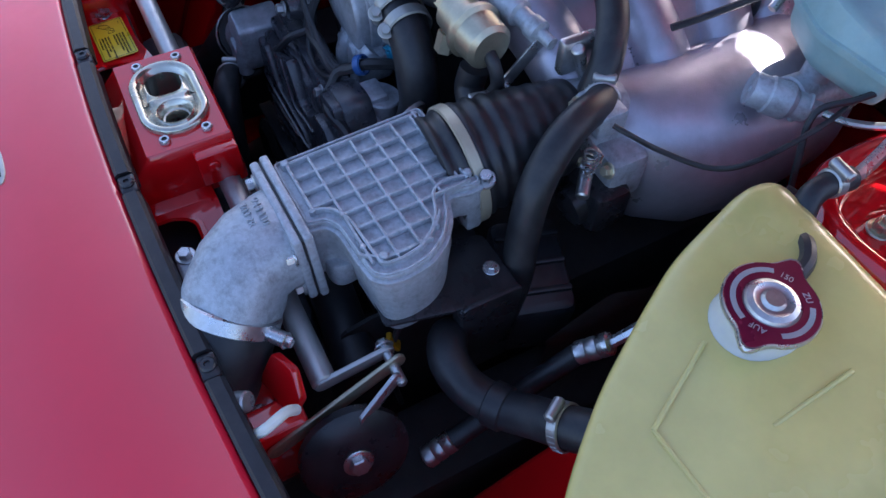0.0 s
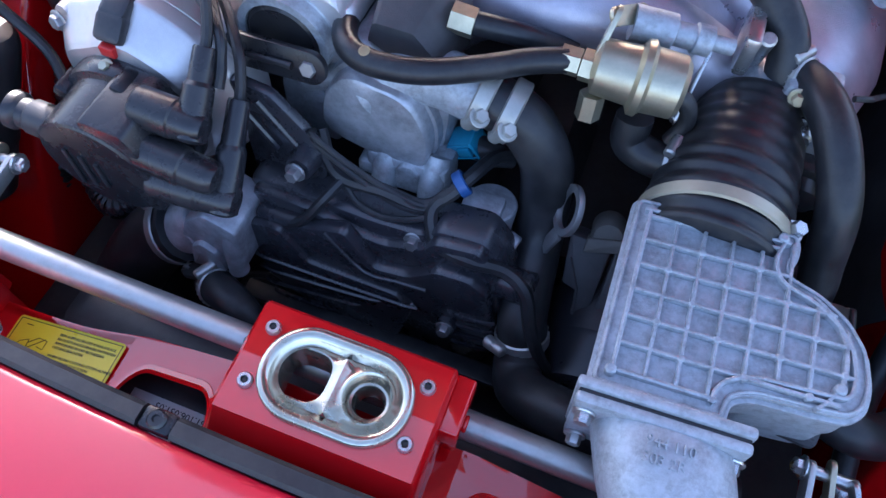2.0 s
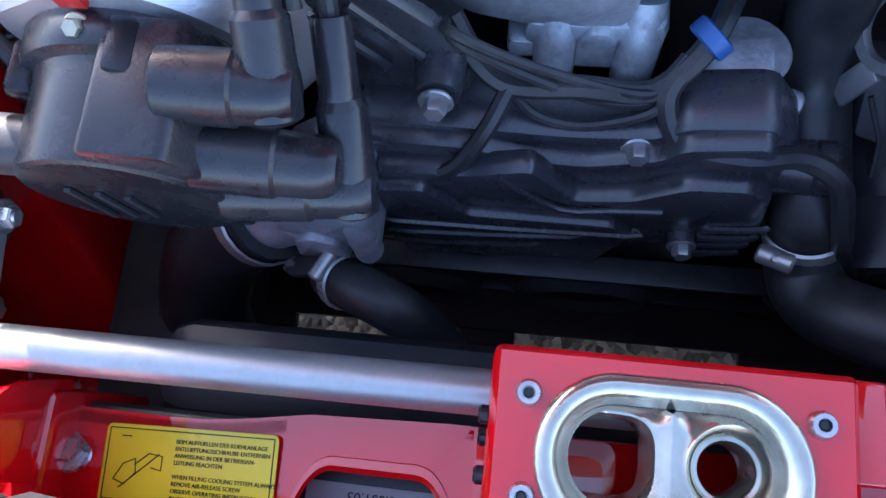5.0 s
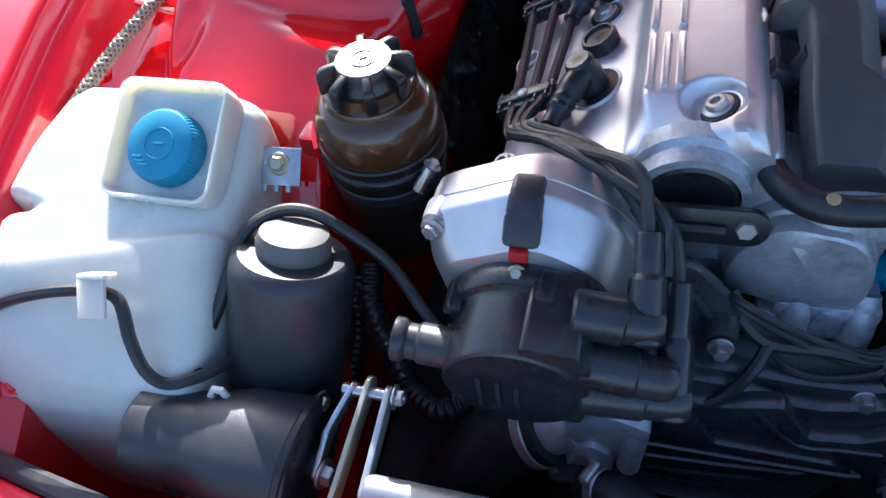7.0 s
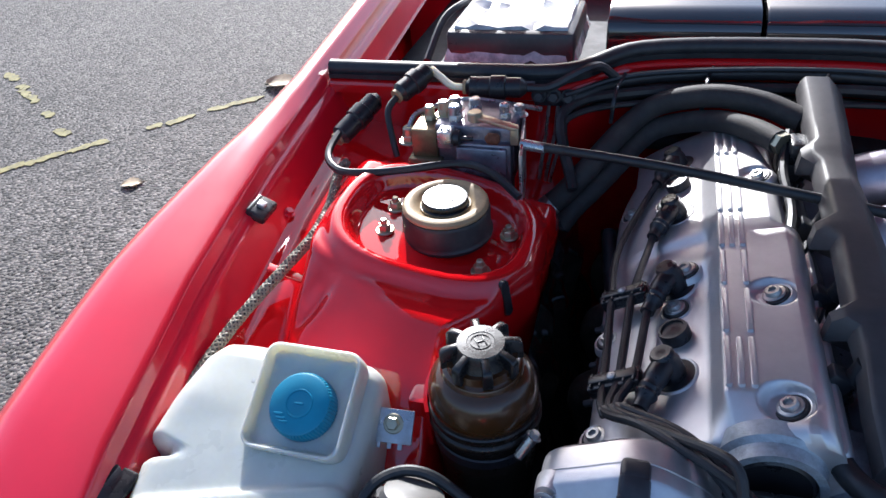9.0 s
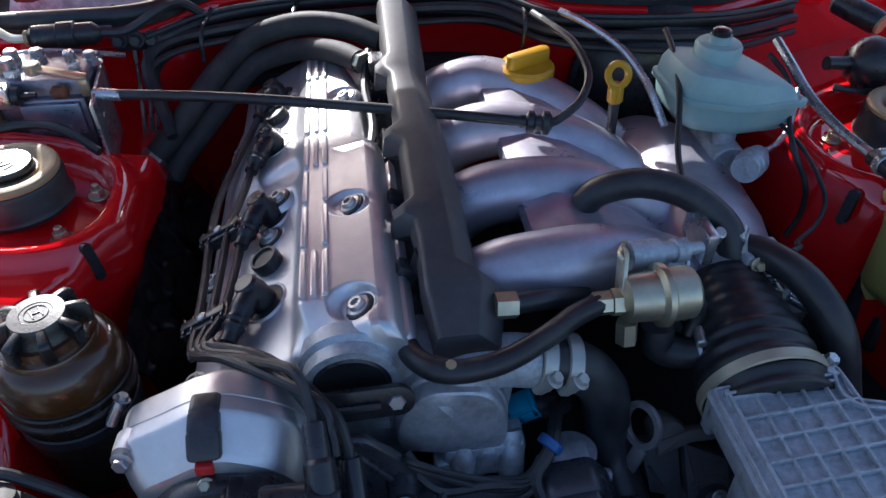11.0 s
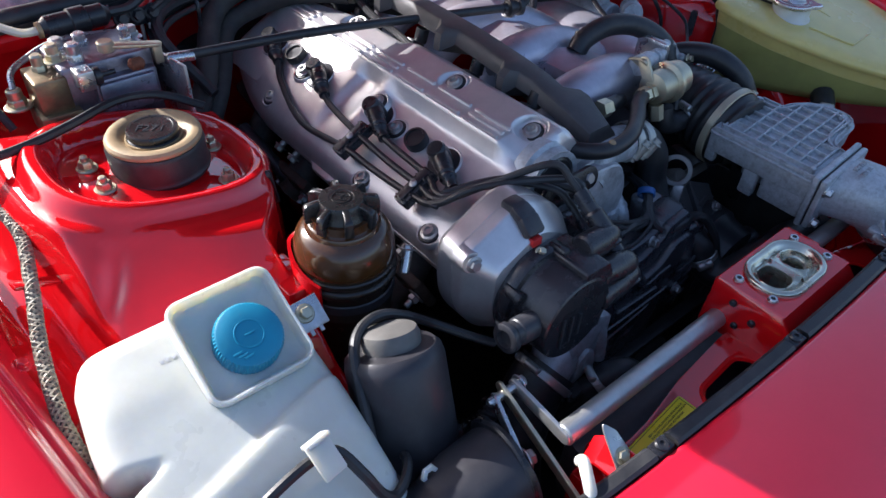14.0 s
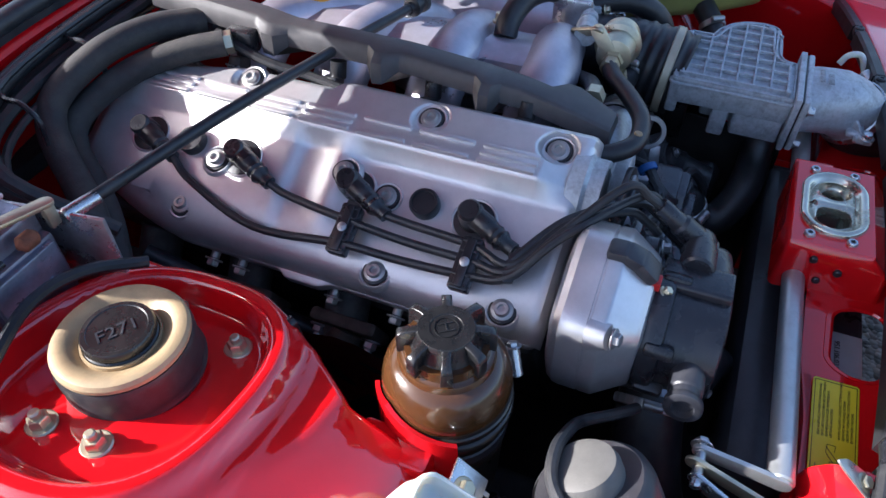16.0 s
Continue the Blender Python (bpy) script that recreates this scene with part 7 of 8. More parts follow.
hose("black rubber hose from the throttle down past the meter", [(0.216, 0.312, 0.762), (0.232, 0.300, 0.772), (0.246, 0.268, 0.778), (0.258, 0.240, 0.771), (0.272, 0.214, 0.747), (0.284, 0.200, 0.704), (0.294, 0.192, 0.665), (0.296, 0.18, 0.60)], 0.0150, clamps=(0.1,), group="breather hoses")
brk = thing("relay_bracket", (0.29, 0.16, 0.58), "satin black folded bracket below the air flow meter", "bracket")
s = Shape()
s.prism(round_poly([(0.255, 0.178), (0.238, 0.12), (0.250, 0.066), (0.300, 0.062), (0.314, 0.122), (0.320, 0.180)], 0.006), 0.684, 0.688, 0.001)
s.box((0.300, 0.150, 0.680), (0.036, 0.056, 0.010), 0.004)
part("top_plate", s, BLACK, brk)
s = Shape()
s.prism(round_poly([(0.124, 0.690), (0.182, 0.690), (0.176, 0.575), (0.128, 0.575)], 0.008), 0.314, 0.319, 0.0015, Matrix(((0, 0, 1, 0), (1, 0, 0, 0), (0, 1, 0, 0), (0, 0, 0, 1))))
part("side_plate", s, BLACK, brk)
s = Shape()
s.prism(round_poly([(0.292, 0.686), (0.317, 0.688), (0.319, 0.575), (0.300, 0.575), (0.302, 0.650)], 0.006), -0.128, -0.124, 0.0015, Matrix(((1, 0, 0, 0), (0, 0, -1, 0), (0, 1, 0, 0), (0, 0, 0, 1))))
s.box((0.270, 0.165, 0.63), (0.05, 0.028, 0.09), 0.004)
part("front_plate", s, BLACK, brk)
bolts(brk, [(0.291, 0.166, 0.689)], (0, 0, 1), 0.005, 0.006, STEEL)
duct = thing("intake_duct_box", (0.27, 0.235, 0.55), "dusty dark grey plastic duct box below the intake bellows", "duct box")
s = Shape()
s.box((0, 0, 0), (0.105, 0.070, 0.10), 0.010, pose(0.262, 0.232, 0.575, 0, 8, -18))
part("shell", s, GREYPL, duct)
s = Shape()
for q in (-0.03, 0.0, 0.03):
    s.box((0, 0, 0), (0.006, 0.064, 0.006), 0.002, pose(0.262, 0.232, 0.575, 0, 8, -18) @ Matrix.Translation((q, 0, 0.052)))
part("rib", s, GREYPL, duct)
hose("black coolant hose with a joint to the tank", [(0.300, 0.13, 0.60), (0.312, 0.115, 0.645), (0.335, 0.103, 0.652), (0.36, 0.108, 0.642), (0.387, 0.124, 0.640), (0.41, 0.138, 0.655), (0.437, 0.152, 0.676), (0.46, 0.17, 0.69)], 0.0175, clamps=(0.84,), group="coolant hoses")
s = Shape()
s.ring((0.385, 0.123, 0.640), (1, 0.6, 0.2), 0.0178, 0.018, 0.002, 26)
single("hose_joint", s, RUBBER, "moulded black joint on the coolant hose", "hose joint")
pl = hose("steel pipe with a crimped black hose beside the tank", [(0.415, 0.305, 0.715), (0.405, 0.288, 0.708), (0.396, 0.262, 0.692), (0.390, 0.238, 0.672), (0.386, 0.222, 0.66)], 0.0055, STEEL, group="pipes", name="pipe", category="pipe")
for p0, p1 in (((0.389, 0.228, 0.666), (0.376, 0.205, 0.645)), ((0.372, 0.09, 0.575), (0.372, 0.062, 0.56))):
    s = Shape()
    h = (Vector(p1) - Vector(p0)).length
    s.turned(p0, p1, [(0.0085, 0), (0.0105, 0.002), (0.0105, h * 0.3), (0.0095, h * 0.35), (0.0105, h * 0.42), (0.0105, h * 0.6), (0.0095, h * 0.66), (0.0105, h * 0.72), (0.0105, h - 0.002), (0.009, h)], 20)
    part("crimp", s, STEEL, pl)
s = Shape()
s.tube([(0.377, 0.207, 0.646), (0.372, 0.17, 0.615), (0.371, 0.13, 0.59), (0.372, 0.085, 0.572)], 0.010, 12)
part("hose", s, RUBBER, pl)
hose("thin black cable looping past the throttle to the bulkhead", [(0.262, 0.292, 0.776), (0.275, 0.300, 0.773), (0.291, 0.325, 0.757), (0.325, 0.350, 0.757), (0.343, 0.375, 0.771), (0.347, 0.43, 0.787), (0.340, 0.49, 0.796), (0.335, 0.60, 0.80)], 0.0024, group="wiring", name="wiring", category="wiring")
hose("black hose leaving the pressure cap's neck", [(0.452, 0.292, 0.800), (0.445, 0.312, 0.802), (0.432, 0.325, 0.800), (0.418, 0.335, 0.785)], 0.0058, group="coolant hoses")

for k, pts in enumerate(([(-0.40, 0.21, 0.62), (-0.392, 0.175, 0.60), (-0.36, 0.135, 0.575), (-0.345, 0.12, 0.565), (-0.315, 0.105, 0.57), (-0.29, 0.115, 0.58)], [(-0.41, 0.20, 0.62), (-0.41, 0.165, 0.57), (-0.42, 0.13, 0.52), (-0.42, 0.10, 0.46)])):
    s = Shape()
    s.tube(pts, 0.0115, 14, 30, wave=lambda d: 1 + 0.10 * math.sin(d * 2 * math.pi / 0.0075))
    single("corrugated_conduit", s, BLACK, "black corrugated wiring conduit by the inner wing", "conduit", "conduits", sharp=60)
STEER = ((-0.30, 0.64, 0.675), (-0.25, 0.36, 0.535))
# ---- ignition leads ----
for y in (0.285, 0.405):
    ob = thing("lead_clip", E(-0.06, y, 0), "black slotted plastic clip holding the ignition leads", "cable clip", "lead clips")
    s = Shape()
    s.prism(rounded(0.049, 0.019, 0.002, 2, -0.058, y), 0.004, 0.0165, 0.0012, EM)
    s.box((-0.058, y, 0.0175), (0.045, 0.009, 0.004), 0.001, EM)
    part("block", s, BLACK, ob)
    for u in (-0.078, -0.069, -0.047, -0.038):
        b = Shape()
        b.box((u, y, 0.0170), (0.0022, 0.017, 0.0036), 0.0005, EM)
        part("slot_rib", b, BLACK, ob)
    b = Shape()
    b.lathe([(0.0045, 0.018), (0.0045, 0.0205), (0.003, 0.0215), (0.0, 0.0215)], 16, EM @ Matrix.Translation((-0.058, y, 0)))
    for a in (0, 90):
        b.box((0, 0, 0.0215), (0.006, 0.0011, 0.0006), 0.0002, EM @ Matrix.Translation((-0.058, y, 0)) @ pose(0, 0, 0, 0, 0, a + 20))
    part("screw", b, WASHER, ob)
LEADS = [
    (0.296, [(-0.034, 0.243, 0.012)]),
    (0.419, [(-0.036, 0.345, 0.010), (-0.040, 0.285, 0.013)]),
    (0.545, [(-0.040, 0.475, 0.008), (-0.049, 0.405, 0.013), (-0.053, 0.345, 0.011), (-0.054, 0.285, 0.013)]),
    (0.660, [(-0.052, 0.585, 0.004), (-0.078, 0.50, 0.004), (-0.072, 0.405, 0.013), (-0.071, 0.345, 0.011), (-0.068, 0.285, 0.013)]),
]
for i, (y, mid) in enumerate(LEADS):
    ob = thing("ignition_lead", E(-0.012, y, 0), "black ignition lead with a moulded plug boot", "ignition lead", "ignition leads")
    tip = E(-0.034, y - 0.047, 0.010)
    s = Shape()
    s.lathe([(0.0125, -0.004), (0.0125, 0.012), (0.0105, 0.017), (0.011, 0.021), (0.009, 0.024), (0.0, 0.024)], 22, EM @ Matrix.Translation((-0.012, y, 0)))
    part("plug_cap", s, BLACK, ob)
    s = Shape()
    s.tube([E(-0.012, y, 0.012), E(-0.020, y - 0.018, 0.0125), E(-0.028, y - 0.033, 0.011), tip], 0.0105, 16, 5, wave=lambda d: 1.0 if d < 0.022 else (0.9 + 0.06 * math.sin(d * 900) if d < 0.04 else 0.66))
    part("boot", s, BLACK, ob, "ribbed rubber boot")
    k = i - 1.5
    run = [tip] + [E(*p) for p in mid]
    ends = [b[1:] for b in BOOTS] + [((-0.165, 0.090, 0.72), (-0.168, 0.140, 0.765))]
    b1, b2 = (Vector(p) for p in ends[(2, 3, 0, 1)[i]])
    d = (b2 - b1).normalized()
    run += [E(-0.052 + 0.006 * -k, 0.245, 0.018), Vector((-0.222 + 0.010 * -k, 0.212, 0.789 + 0.001 * k)), b2 + d * 0.030 + Vector((-0.010, 0.006, 0.003)), b2 + d * 0.012 + Vector((-0.001, 0, 0)), b2 - d * 0.004]
    s = Shape()
    s.tube(run, 0.0040, 10, 6)
    part("cable", s, RUBBER, ob)
    s = Shape()
    p = E(-0.052 + 0.006 * -k, 0.245, 0.018)
    s.box((0, 0, 0), (0.010, 0.010, 0.006), 0.002, pose(*p, 0, -28, 20))
    part("sleeve", s, BLACK, ob)

# ---- bulkhead side ----
h = hose("thick black foam-sleeved hose over the tail of the engine", [(-0.088, 0.672, 0.834), (-0.13, 0.700, 0.841), (-0.18, 0.718, 0.841), (-0.225, 0.730, 0.830), (-0.258, 0.735, 0.815), (-0.280, 0.724, 0.801), (-0.300, 0.698, 0.789), (-0.320, 0.665, 0.775), (-0.340, 0.636, 0.759), (-0.359, 0.620, 0.741), (-0.372, 0.612, 0.730)], 0.0148, FOAM, group="heater hoses")
for d0, d1, r in ((0.0, 0.012, 0.0155), (0.012, 0.024, 0.0125)):
    s = Shape()
    q = Vector((-0.372, 0.612, 0.730))
    a = Vector((-0.70, -0.40, -0.59))
    s.lathe([(r, 0), (r, d1 - d0)], 6, axis_frame(q + a * d0, q + a * d1))
    part("union_nut", s, STEEL, h)
h = hose("black foam-sleeved hose with a hex union at the fuel rail", [(-0.118, 0.622, 0.831), (-0.142, 0.655, 0.828), (-0.180, 0.695, 0.818), (-0.222, 0.722, 0.800), (-0.254, 0.726, 0.786), (-0.276, 0.709, 0.772), (-0.296, 0.676, 0.758), (-0.322, 0.641, 0.739), (-0.345, 0.619, 0.720), (-0.36, 0.606, 0.70)], 0.0138, FOAM, group="heater hoses")
s = Shape()
s.lathe([(0.0125, 0), (0.0125, 0.018)], 6, axis_frame((-0.124, 0.630, 0.831), (-0.110, 0.611, 0.832)))
part("union_nut", s, GOLD, h)
for dy, dz, r, lab_ in ((-0.034, -0.024, 0.0088, "black taped wiring harness along the bulkhead"), (-0.050, -0.036, 0.0072, "black wiring harness under the bulkhead lip"), (-0.026, -0.046, 0.0068, "thin black harness tied to the bulkhead"), (-0.044, -0.014, 0.0036, "thin black wire lying on the harness"), (-0.060, -0.050, 0.0042, "thin black wire sagging below the harness"), (-0.022, -0.060, 0.0040, "thin black vacuum line on the bulkhead")):
    pts = [(x, y + dy + 0.004 * math.sin(9 * x), z + dz + 0.003 * math.sin(14 * x + dy * 90)) for x, y, z in SEAL[2:9]]
    hose(lab_, [(-0.345, 0.60, 0.76)] + pts if dz < -0.03 else pts, r, group="wiring", name="wiring", category="wiring")
for x, y, z in ((-0.31, 0.755, 0.848), (-0.2, 0.78, 0.85), (-0.06, 0.785, 0.85), (0.09, 0.74, 0.85)):
    s = Shape()
    s.tube([(x, y - 0.060, z - 0.040), (x + 0.002, y - 0.060, z - 0.014), (x + 0.004, y - 0.042, z - 0.001), (x + 0.006, y - 0.020, z - 0.002), (x + 0.012, y - 0.006, z + 0.006)], 0.0028, 8)
    single("cable_tie", s, BLACK, "black plastic tie over the wiring harness", "cable tie", "cable ties")

cap = thing("oil_filler_cap", (0.087, 0.639, 0.775), "yellow plastic oil filler cap with a grip bar", "filler cap")
s = Shape()
s.turned((0.087, 0.639, 0.765), (0.087, 0.635, 0.9), [(0.025, 0), (0.026, 0.02), (0.034, 0.022), (0.0345, 0.040), (0.031, 0.044), (0.0, 0.044)], 40)
part("disc", s, YELLOWC, cap)
s = Shape()
s.prism(rounded(0.062, 0.016, 0.007, 4, 0, 0), 0.0, 0.020, 0.004, pose(0.087, 0.636, 0.806, 0, 0, 25))
part("grip", s, YELLOWC, cap)
dip = thing("dipstick", (0.164, 0.534, 0.72), "yellow ring-topped dipstick in a grey tube", "dipstick")
s = Shape()
m = axis_frame((0.164, 0.532, 0.840), (0.05, 0.30, 0.86))
s.tube([m @ Vector((0.011 * math.cos(a), 0.013 * math.sin(a), 0)) for a in [2 * math.pi * k / 20 for k in range(21)]], 0.0042, 10, 0)
s.cyl((0.164, 0.533, 0.828), (0.166, 0.535, 0.806), 0.009, 16)
part("ring_handle", s, YELLOWC, dip)
s = Shape()
s.cyl((0.166, 0.535, 0.81), (0.172, 0.54, 0.70), 0.006, 14)
part("guide_tube", s, GREYPL, dip)

rod = thing("throttle_cable", (-0.40, 0.57, 0.83), "black sheathed control cable crossing above the engine", "control cable")
P0, P1 = Vector((-0.401, 0.570, 0.836)), Vector((0.055, 0.478, 0.820))
s = Shape()
s.tube([P0, P0.lerp(P1, 0.35) + Vector((0, 0, 0.006)), P0.lerp(P1, 0.7) + Vector((0, 0, 0.004)), P1], 0.0058, 12, 8)
part("sheath", s, RUBBER, rod)
s = Shape()
d = (P1 - P0).normalized()
s.cyl(P0 - d * 0.004, P0 + d * 0.028, 0.0066, 16)
part("ferrule", s, STEEL, rod)
s = Shape()
s.turned(P1 - d * 0.012, P1 + d * 0.03, [(0.007, 0), (0.007, 0.006), (0.012, 0.008), (0.012, 0.014), (0.008, 0.016), (0.009, 0.022), (0.0125, 0.024), (0.0125, 0.030), (0.006, 0.034)], 20)
part("grommet", s, RUBBER, rod)
s = Shape()
s.tube([P1 + d * 0.02, (0.085, 0.475, 0.824), (0.108, 0.485, 0.838), (0.125, 0.52, 0.850), (0.122, 0.57, 0.862), (0.11, 0.62, 0.862), (0.10, 0.68, 0.855)], 0.0045, 10)
part("tail", s, RUBBER, rod)
bolts(rod, [(0.066, 0.49, 0.802)], (0, 0, 1), 0.007, 0.008, STEEL)

# hydraulic unit behind the right strut tower
hyd = thing("brake_pressure_unit", (-0.49, 0.61, 0.74), "grey metal hydraulic unit with plated valve blocks and connectors", "hydraulic unit")
UNIT = material("unit_metal", (0.24, 0.23, 0.28), 0.36, 0.7, 0.25, 50, 0.25, 300, 0, (0.09, 0.08, 0.09), 0.6, 40)
s = Shape()
s.box((-0.465, 0.622, 0.815), (0.100, 0.075, 0.066), 0.004)
s.box((-0.452, 0.585, 0.795), (0.070, 0.022, 0.070), 0.003)
s.box((-0.465, 0.625, 0.78), (0.09, 0.06, 0.04), 0.006)
part("body", s, UNIT, hyd)
s = Shape()
s.box((-0.453, 0.572, 0.808), (0.062, 0.008, 0.038), 0.002)
for q, w in ((-0.466, 0.006), (-0.459, 0.004), (-0.446, 0.005), (-0.439, 0.004)):
    s.box((q, 0.5676, 0.798), (w, 0.001, 0.008), 0.0003)
part("cover_plate", s, material("unit_plate", (0.26, 0.28, 0.36), 0.34, 0.7, 0.2, 60, 0.15, 400, 0, (0.12, 0.12, 0.14), 0.5, 40), hyd)
s = Shape()
s.box((-0.528, 0.605, 0.822), (0.034, 0.05, 0.040), 0.003)
s.box((-0.528, 0.600, 0.790), (0.044, 0.055, 0.030), 0.003)
part("valve_block", s, material("unit_bronze", (0.22, 0.17, 0.10), 0.4, 0.7, 0.25, 50, 0.2, 300, 0, (0.06, 0.05, 0.04), 0.5, 30), hyd)
s = Shape()
s.box((-0.496, 0.572, 0.839), (0.018, 0.022, 0.022), 0.002)
for q in (-0.500, -0.492):
    s.cyl((q, 0.568, 0.850), (q, 0.568, 0.853), 0.002, 8)
part("solenoid", s, STEEL, hyd)
s = Shape()
s.turned((-0.487, 0.572, 0.838), (-0.40, 0.572, 0.838), [(0.009, 0), (0.0105, 0.002), (0.0095, 0.008), (0.003, 0.009), (0.003, 0.024)], 18)
part("plunger", s, BLACK, hyd)
s = Shape()
s.turned((-0.448, 0.572, 0.840), (-0.40, 0.572, 0.838), [(0.002, 0), (0.007, 0.004), (0.007, 0.015), (0.004, 0.018)], 14)
part("clevis", s, material("rust", (0.18, 0.06, 0.03), 0.7, 0.2, 0.3, 200, 0.3, 600), hyd)
s = Shape()
bar(s, (-0.462, 0.585, 0.862), (-0.412, 0.572, 0.856), 0.012, 0.004, (0, 0, 1))
s.cyl((-0.462, 0.585, 0.856), (-0.462, 0.585, 0.868), 0.009, 16)
s.box((-0.412, 0.573, 0.845), (0.010, 0.006, 0.024), 0.0015)
part("lever", s, GOLD, hyd, "plated lever with a pivot")
s = Shape()
s.box((0, 0, 0), (0.004, 0.10, 0.085), 0.001, pose(-0.405, 0.585, 0.797, 0, 0, 8))
for y in (0.55, 0.60):
    s.cyl((-0.4035, y + 0.02, 0.81), (-0.4, y + 0.02, 0.81), 0.004, 10)
part("bracket", s, STEEL, hyd)
for x, y, z, r, h in ((-0.510, 0.615, 0.848, 0.0085, 0.018), (-0.492, 0.600, 0.846, 0.009, 0.022), (-0.528, 0.612, 0.838, 0.0078, 0.022), (-0.500, 0.632, 0.848, 0.009, 0.016), (-0.475, 0.636, 0.848, 0.009, 0.014), (-0.432, 0.612, 0.846, 0.0075, 0.022), (-0.560, 0.615, 0.808, 0.010, 0.020), (-0.418, 0.632, 0.846, 0.0075, 0.012)):
    b = Shape()
    b.hexa((x, y, z - 0.002), (0.1 if x > -0.44 else 0, 0, 1), r, h * 0.55)
    b.turned((x, y, z), (x, y, 2), [(r * 0.8, h * 0.4), (r * 0.82, h * 0.9), (r * 0.6, h), (0, h)], 14)
    part("pipe_union", b, GOLD if x < -0.5 else STEEL, hyd)
s = Shape()
s.tube([(-0.560, 0.615, 0.826), (-0.553, 0.632, 0.838), (-0.530, 0.650, 0.842), (-0.505, 0.660, 0.846), (-0.475, 0.665, 0.846), (-0.43, 0.672, 0.838), (-0.40, 0.69, 0.825)], 0.0035, 8)
part("fluid_pipe", s, STEEL, hyd)
s = Shape()
s.box((0, 0, 0), (0.085, 0.002, 0.030), 0.0006, pose(-0.455, 0.7165, 0.838, 8, 0, 0))
part("backing_plate", s, BOLT, hyd)
for p0, p1 in (((-0.655, 0.60, 0.812), (-0.622, 0.672, 0.84)), ((-0.585, 0.655, 0.852), (-0.555, 0.705, 0.868)), ((-0.50, 0.69, 0.852), (-0.42, 0.695, 0.852))):
    ob = thing("cable_connector", p0, "black round cable connector by the hydraulic unit", "connector", "cable connectors")
    h = (Vector(p1) - Vector(p0)).length
    s = Shape()
    s.turned(p0, p1, [(0.009, 0), (0.014, 0.006), (0.014, h * 0.4), (0.016, h * 0.42), (0.016, h * 0.65), (0.0135, h * 0.67), (0.0135, h * 0.9), (0.007, h)], 22)
    part("shell", s, BLACK, ob)
    s = Shape()
    s.turned(p0, Vector(p0) - (Vector(p1) - Vector(p0)), [(0.0095, 0), (0.0095, 0.004), (0.0, 0.005)], 16)
    part("end_ring", s, TAN, ob)
hose("black cable looping round in front of the hydraulic unit", [(-0.637, 0.641, 0.830), (-0.651, 0.605, 0.822), (-0.648, 0.551, 0.815), (-0.617, 0.514, 0.815), (-0.574, 0.516, 0.815), (-0.534, 0.525, 0.817), (-0.477, 0.545, 0.818), (-0.434, 0.535, 0.816), (-0.395, 0.51, 0.80)], 0.0048, group="wiring", name="wiring", category="wiring")
hose("black injector wiring beside the fuel rail cover", [(-0.107, 0.64, 0.835), (-0.115, 0.58, 0.818), (-0.110, 0.52, 0.806), (-0.116, 0.46, 0.800), (-0.110, 0.41, 0.797), (-0.116, 0.35, 0.790), (-0.107, 0.29, 0.785)], 0.0052, group="wiring", name="wiring", category="wiring")
hose("black wire hanging from the connector", [(-0.585, 0.655, 0.852), (-0.592, 0.63, 0.84), (-0.582, 0.61, 0.81), (-0.575, 0.60, 0.79)], 0.0045, group="wiring", name="wiring", category="wiring")
hose("white wire between the cable connectors", [(-0.553, 0.708, 0.868), (-0.54, 0.70, 0.862), (-0.52, 0.69, 0.853), (-0.50, 0.69, 0.852)], 0.005, WHITE, group="wiring", name="wiring", category="wiring")
hose("black cable from the connector to the harness", [(-0.42, 0.695, 0.852), (-0.39, 0.70, 0.852), (-0.35, 0.715, 0.87), (-0.33, 0.735, 0.868), (-0.31, 0.745, 0.85)], 0.006, group="wiring", name="wiring", category="wiring")
for k, x in enumerate((-0.392, -0.38, -0.37)):
    hose("thin steel brake pipe on the bulkhead", [(x, 0.71, 0.83), (x - 0.004, 0.70, 0.78), (x - 0.01 - 0.004 * k, 0.68, 0.70), (x, 0.66, 0.6)], 0.0026, STEEL, group="pipes", name="pipe", category="pipe")
s = Shape()
s.box((-0.385, 0.712, 0.832), (0.055, 0.012, 0.02), 0.002)
for x in (-0.405, -0.385, -0.366):
    s.hexa((x, 0.704, 0.838), (0, -1, 0.2), 0.007, 0.012)
single("pipe_junction", s, GREYPL, "dull grey brake pipe junction on the bulkhead", "pipe junction")

# braided cable along the inner wing: a dark core under crossing strands
BRAID = [(-0.642, 0.585, 0.785), (-0.640, 0.55, 0.785), (-0.628, 0.495, 0.778), (-0.622, 0.43, 0.776), (-0.634, 0.365, 0.769), (-0.652, 0.29, 0.757), (-0.661, 0.215, 0.742), (-0.655, 0.14, 0.72)]
bc = hose("grey braided flexible cable along the inner wing", BRAID, 0.0052, GREYPL, group="cables", name="braided_cable", category="cable")
line = spline(BRAID, 60)
s = Shape()
for hand in (-1, 1):
    for q in range(5):
        pts, dist_ = [], 0.0
        x = Vector((1, 0, 0))
        for i, p in enumerate(line):
            t = (line[min(i + 1, len(line) - 1)] - line[max(i - 1, 0)]).normalized()
            dist_ += (p - line[i - 1]).length if i else 0.0
            x = (x - t * x.dot(t)).normalized()
            a = hand * dist_ * 2 * math.pi / 0.030 + q * 2 * math.pi / 5
            pts.append(p + 0.0050 * (x * math.cos(a) + t.cross(x) * math.sin(a)))
        s.tube(pts, 0.00145, 4, 0)
tagged(part("braid", s, material("braid", (0.27, 0.24, 0.18), 0.6, 0.1, 0.3, 300, 0.3, 900), bc), "crossing grey metal strands", kind="stuff")
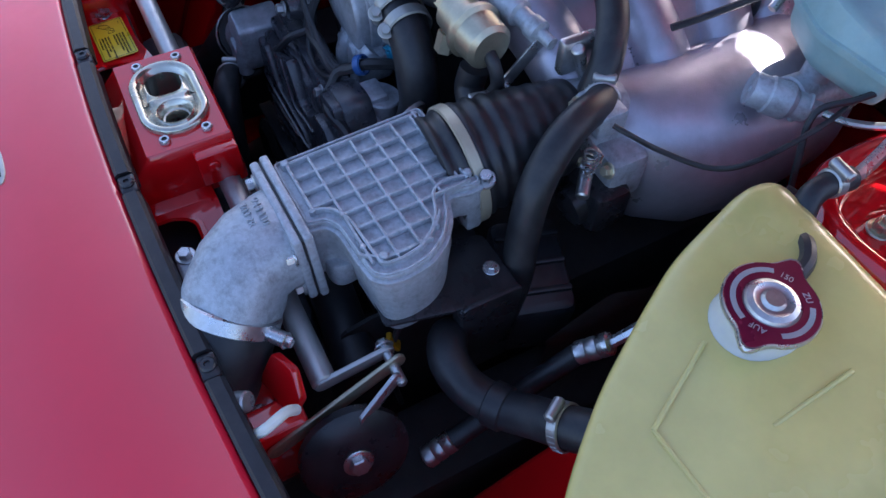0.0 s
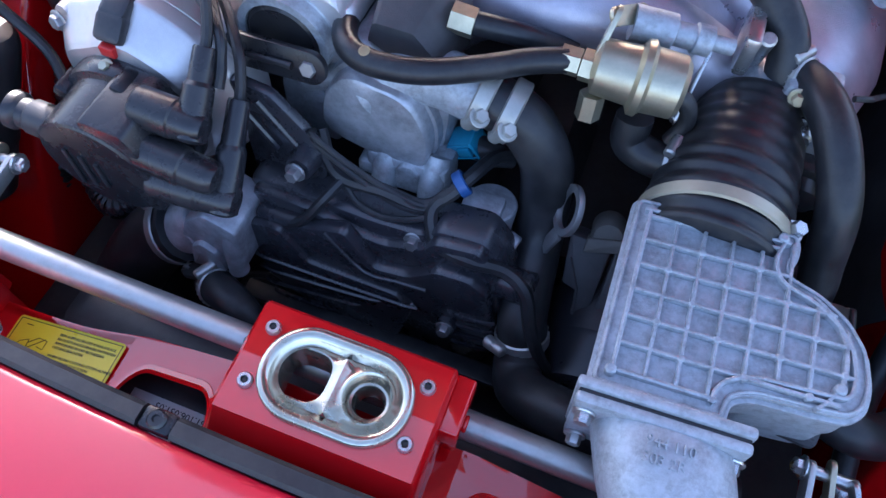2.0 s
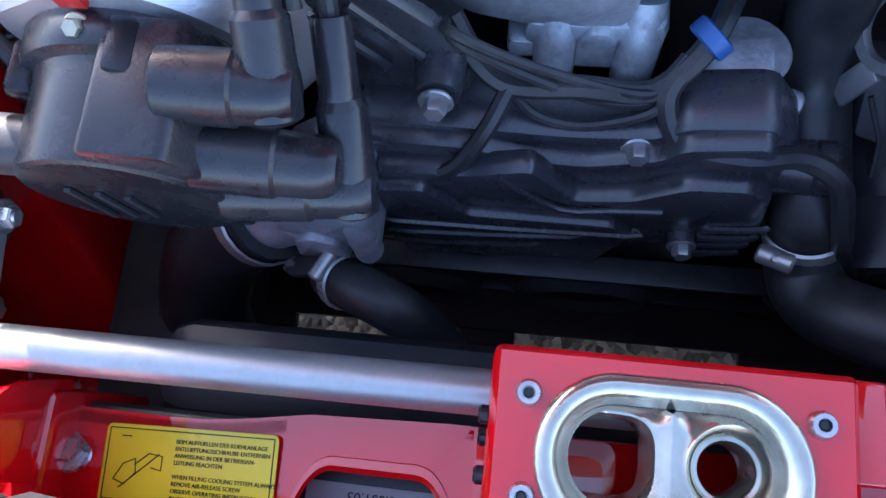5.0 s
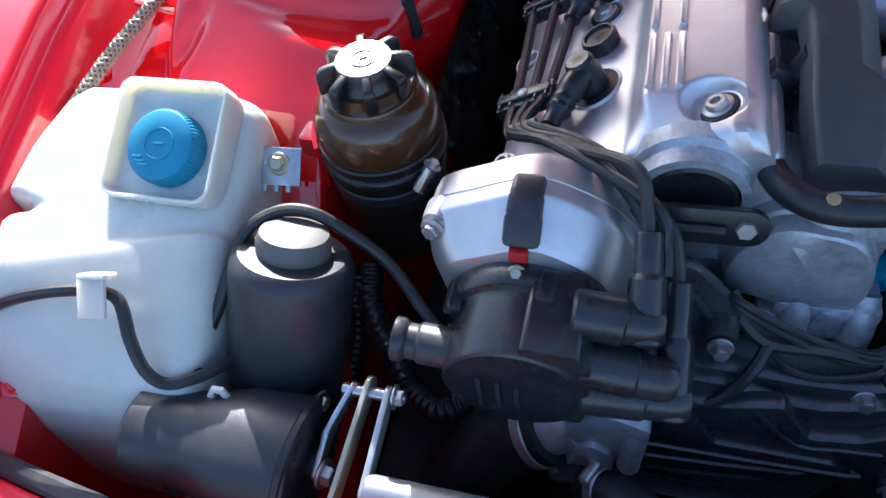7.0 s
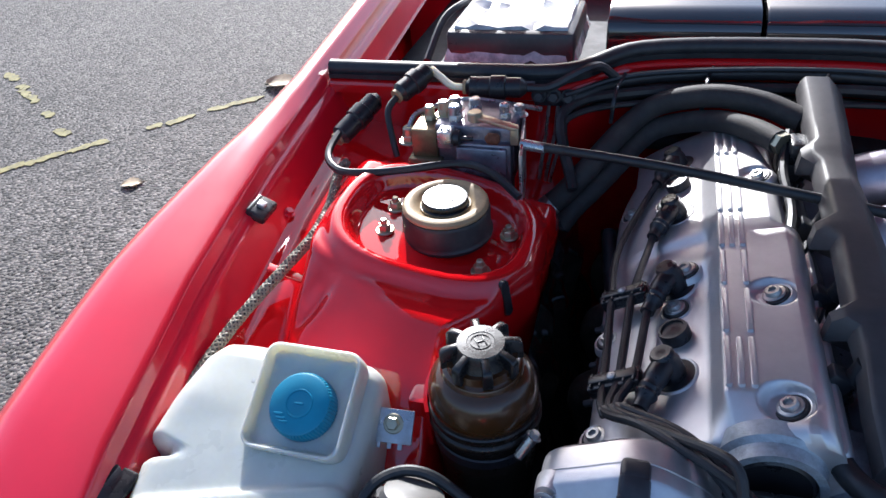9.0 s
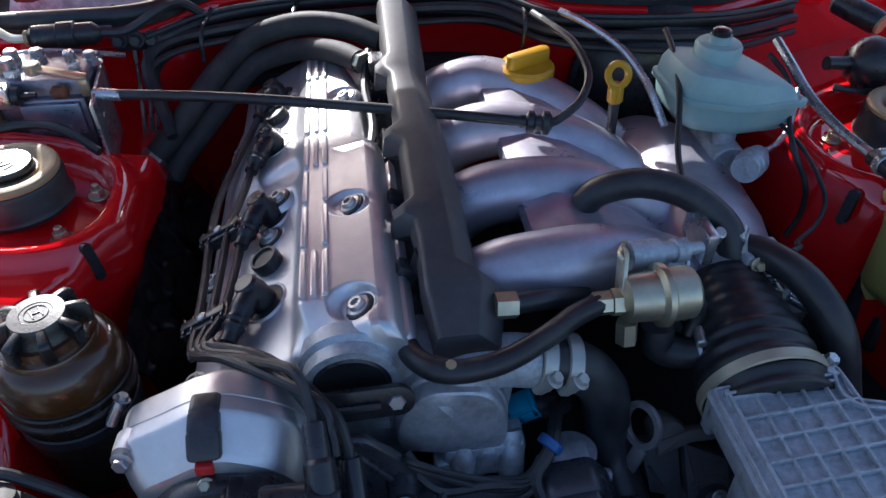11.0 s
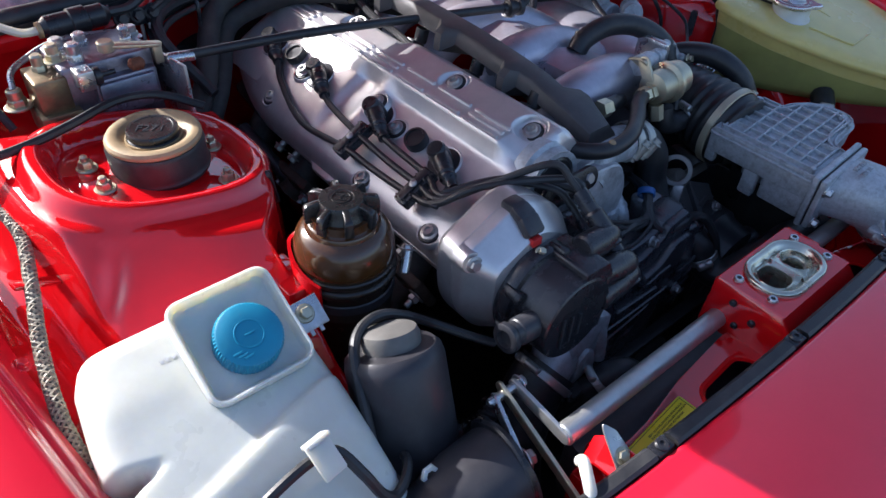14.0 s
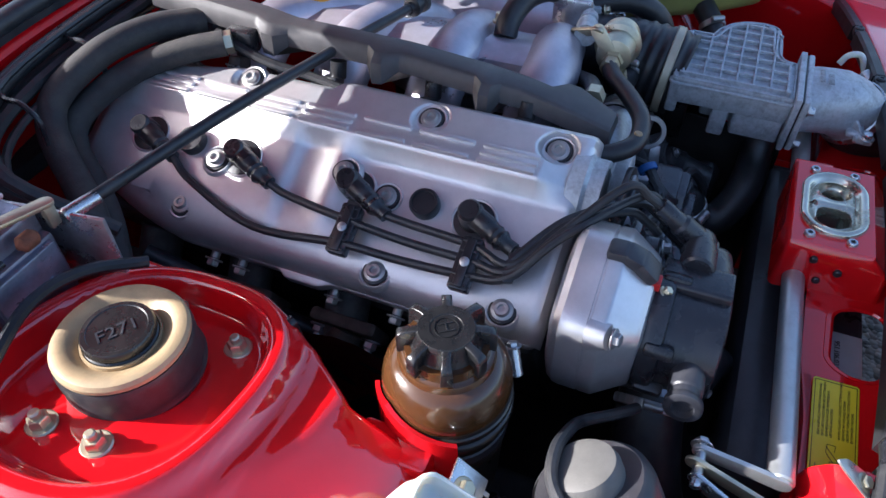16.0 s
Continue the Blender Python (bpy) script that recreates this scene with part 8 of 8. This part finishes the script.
s = Shape()
s.box((0, 0, 0), (0.045, 0.012, 0.004), 0.001, pose(-0.628, 0.37, 0.765, 0, 25, 10))
part("strap", s, RED_IN, bc)

# fixings along both gutters
for side in (-1, 1):
    for y, xg, zg in ((0.02, 0.632, 0.722), (0.163, 0.664, 0.762), (0.306, 0.683, 0.785), (0.49, 0.700, 0.806), (0.69, 0.711, 0.823)):
        b = Shape()
        b.hexa((side * (xg - 0.014), y, zg - 0.044), (-side * 0.6, 0, 1), 0.0055, 0.006)
        part("bolt", b, RED, body)
    for y, xg, zg in ((0.095, 0.664, 0.752), (0.442, 0.696, 0.803)):
        ob = thing("bonnet_stop", (side * xg, y, zg), "black moulded rubber bonnet buffer on the wing gutter", "rubber buffer", "bonnet buffers")
        s = Shape()
        s.box((0, 0, 0), (0.024, 0.036, 0.012), 0.003, pose(side * (xg - 0.006), y, zg - 0.006, 0, side * -25, 0))
        s.box((0, 0, 0), (0.006, 0.034, 0.018), 0.002, pose(side * (xg + 0.004), y, zg - 0.004, 0, side * -25, 0))
        part("block", s, BLACK, ob)
        if y > 0.2:
            b = Shape()
            b.box((0, 0, 0), (0.010, 0.010, 0.006), 0.001, pose(side * (xg - 0.008), y, zg + 0.001, 0, side * -25, 0))
            part("stud", b, STEEL, ob)

# slots in the strut towers, black slivers in place of the shaded openings
for m in (frame3((-0.3846, 0.3834, 0.7565), (0.45, 0.87, 0.0), (-0.15, 0.07, 1)), frame3((0.3795, 0.378, 0.752), (-0.42, 0.9, 0.0), (0.1, 0.05, 1))):
    s = Shape()
    s.prism(rounded(0.011, 0.042, 0.0054, 5), -0.006, 0.0012, 0, m)
    part("slot", s, BLACK, body)

# reservoir's red cradle
s = Shape()
rings = []
for k in range(13):
    a = radians(115 + 95 * k / 12)
    c, q = math.cos(a), math.sin(a)
    rings.append([(RC[0] + r * c, RC[1] + r * q, z) for r, z in ((0.0515, 0.70), (0.0515, 0.765 - 0.01 * abs(k - 4) / 4), (0.055, 0.765 - 0.01 * abs(k - 4) / 4), (0.055, 0.70))])
s.loft(rings)
s.box((-0.436, 0.275, 0.712), (0.03, 0.06, 0.05), 0.004, None)
part("cradle", s, RED_IN, res, "glossy red steel cradle")

# left wing details
h = hose("steel vent pipe lying across the strut tower", [(0.368, 0.575, 0.850), (0.372, 0.54, 0.836), (0.380, 0.50, 0.816), (0.391, 0.455, 0.802), (0.4015, 0.41, 0.797), (0.401, 0.385, 0.799)], 0.0055, STEEL, group="pipes", name="pipe", category="pipe")
hose("black hose running down beside the coolant tank", [(0.4015, 0.400, 0.797), (0.400, 0.377, 0.800), (0.402, 0.360, 0.797), (0.409, 0.351, 0.784), (0.413, 0.349, 0.76), (0.411, 0.348, 0.72), (0.408, 0.346, 0.67), (0.405, 0.335, 0.60)], 0.0095, clamps=(0.12,), group="coolant hoses")
hose("thin black hose below the strut tower", [(0.445, 0.345, 0.78), (0.438, 0.338, 0.74), (0.43, 0.33, 0.68), (0.42, 0.31, 0.60)], 0.008, group="coolant hoses")
hose("black wire looped over the wing beside the valve", [(0.44, 0.545, 0.80), (0.47, 0.530, 0.80), (0.528, 0.524, 0.80), (0.584, 0.517, 0.80), (0.630, 0.518, 0.80), (0.655, 0.545, 0.802), (0.660, 0.585, 0.806), (0.64, 0.615, 0.82)], 0.0045, group="wiring", name="wiring", category="wiring")
hose("thin black wire down the strut tower", [(0.355, 0.56, 0.84), (0.362, 0.52, 0.825), (0.345, 0.47, 0.80), (0.335, 0.435, 0.79), (0.352, 0.42, 0.754), (0.361, 0.42, 0.715), (0.352, 0.42, 0.681)], 0.003, group="wiring", name="wiring", category="wiring")
valve = thing("vacuum_valve", (0.43, 0.60, 0.80), "black round vacuum valve with two hose stubs", "valve")
s = Shape()
s.turned((0.425, 0.552, 0.828), (0.55, 0.556, 0.818), [(0.008, 0), (0.008, 0.03), (0.02, 0.035), (0.030, 0.05), (0.032, 0.06), (0.028, 0.075), (0.010, 0.08), (0.008, 0.105)], 30)
part("case", s, BLACK, valve)
conn = thing("wing_connector", (0.545, 0.65, 0.83), "black cylinder connector with a tan end on the wing", "connector")
s = Shape()
s.turned((0.53, 0.62, 0.842), (0.50, 0.68, 0.852), [(0.013, 0), (0.015, 0.005), (0.015, 0.06), (0.01, 0.066)], 22)
part("shell", s, BLACK, conn)
s = Shape()
s.turned((0.53, 0.62, 0.842), (0.535, 0.61, 0.84), [(0.012, 0), (0.012, 0.004), (0, 0.005)], 18)
part("end_ring", s, TAN, conn)
s = Shape()
s.tube([(0.24, 0.60, 0.86), (0.235, 0.55, 0.848), (0.225, 0.50, 0.825), (0.205, 0.44, 0.80), (0.195, 0.40, 0.79)], 0.0035, 8)
single("bonnet_release_cable", s, RUBBER, "thin black cable beside the brake reservoir", "cable")
hose("plated steel pipe from the bulkhead grommet", [(0.13, 0.665, 0.862), (0.155, 0.63, 0.858), (0.185, 0.585, 0.845), (0.205, 0.54, 0.82), (0.215, 0.50, 0.79)], 0.0045, STEEL, group="pipes", name="pipe", category="pipe")

sc = thing("steering_shaft", (-0.31, 0.45, 0.58), "dark steel steering shaft beside the exhaust", "steering shaft")
s = Shape()
s.cyl(STEER[0], STEER[1], 0.010, 20)
part("rod", s, GREYPL, sc)
s = Shape()
q, w = Vector(STEER[1]), (Vector(STEER[0]) - Vector(STEER[1])).normalized()
s.turned(q - w * 0.02, q + w * 0.04, [(0.012, 0), (0.018, 0.006), (0.018, 0.024), (0.013, 0.03), (0.017, 0.034), (0.017, 0.05), (0.011, 0.058)], 24)
part("joint", s, DARK, sc)
# crumpled liner on one side; a dark sheet added for the shade opposite
for side, x0, x1, y0, y1, z0, z1, lab_ in ((-1, -0.356, -0.315, 0.31, 0.66, 0.715, 0.50, "crumpled black plastic liner beside the strut tower"), (1, 0.352, 0.330, 0.20, 0.66, 0.66, 0.42, "dark sheet added for the shade beside the steering side")):
    s = Shape()
    rings = []
    for i in range(17):
        y = y0 + (y1 - y0) * i / 16
        rings.append([(x0 + (x1 - x0) * k / 12 + 0.012 * noise.noise((y * 18, k * 0.5, side * 3.0)), y + 0.006 * noise.noise((y * 9, k * 0.8, 7.0)), z0 + (z1 - z0) * k / 12 - 0.02 * (1 - k / 12) * noise.noise((y * 12, 2.0, 1.0))) for k in range(13)])
    s.loft(rings, False, False, closed=False)
    single("bay_side_sheet", s, GLOSS if side < 0 else DARK, lab_, "liner", "bay liners", sharp=40)

# cowl: battery and wiper cover
bat = thing("battery", (-0.46, 0.9, 0.81), "battery under crumpled clear plastic in the cowl", "battery")
s = Shape()
s.box((-0.47, 0.90, 0.845), (0.19, 0.16, 0.07), 0.008)
part("case", s, GREYPL, bat)
s = Shape()
rings = []
for i in range(13):
    x = -0.57 + 0.2 * i / 12
    rings.append([(x, 0.815 + 0.18 * j / 10, 0.885 + 0.010 * noise.noise((x * 40, j * 0.9, 3.0)) - (0.05 if j in (0, 10) or i in (0, 12) else 0)) for j in range(11)])
s.loft(rings, False, False, closed=False)
# white patches in the colour stand in for glints on the clear wrap
part("plastic_sheet", s, material("clear_wrap", (0.30, 0.32, 0.34), 0.14, 0.0, 0.5, 30, 0.6, 60, dirt_or_light=(0.75, 0.77, 0.8), dirt_or_light_amt=0.8, dscale=22), bat, sharp=20)
wip = thing("cowl_cover", (-0.1, 0.95, 0.81), "glossy black plastic cowl cover", "cowl cover")
for x0, x1 in ((-0.335, -0.125), (-0.12, 0.12), (0.125, 0.33)):
    s = Shape()
    s.prism(round_poly([(0.87, 0.82), (0.875, 0.875), (0.90, 0.892), (1.02, 0.90), (1.08, 0.88), (1.1, 0.82)], 0.02), x0, x1, 0.004, Matrix(((0, 0, 1, 0), (1, 0, 0, 0), (0, 1, 0, 0), (0, 0, 0, 1))))
    part("panel", s, GLOSS, wip)
hose("black cable in the cowl beside the battery", [(-0.60, 0.83, 0.83), (-0.59, 0.90, 0.87), (-0.57, 0.95, 0.88), (-0.565, 1.05, 0.86)], 0.006, group="wiring", name="wiring", category="wiring")

# round marks
writing("F271", Matrix.Translation((-0.487, 0.471, 0.8200)) @ pose(0, 0, 0, 0, 0, -35), 0.0155, GREYPL, bpy.data.objects["strut_mount"], depth=0.0006)
for txt, yy, zz in (("944 110", 0.0035, 0.7500), ("303 2R", -0.0065, 0.7487)):
    writing(txt, pose(0.180, yy, zz, 6, 1, 2), 0.0090, CAST, afm, depth=0.0010)
for txt, a in (("150", 115), ("ZU", 70), ("AUF", -65)):
    p = Vector((0.46 + 0.0245 * math.cos(radians(a)), 0.264 + 0.0245 * math.sin(radians(a)), 0.8093))
    writing(txt, Matrix.Translation(p) @ pose(0, 0, 0, 0, 0, a - 90) @ Matrix.Translation((0, -0.003, 0)), 0.006, WHITE, tank, align="CENTER")
for arc in (range(-25, 55, 9), range(140, 275, 9)):
    s = Shape()
    for a in arc:
        s.box((0, 0, 0), (0.0035, 0.004, 0.0004), 0, pose(0.46 + 0.0245 * math.cos(radians(a)), 0.264 + 0.0245 * math.sin(radians(a)), 0.8094, 0, 0, a))
    part("print_bar", s, WHITE, tank)

# ---- outside ----
PAINT = material("faded_yellow_paint", (0.26, 0.23, 0.09), 0.8, 0, 0.3, 30, 0.3, 200, 0, (0.13, 0.125, 0.11), 0.95, 16)
def stripe(p0, p1, w):
    p0, p1 = Vector(p0), Vector(p1)
    sh = Shape()
    m = frame3((*p0, 0.004), (*(p1 - p0), 0), (-(p1 - p0).y, (p1 - p0).x, 0))
    h = (p1 - p0).length
    rnd = random.Random(int(abs(p0.x) * 100))
    at = 0.0
    while at < h:
        size = rnd.uniform(0.02, 0.05)
        if noise.noise((at * 6.0, p0.x, 1.0)) > -0.12:
            cx, cy = at + rnd.uniform(-0.01, 0.01), rnd.uniform(-0.2, 0.2) * w
            ring = [(cx + size * rnd.uniform(0.55, 1.2) * math.cos(a * 0.5236), cy + 0.55 * w * rnd.uniform(0.45, 1.15) * math.sin(a * 0.5236)) for a in range(12)]
            sh.prism(ring, -0.002 + rnd.uniform(0, 0.0004), rnd.uniform(0.0, 0.0006), 0, m)
        at += rnd.uniform(0.025, 0.05)
    return sh


single("parking_line", stripe((-2.75, 1.56), (-1.55, 2.82), 0.05), PAINT, "faded yellow parking line on the asphalt", "road marking", "parking lines", kind="structure")
single("parking_line", stripe((-3.45, 2.53), (-2.62, 1.96), 0.05), PAINT, "worn yellow parking mark on the asphalt", "road marking", "parking lines", kind="structure")


LEAF = material("dry_leaf", (0.46, 0.36, 0.22), 0.7, 0, 0.2, 40, 0.2, 200, 0, (0.30, 0.20, 0.10), 0.5, 30)


def leaf(x, y, size, turn, curl):
    """A dry leaf: a pointed blade, curled up at its sides, with a stalk."""
    sh = Shape()
    m = pose(x, y, 0.006, 0, 0, turn)
    rings = []
    for i in range(9):
        t = i / 8
        half = size * 0.42 * math.sin(math.pi * min(1.0, 0.06 + 0.92 * t)) ** 0.8
        wob = 0.08 * size * noise.noise((t * 5, x, y))
        top = [(size * (t - 0.5), half * k + wob, curl * size * k * k + 0.05 * size * math.sin(4 * t)) for k in (-1, -0.6, -0.2, 0.2, 0.6, 1)]
        rings.append(top + [(a, b, c - 0.002) for a, b, c in top[::-1]])
    sh.loft(rings, m=m)
    sh.tube([m @ Vector((0.48 * size, 0, 0.02 * size)), m @ Vector((0.62 * size, 0.05 * size, 0.03 * size))], 0.0015, 5, 0)
    return sh


single("dry_leaf", leaf(-2.05, 1.635, 0.075, 25, 0.06), LEAF, "dry pale leaf lying on the asphalt", "leaf", "dry leaves")
single("dry_leaf", leaf(-1.89, 2.545, 0.16, 15, 0.10), LEAF, "dry curled leaf lying on the asphalt", "leaf", "dry leaves")
GRASS = material("grass", (0.10, 0.15, 0.03), 0.8, 0, 0.4, 6, 0.5, 60, 0, (0.2, 0.18, 0.05), 0.5, 2)
s = Shape()
rnd = random.Random(4)
for i in range(9000):
    x, y = 2.5 + 9 * rnd.random() ** 1.5, 0.4 + 12 * rnd.random()
    h, a, w = rnd.uniform(0.04, 0.10), rnd.uniform(0, 6.28), 0.012
    dx, dy = math.cos(a) * w, math.sin(a) * w
    s.add([(x - dx, y - dy, 0), (x + dx, y + dy, 0), (x + dy * 2, y - dx * 2, h)], [(0, 1, 2)])
s.add([(2.45, 0.2, 0.01), (40, 0.2, 0.01), (40, 40, 0.01), (2.45, 40, 0.01)], [(0, 1, 2, 3)])
single("lawn", s, GRASS, "sunlit green grass beside the asphalt", "grass", kind="stuff")
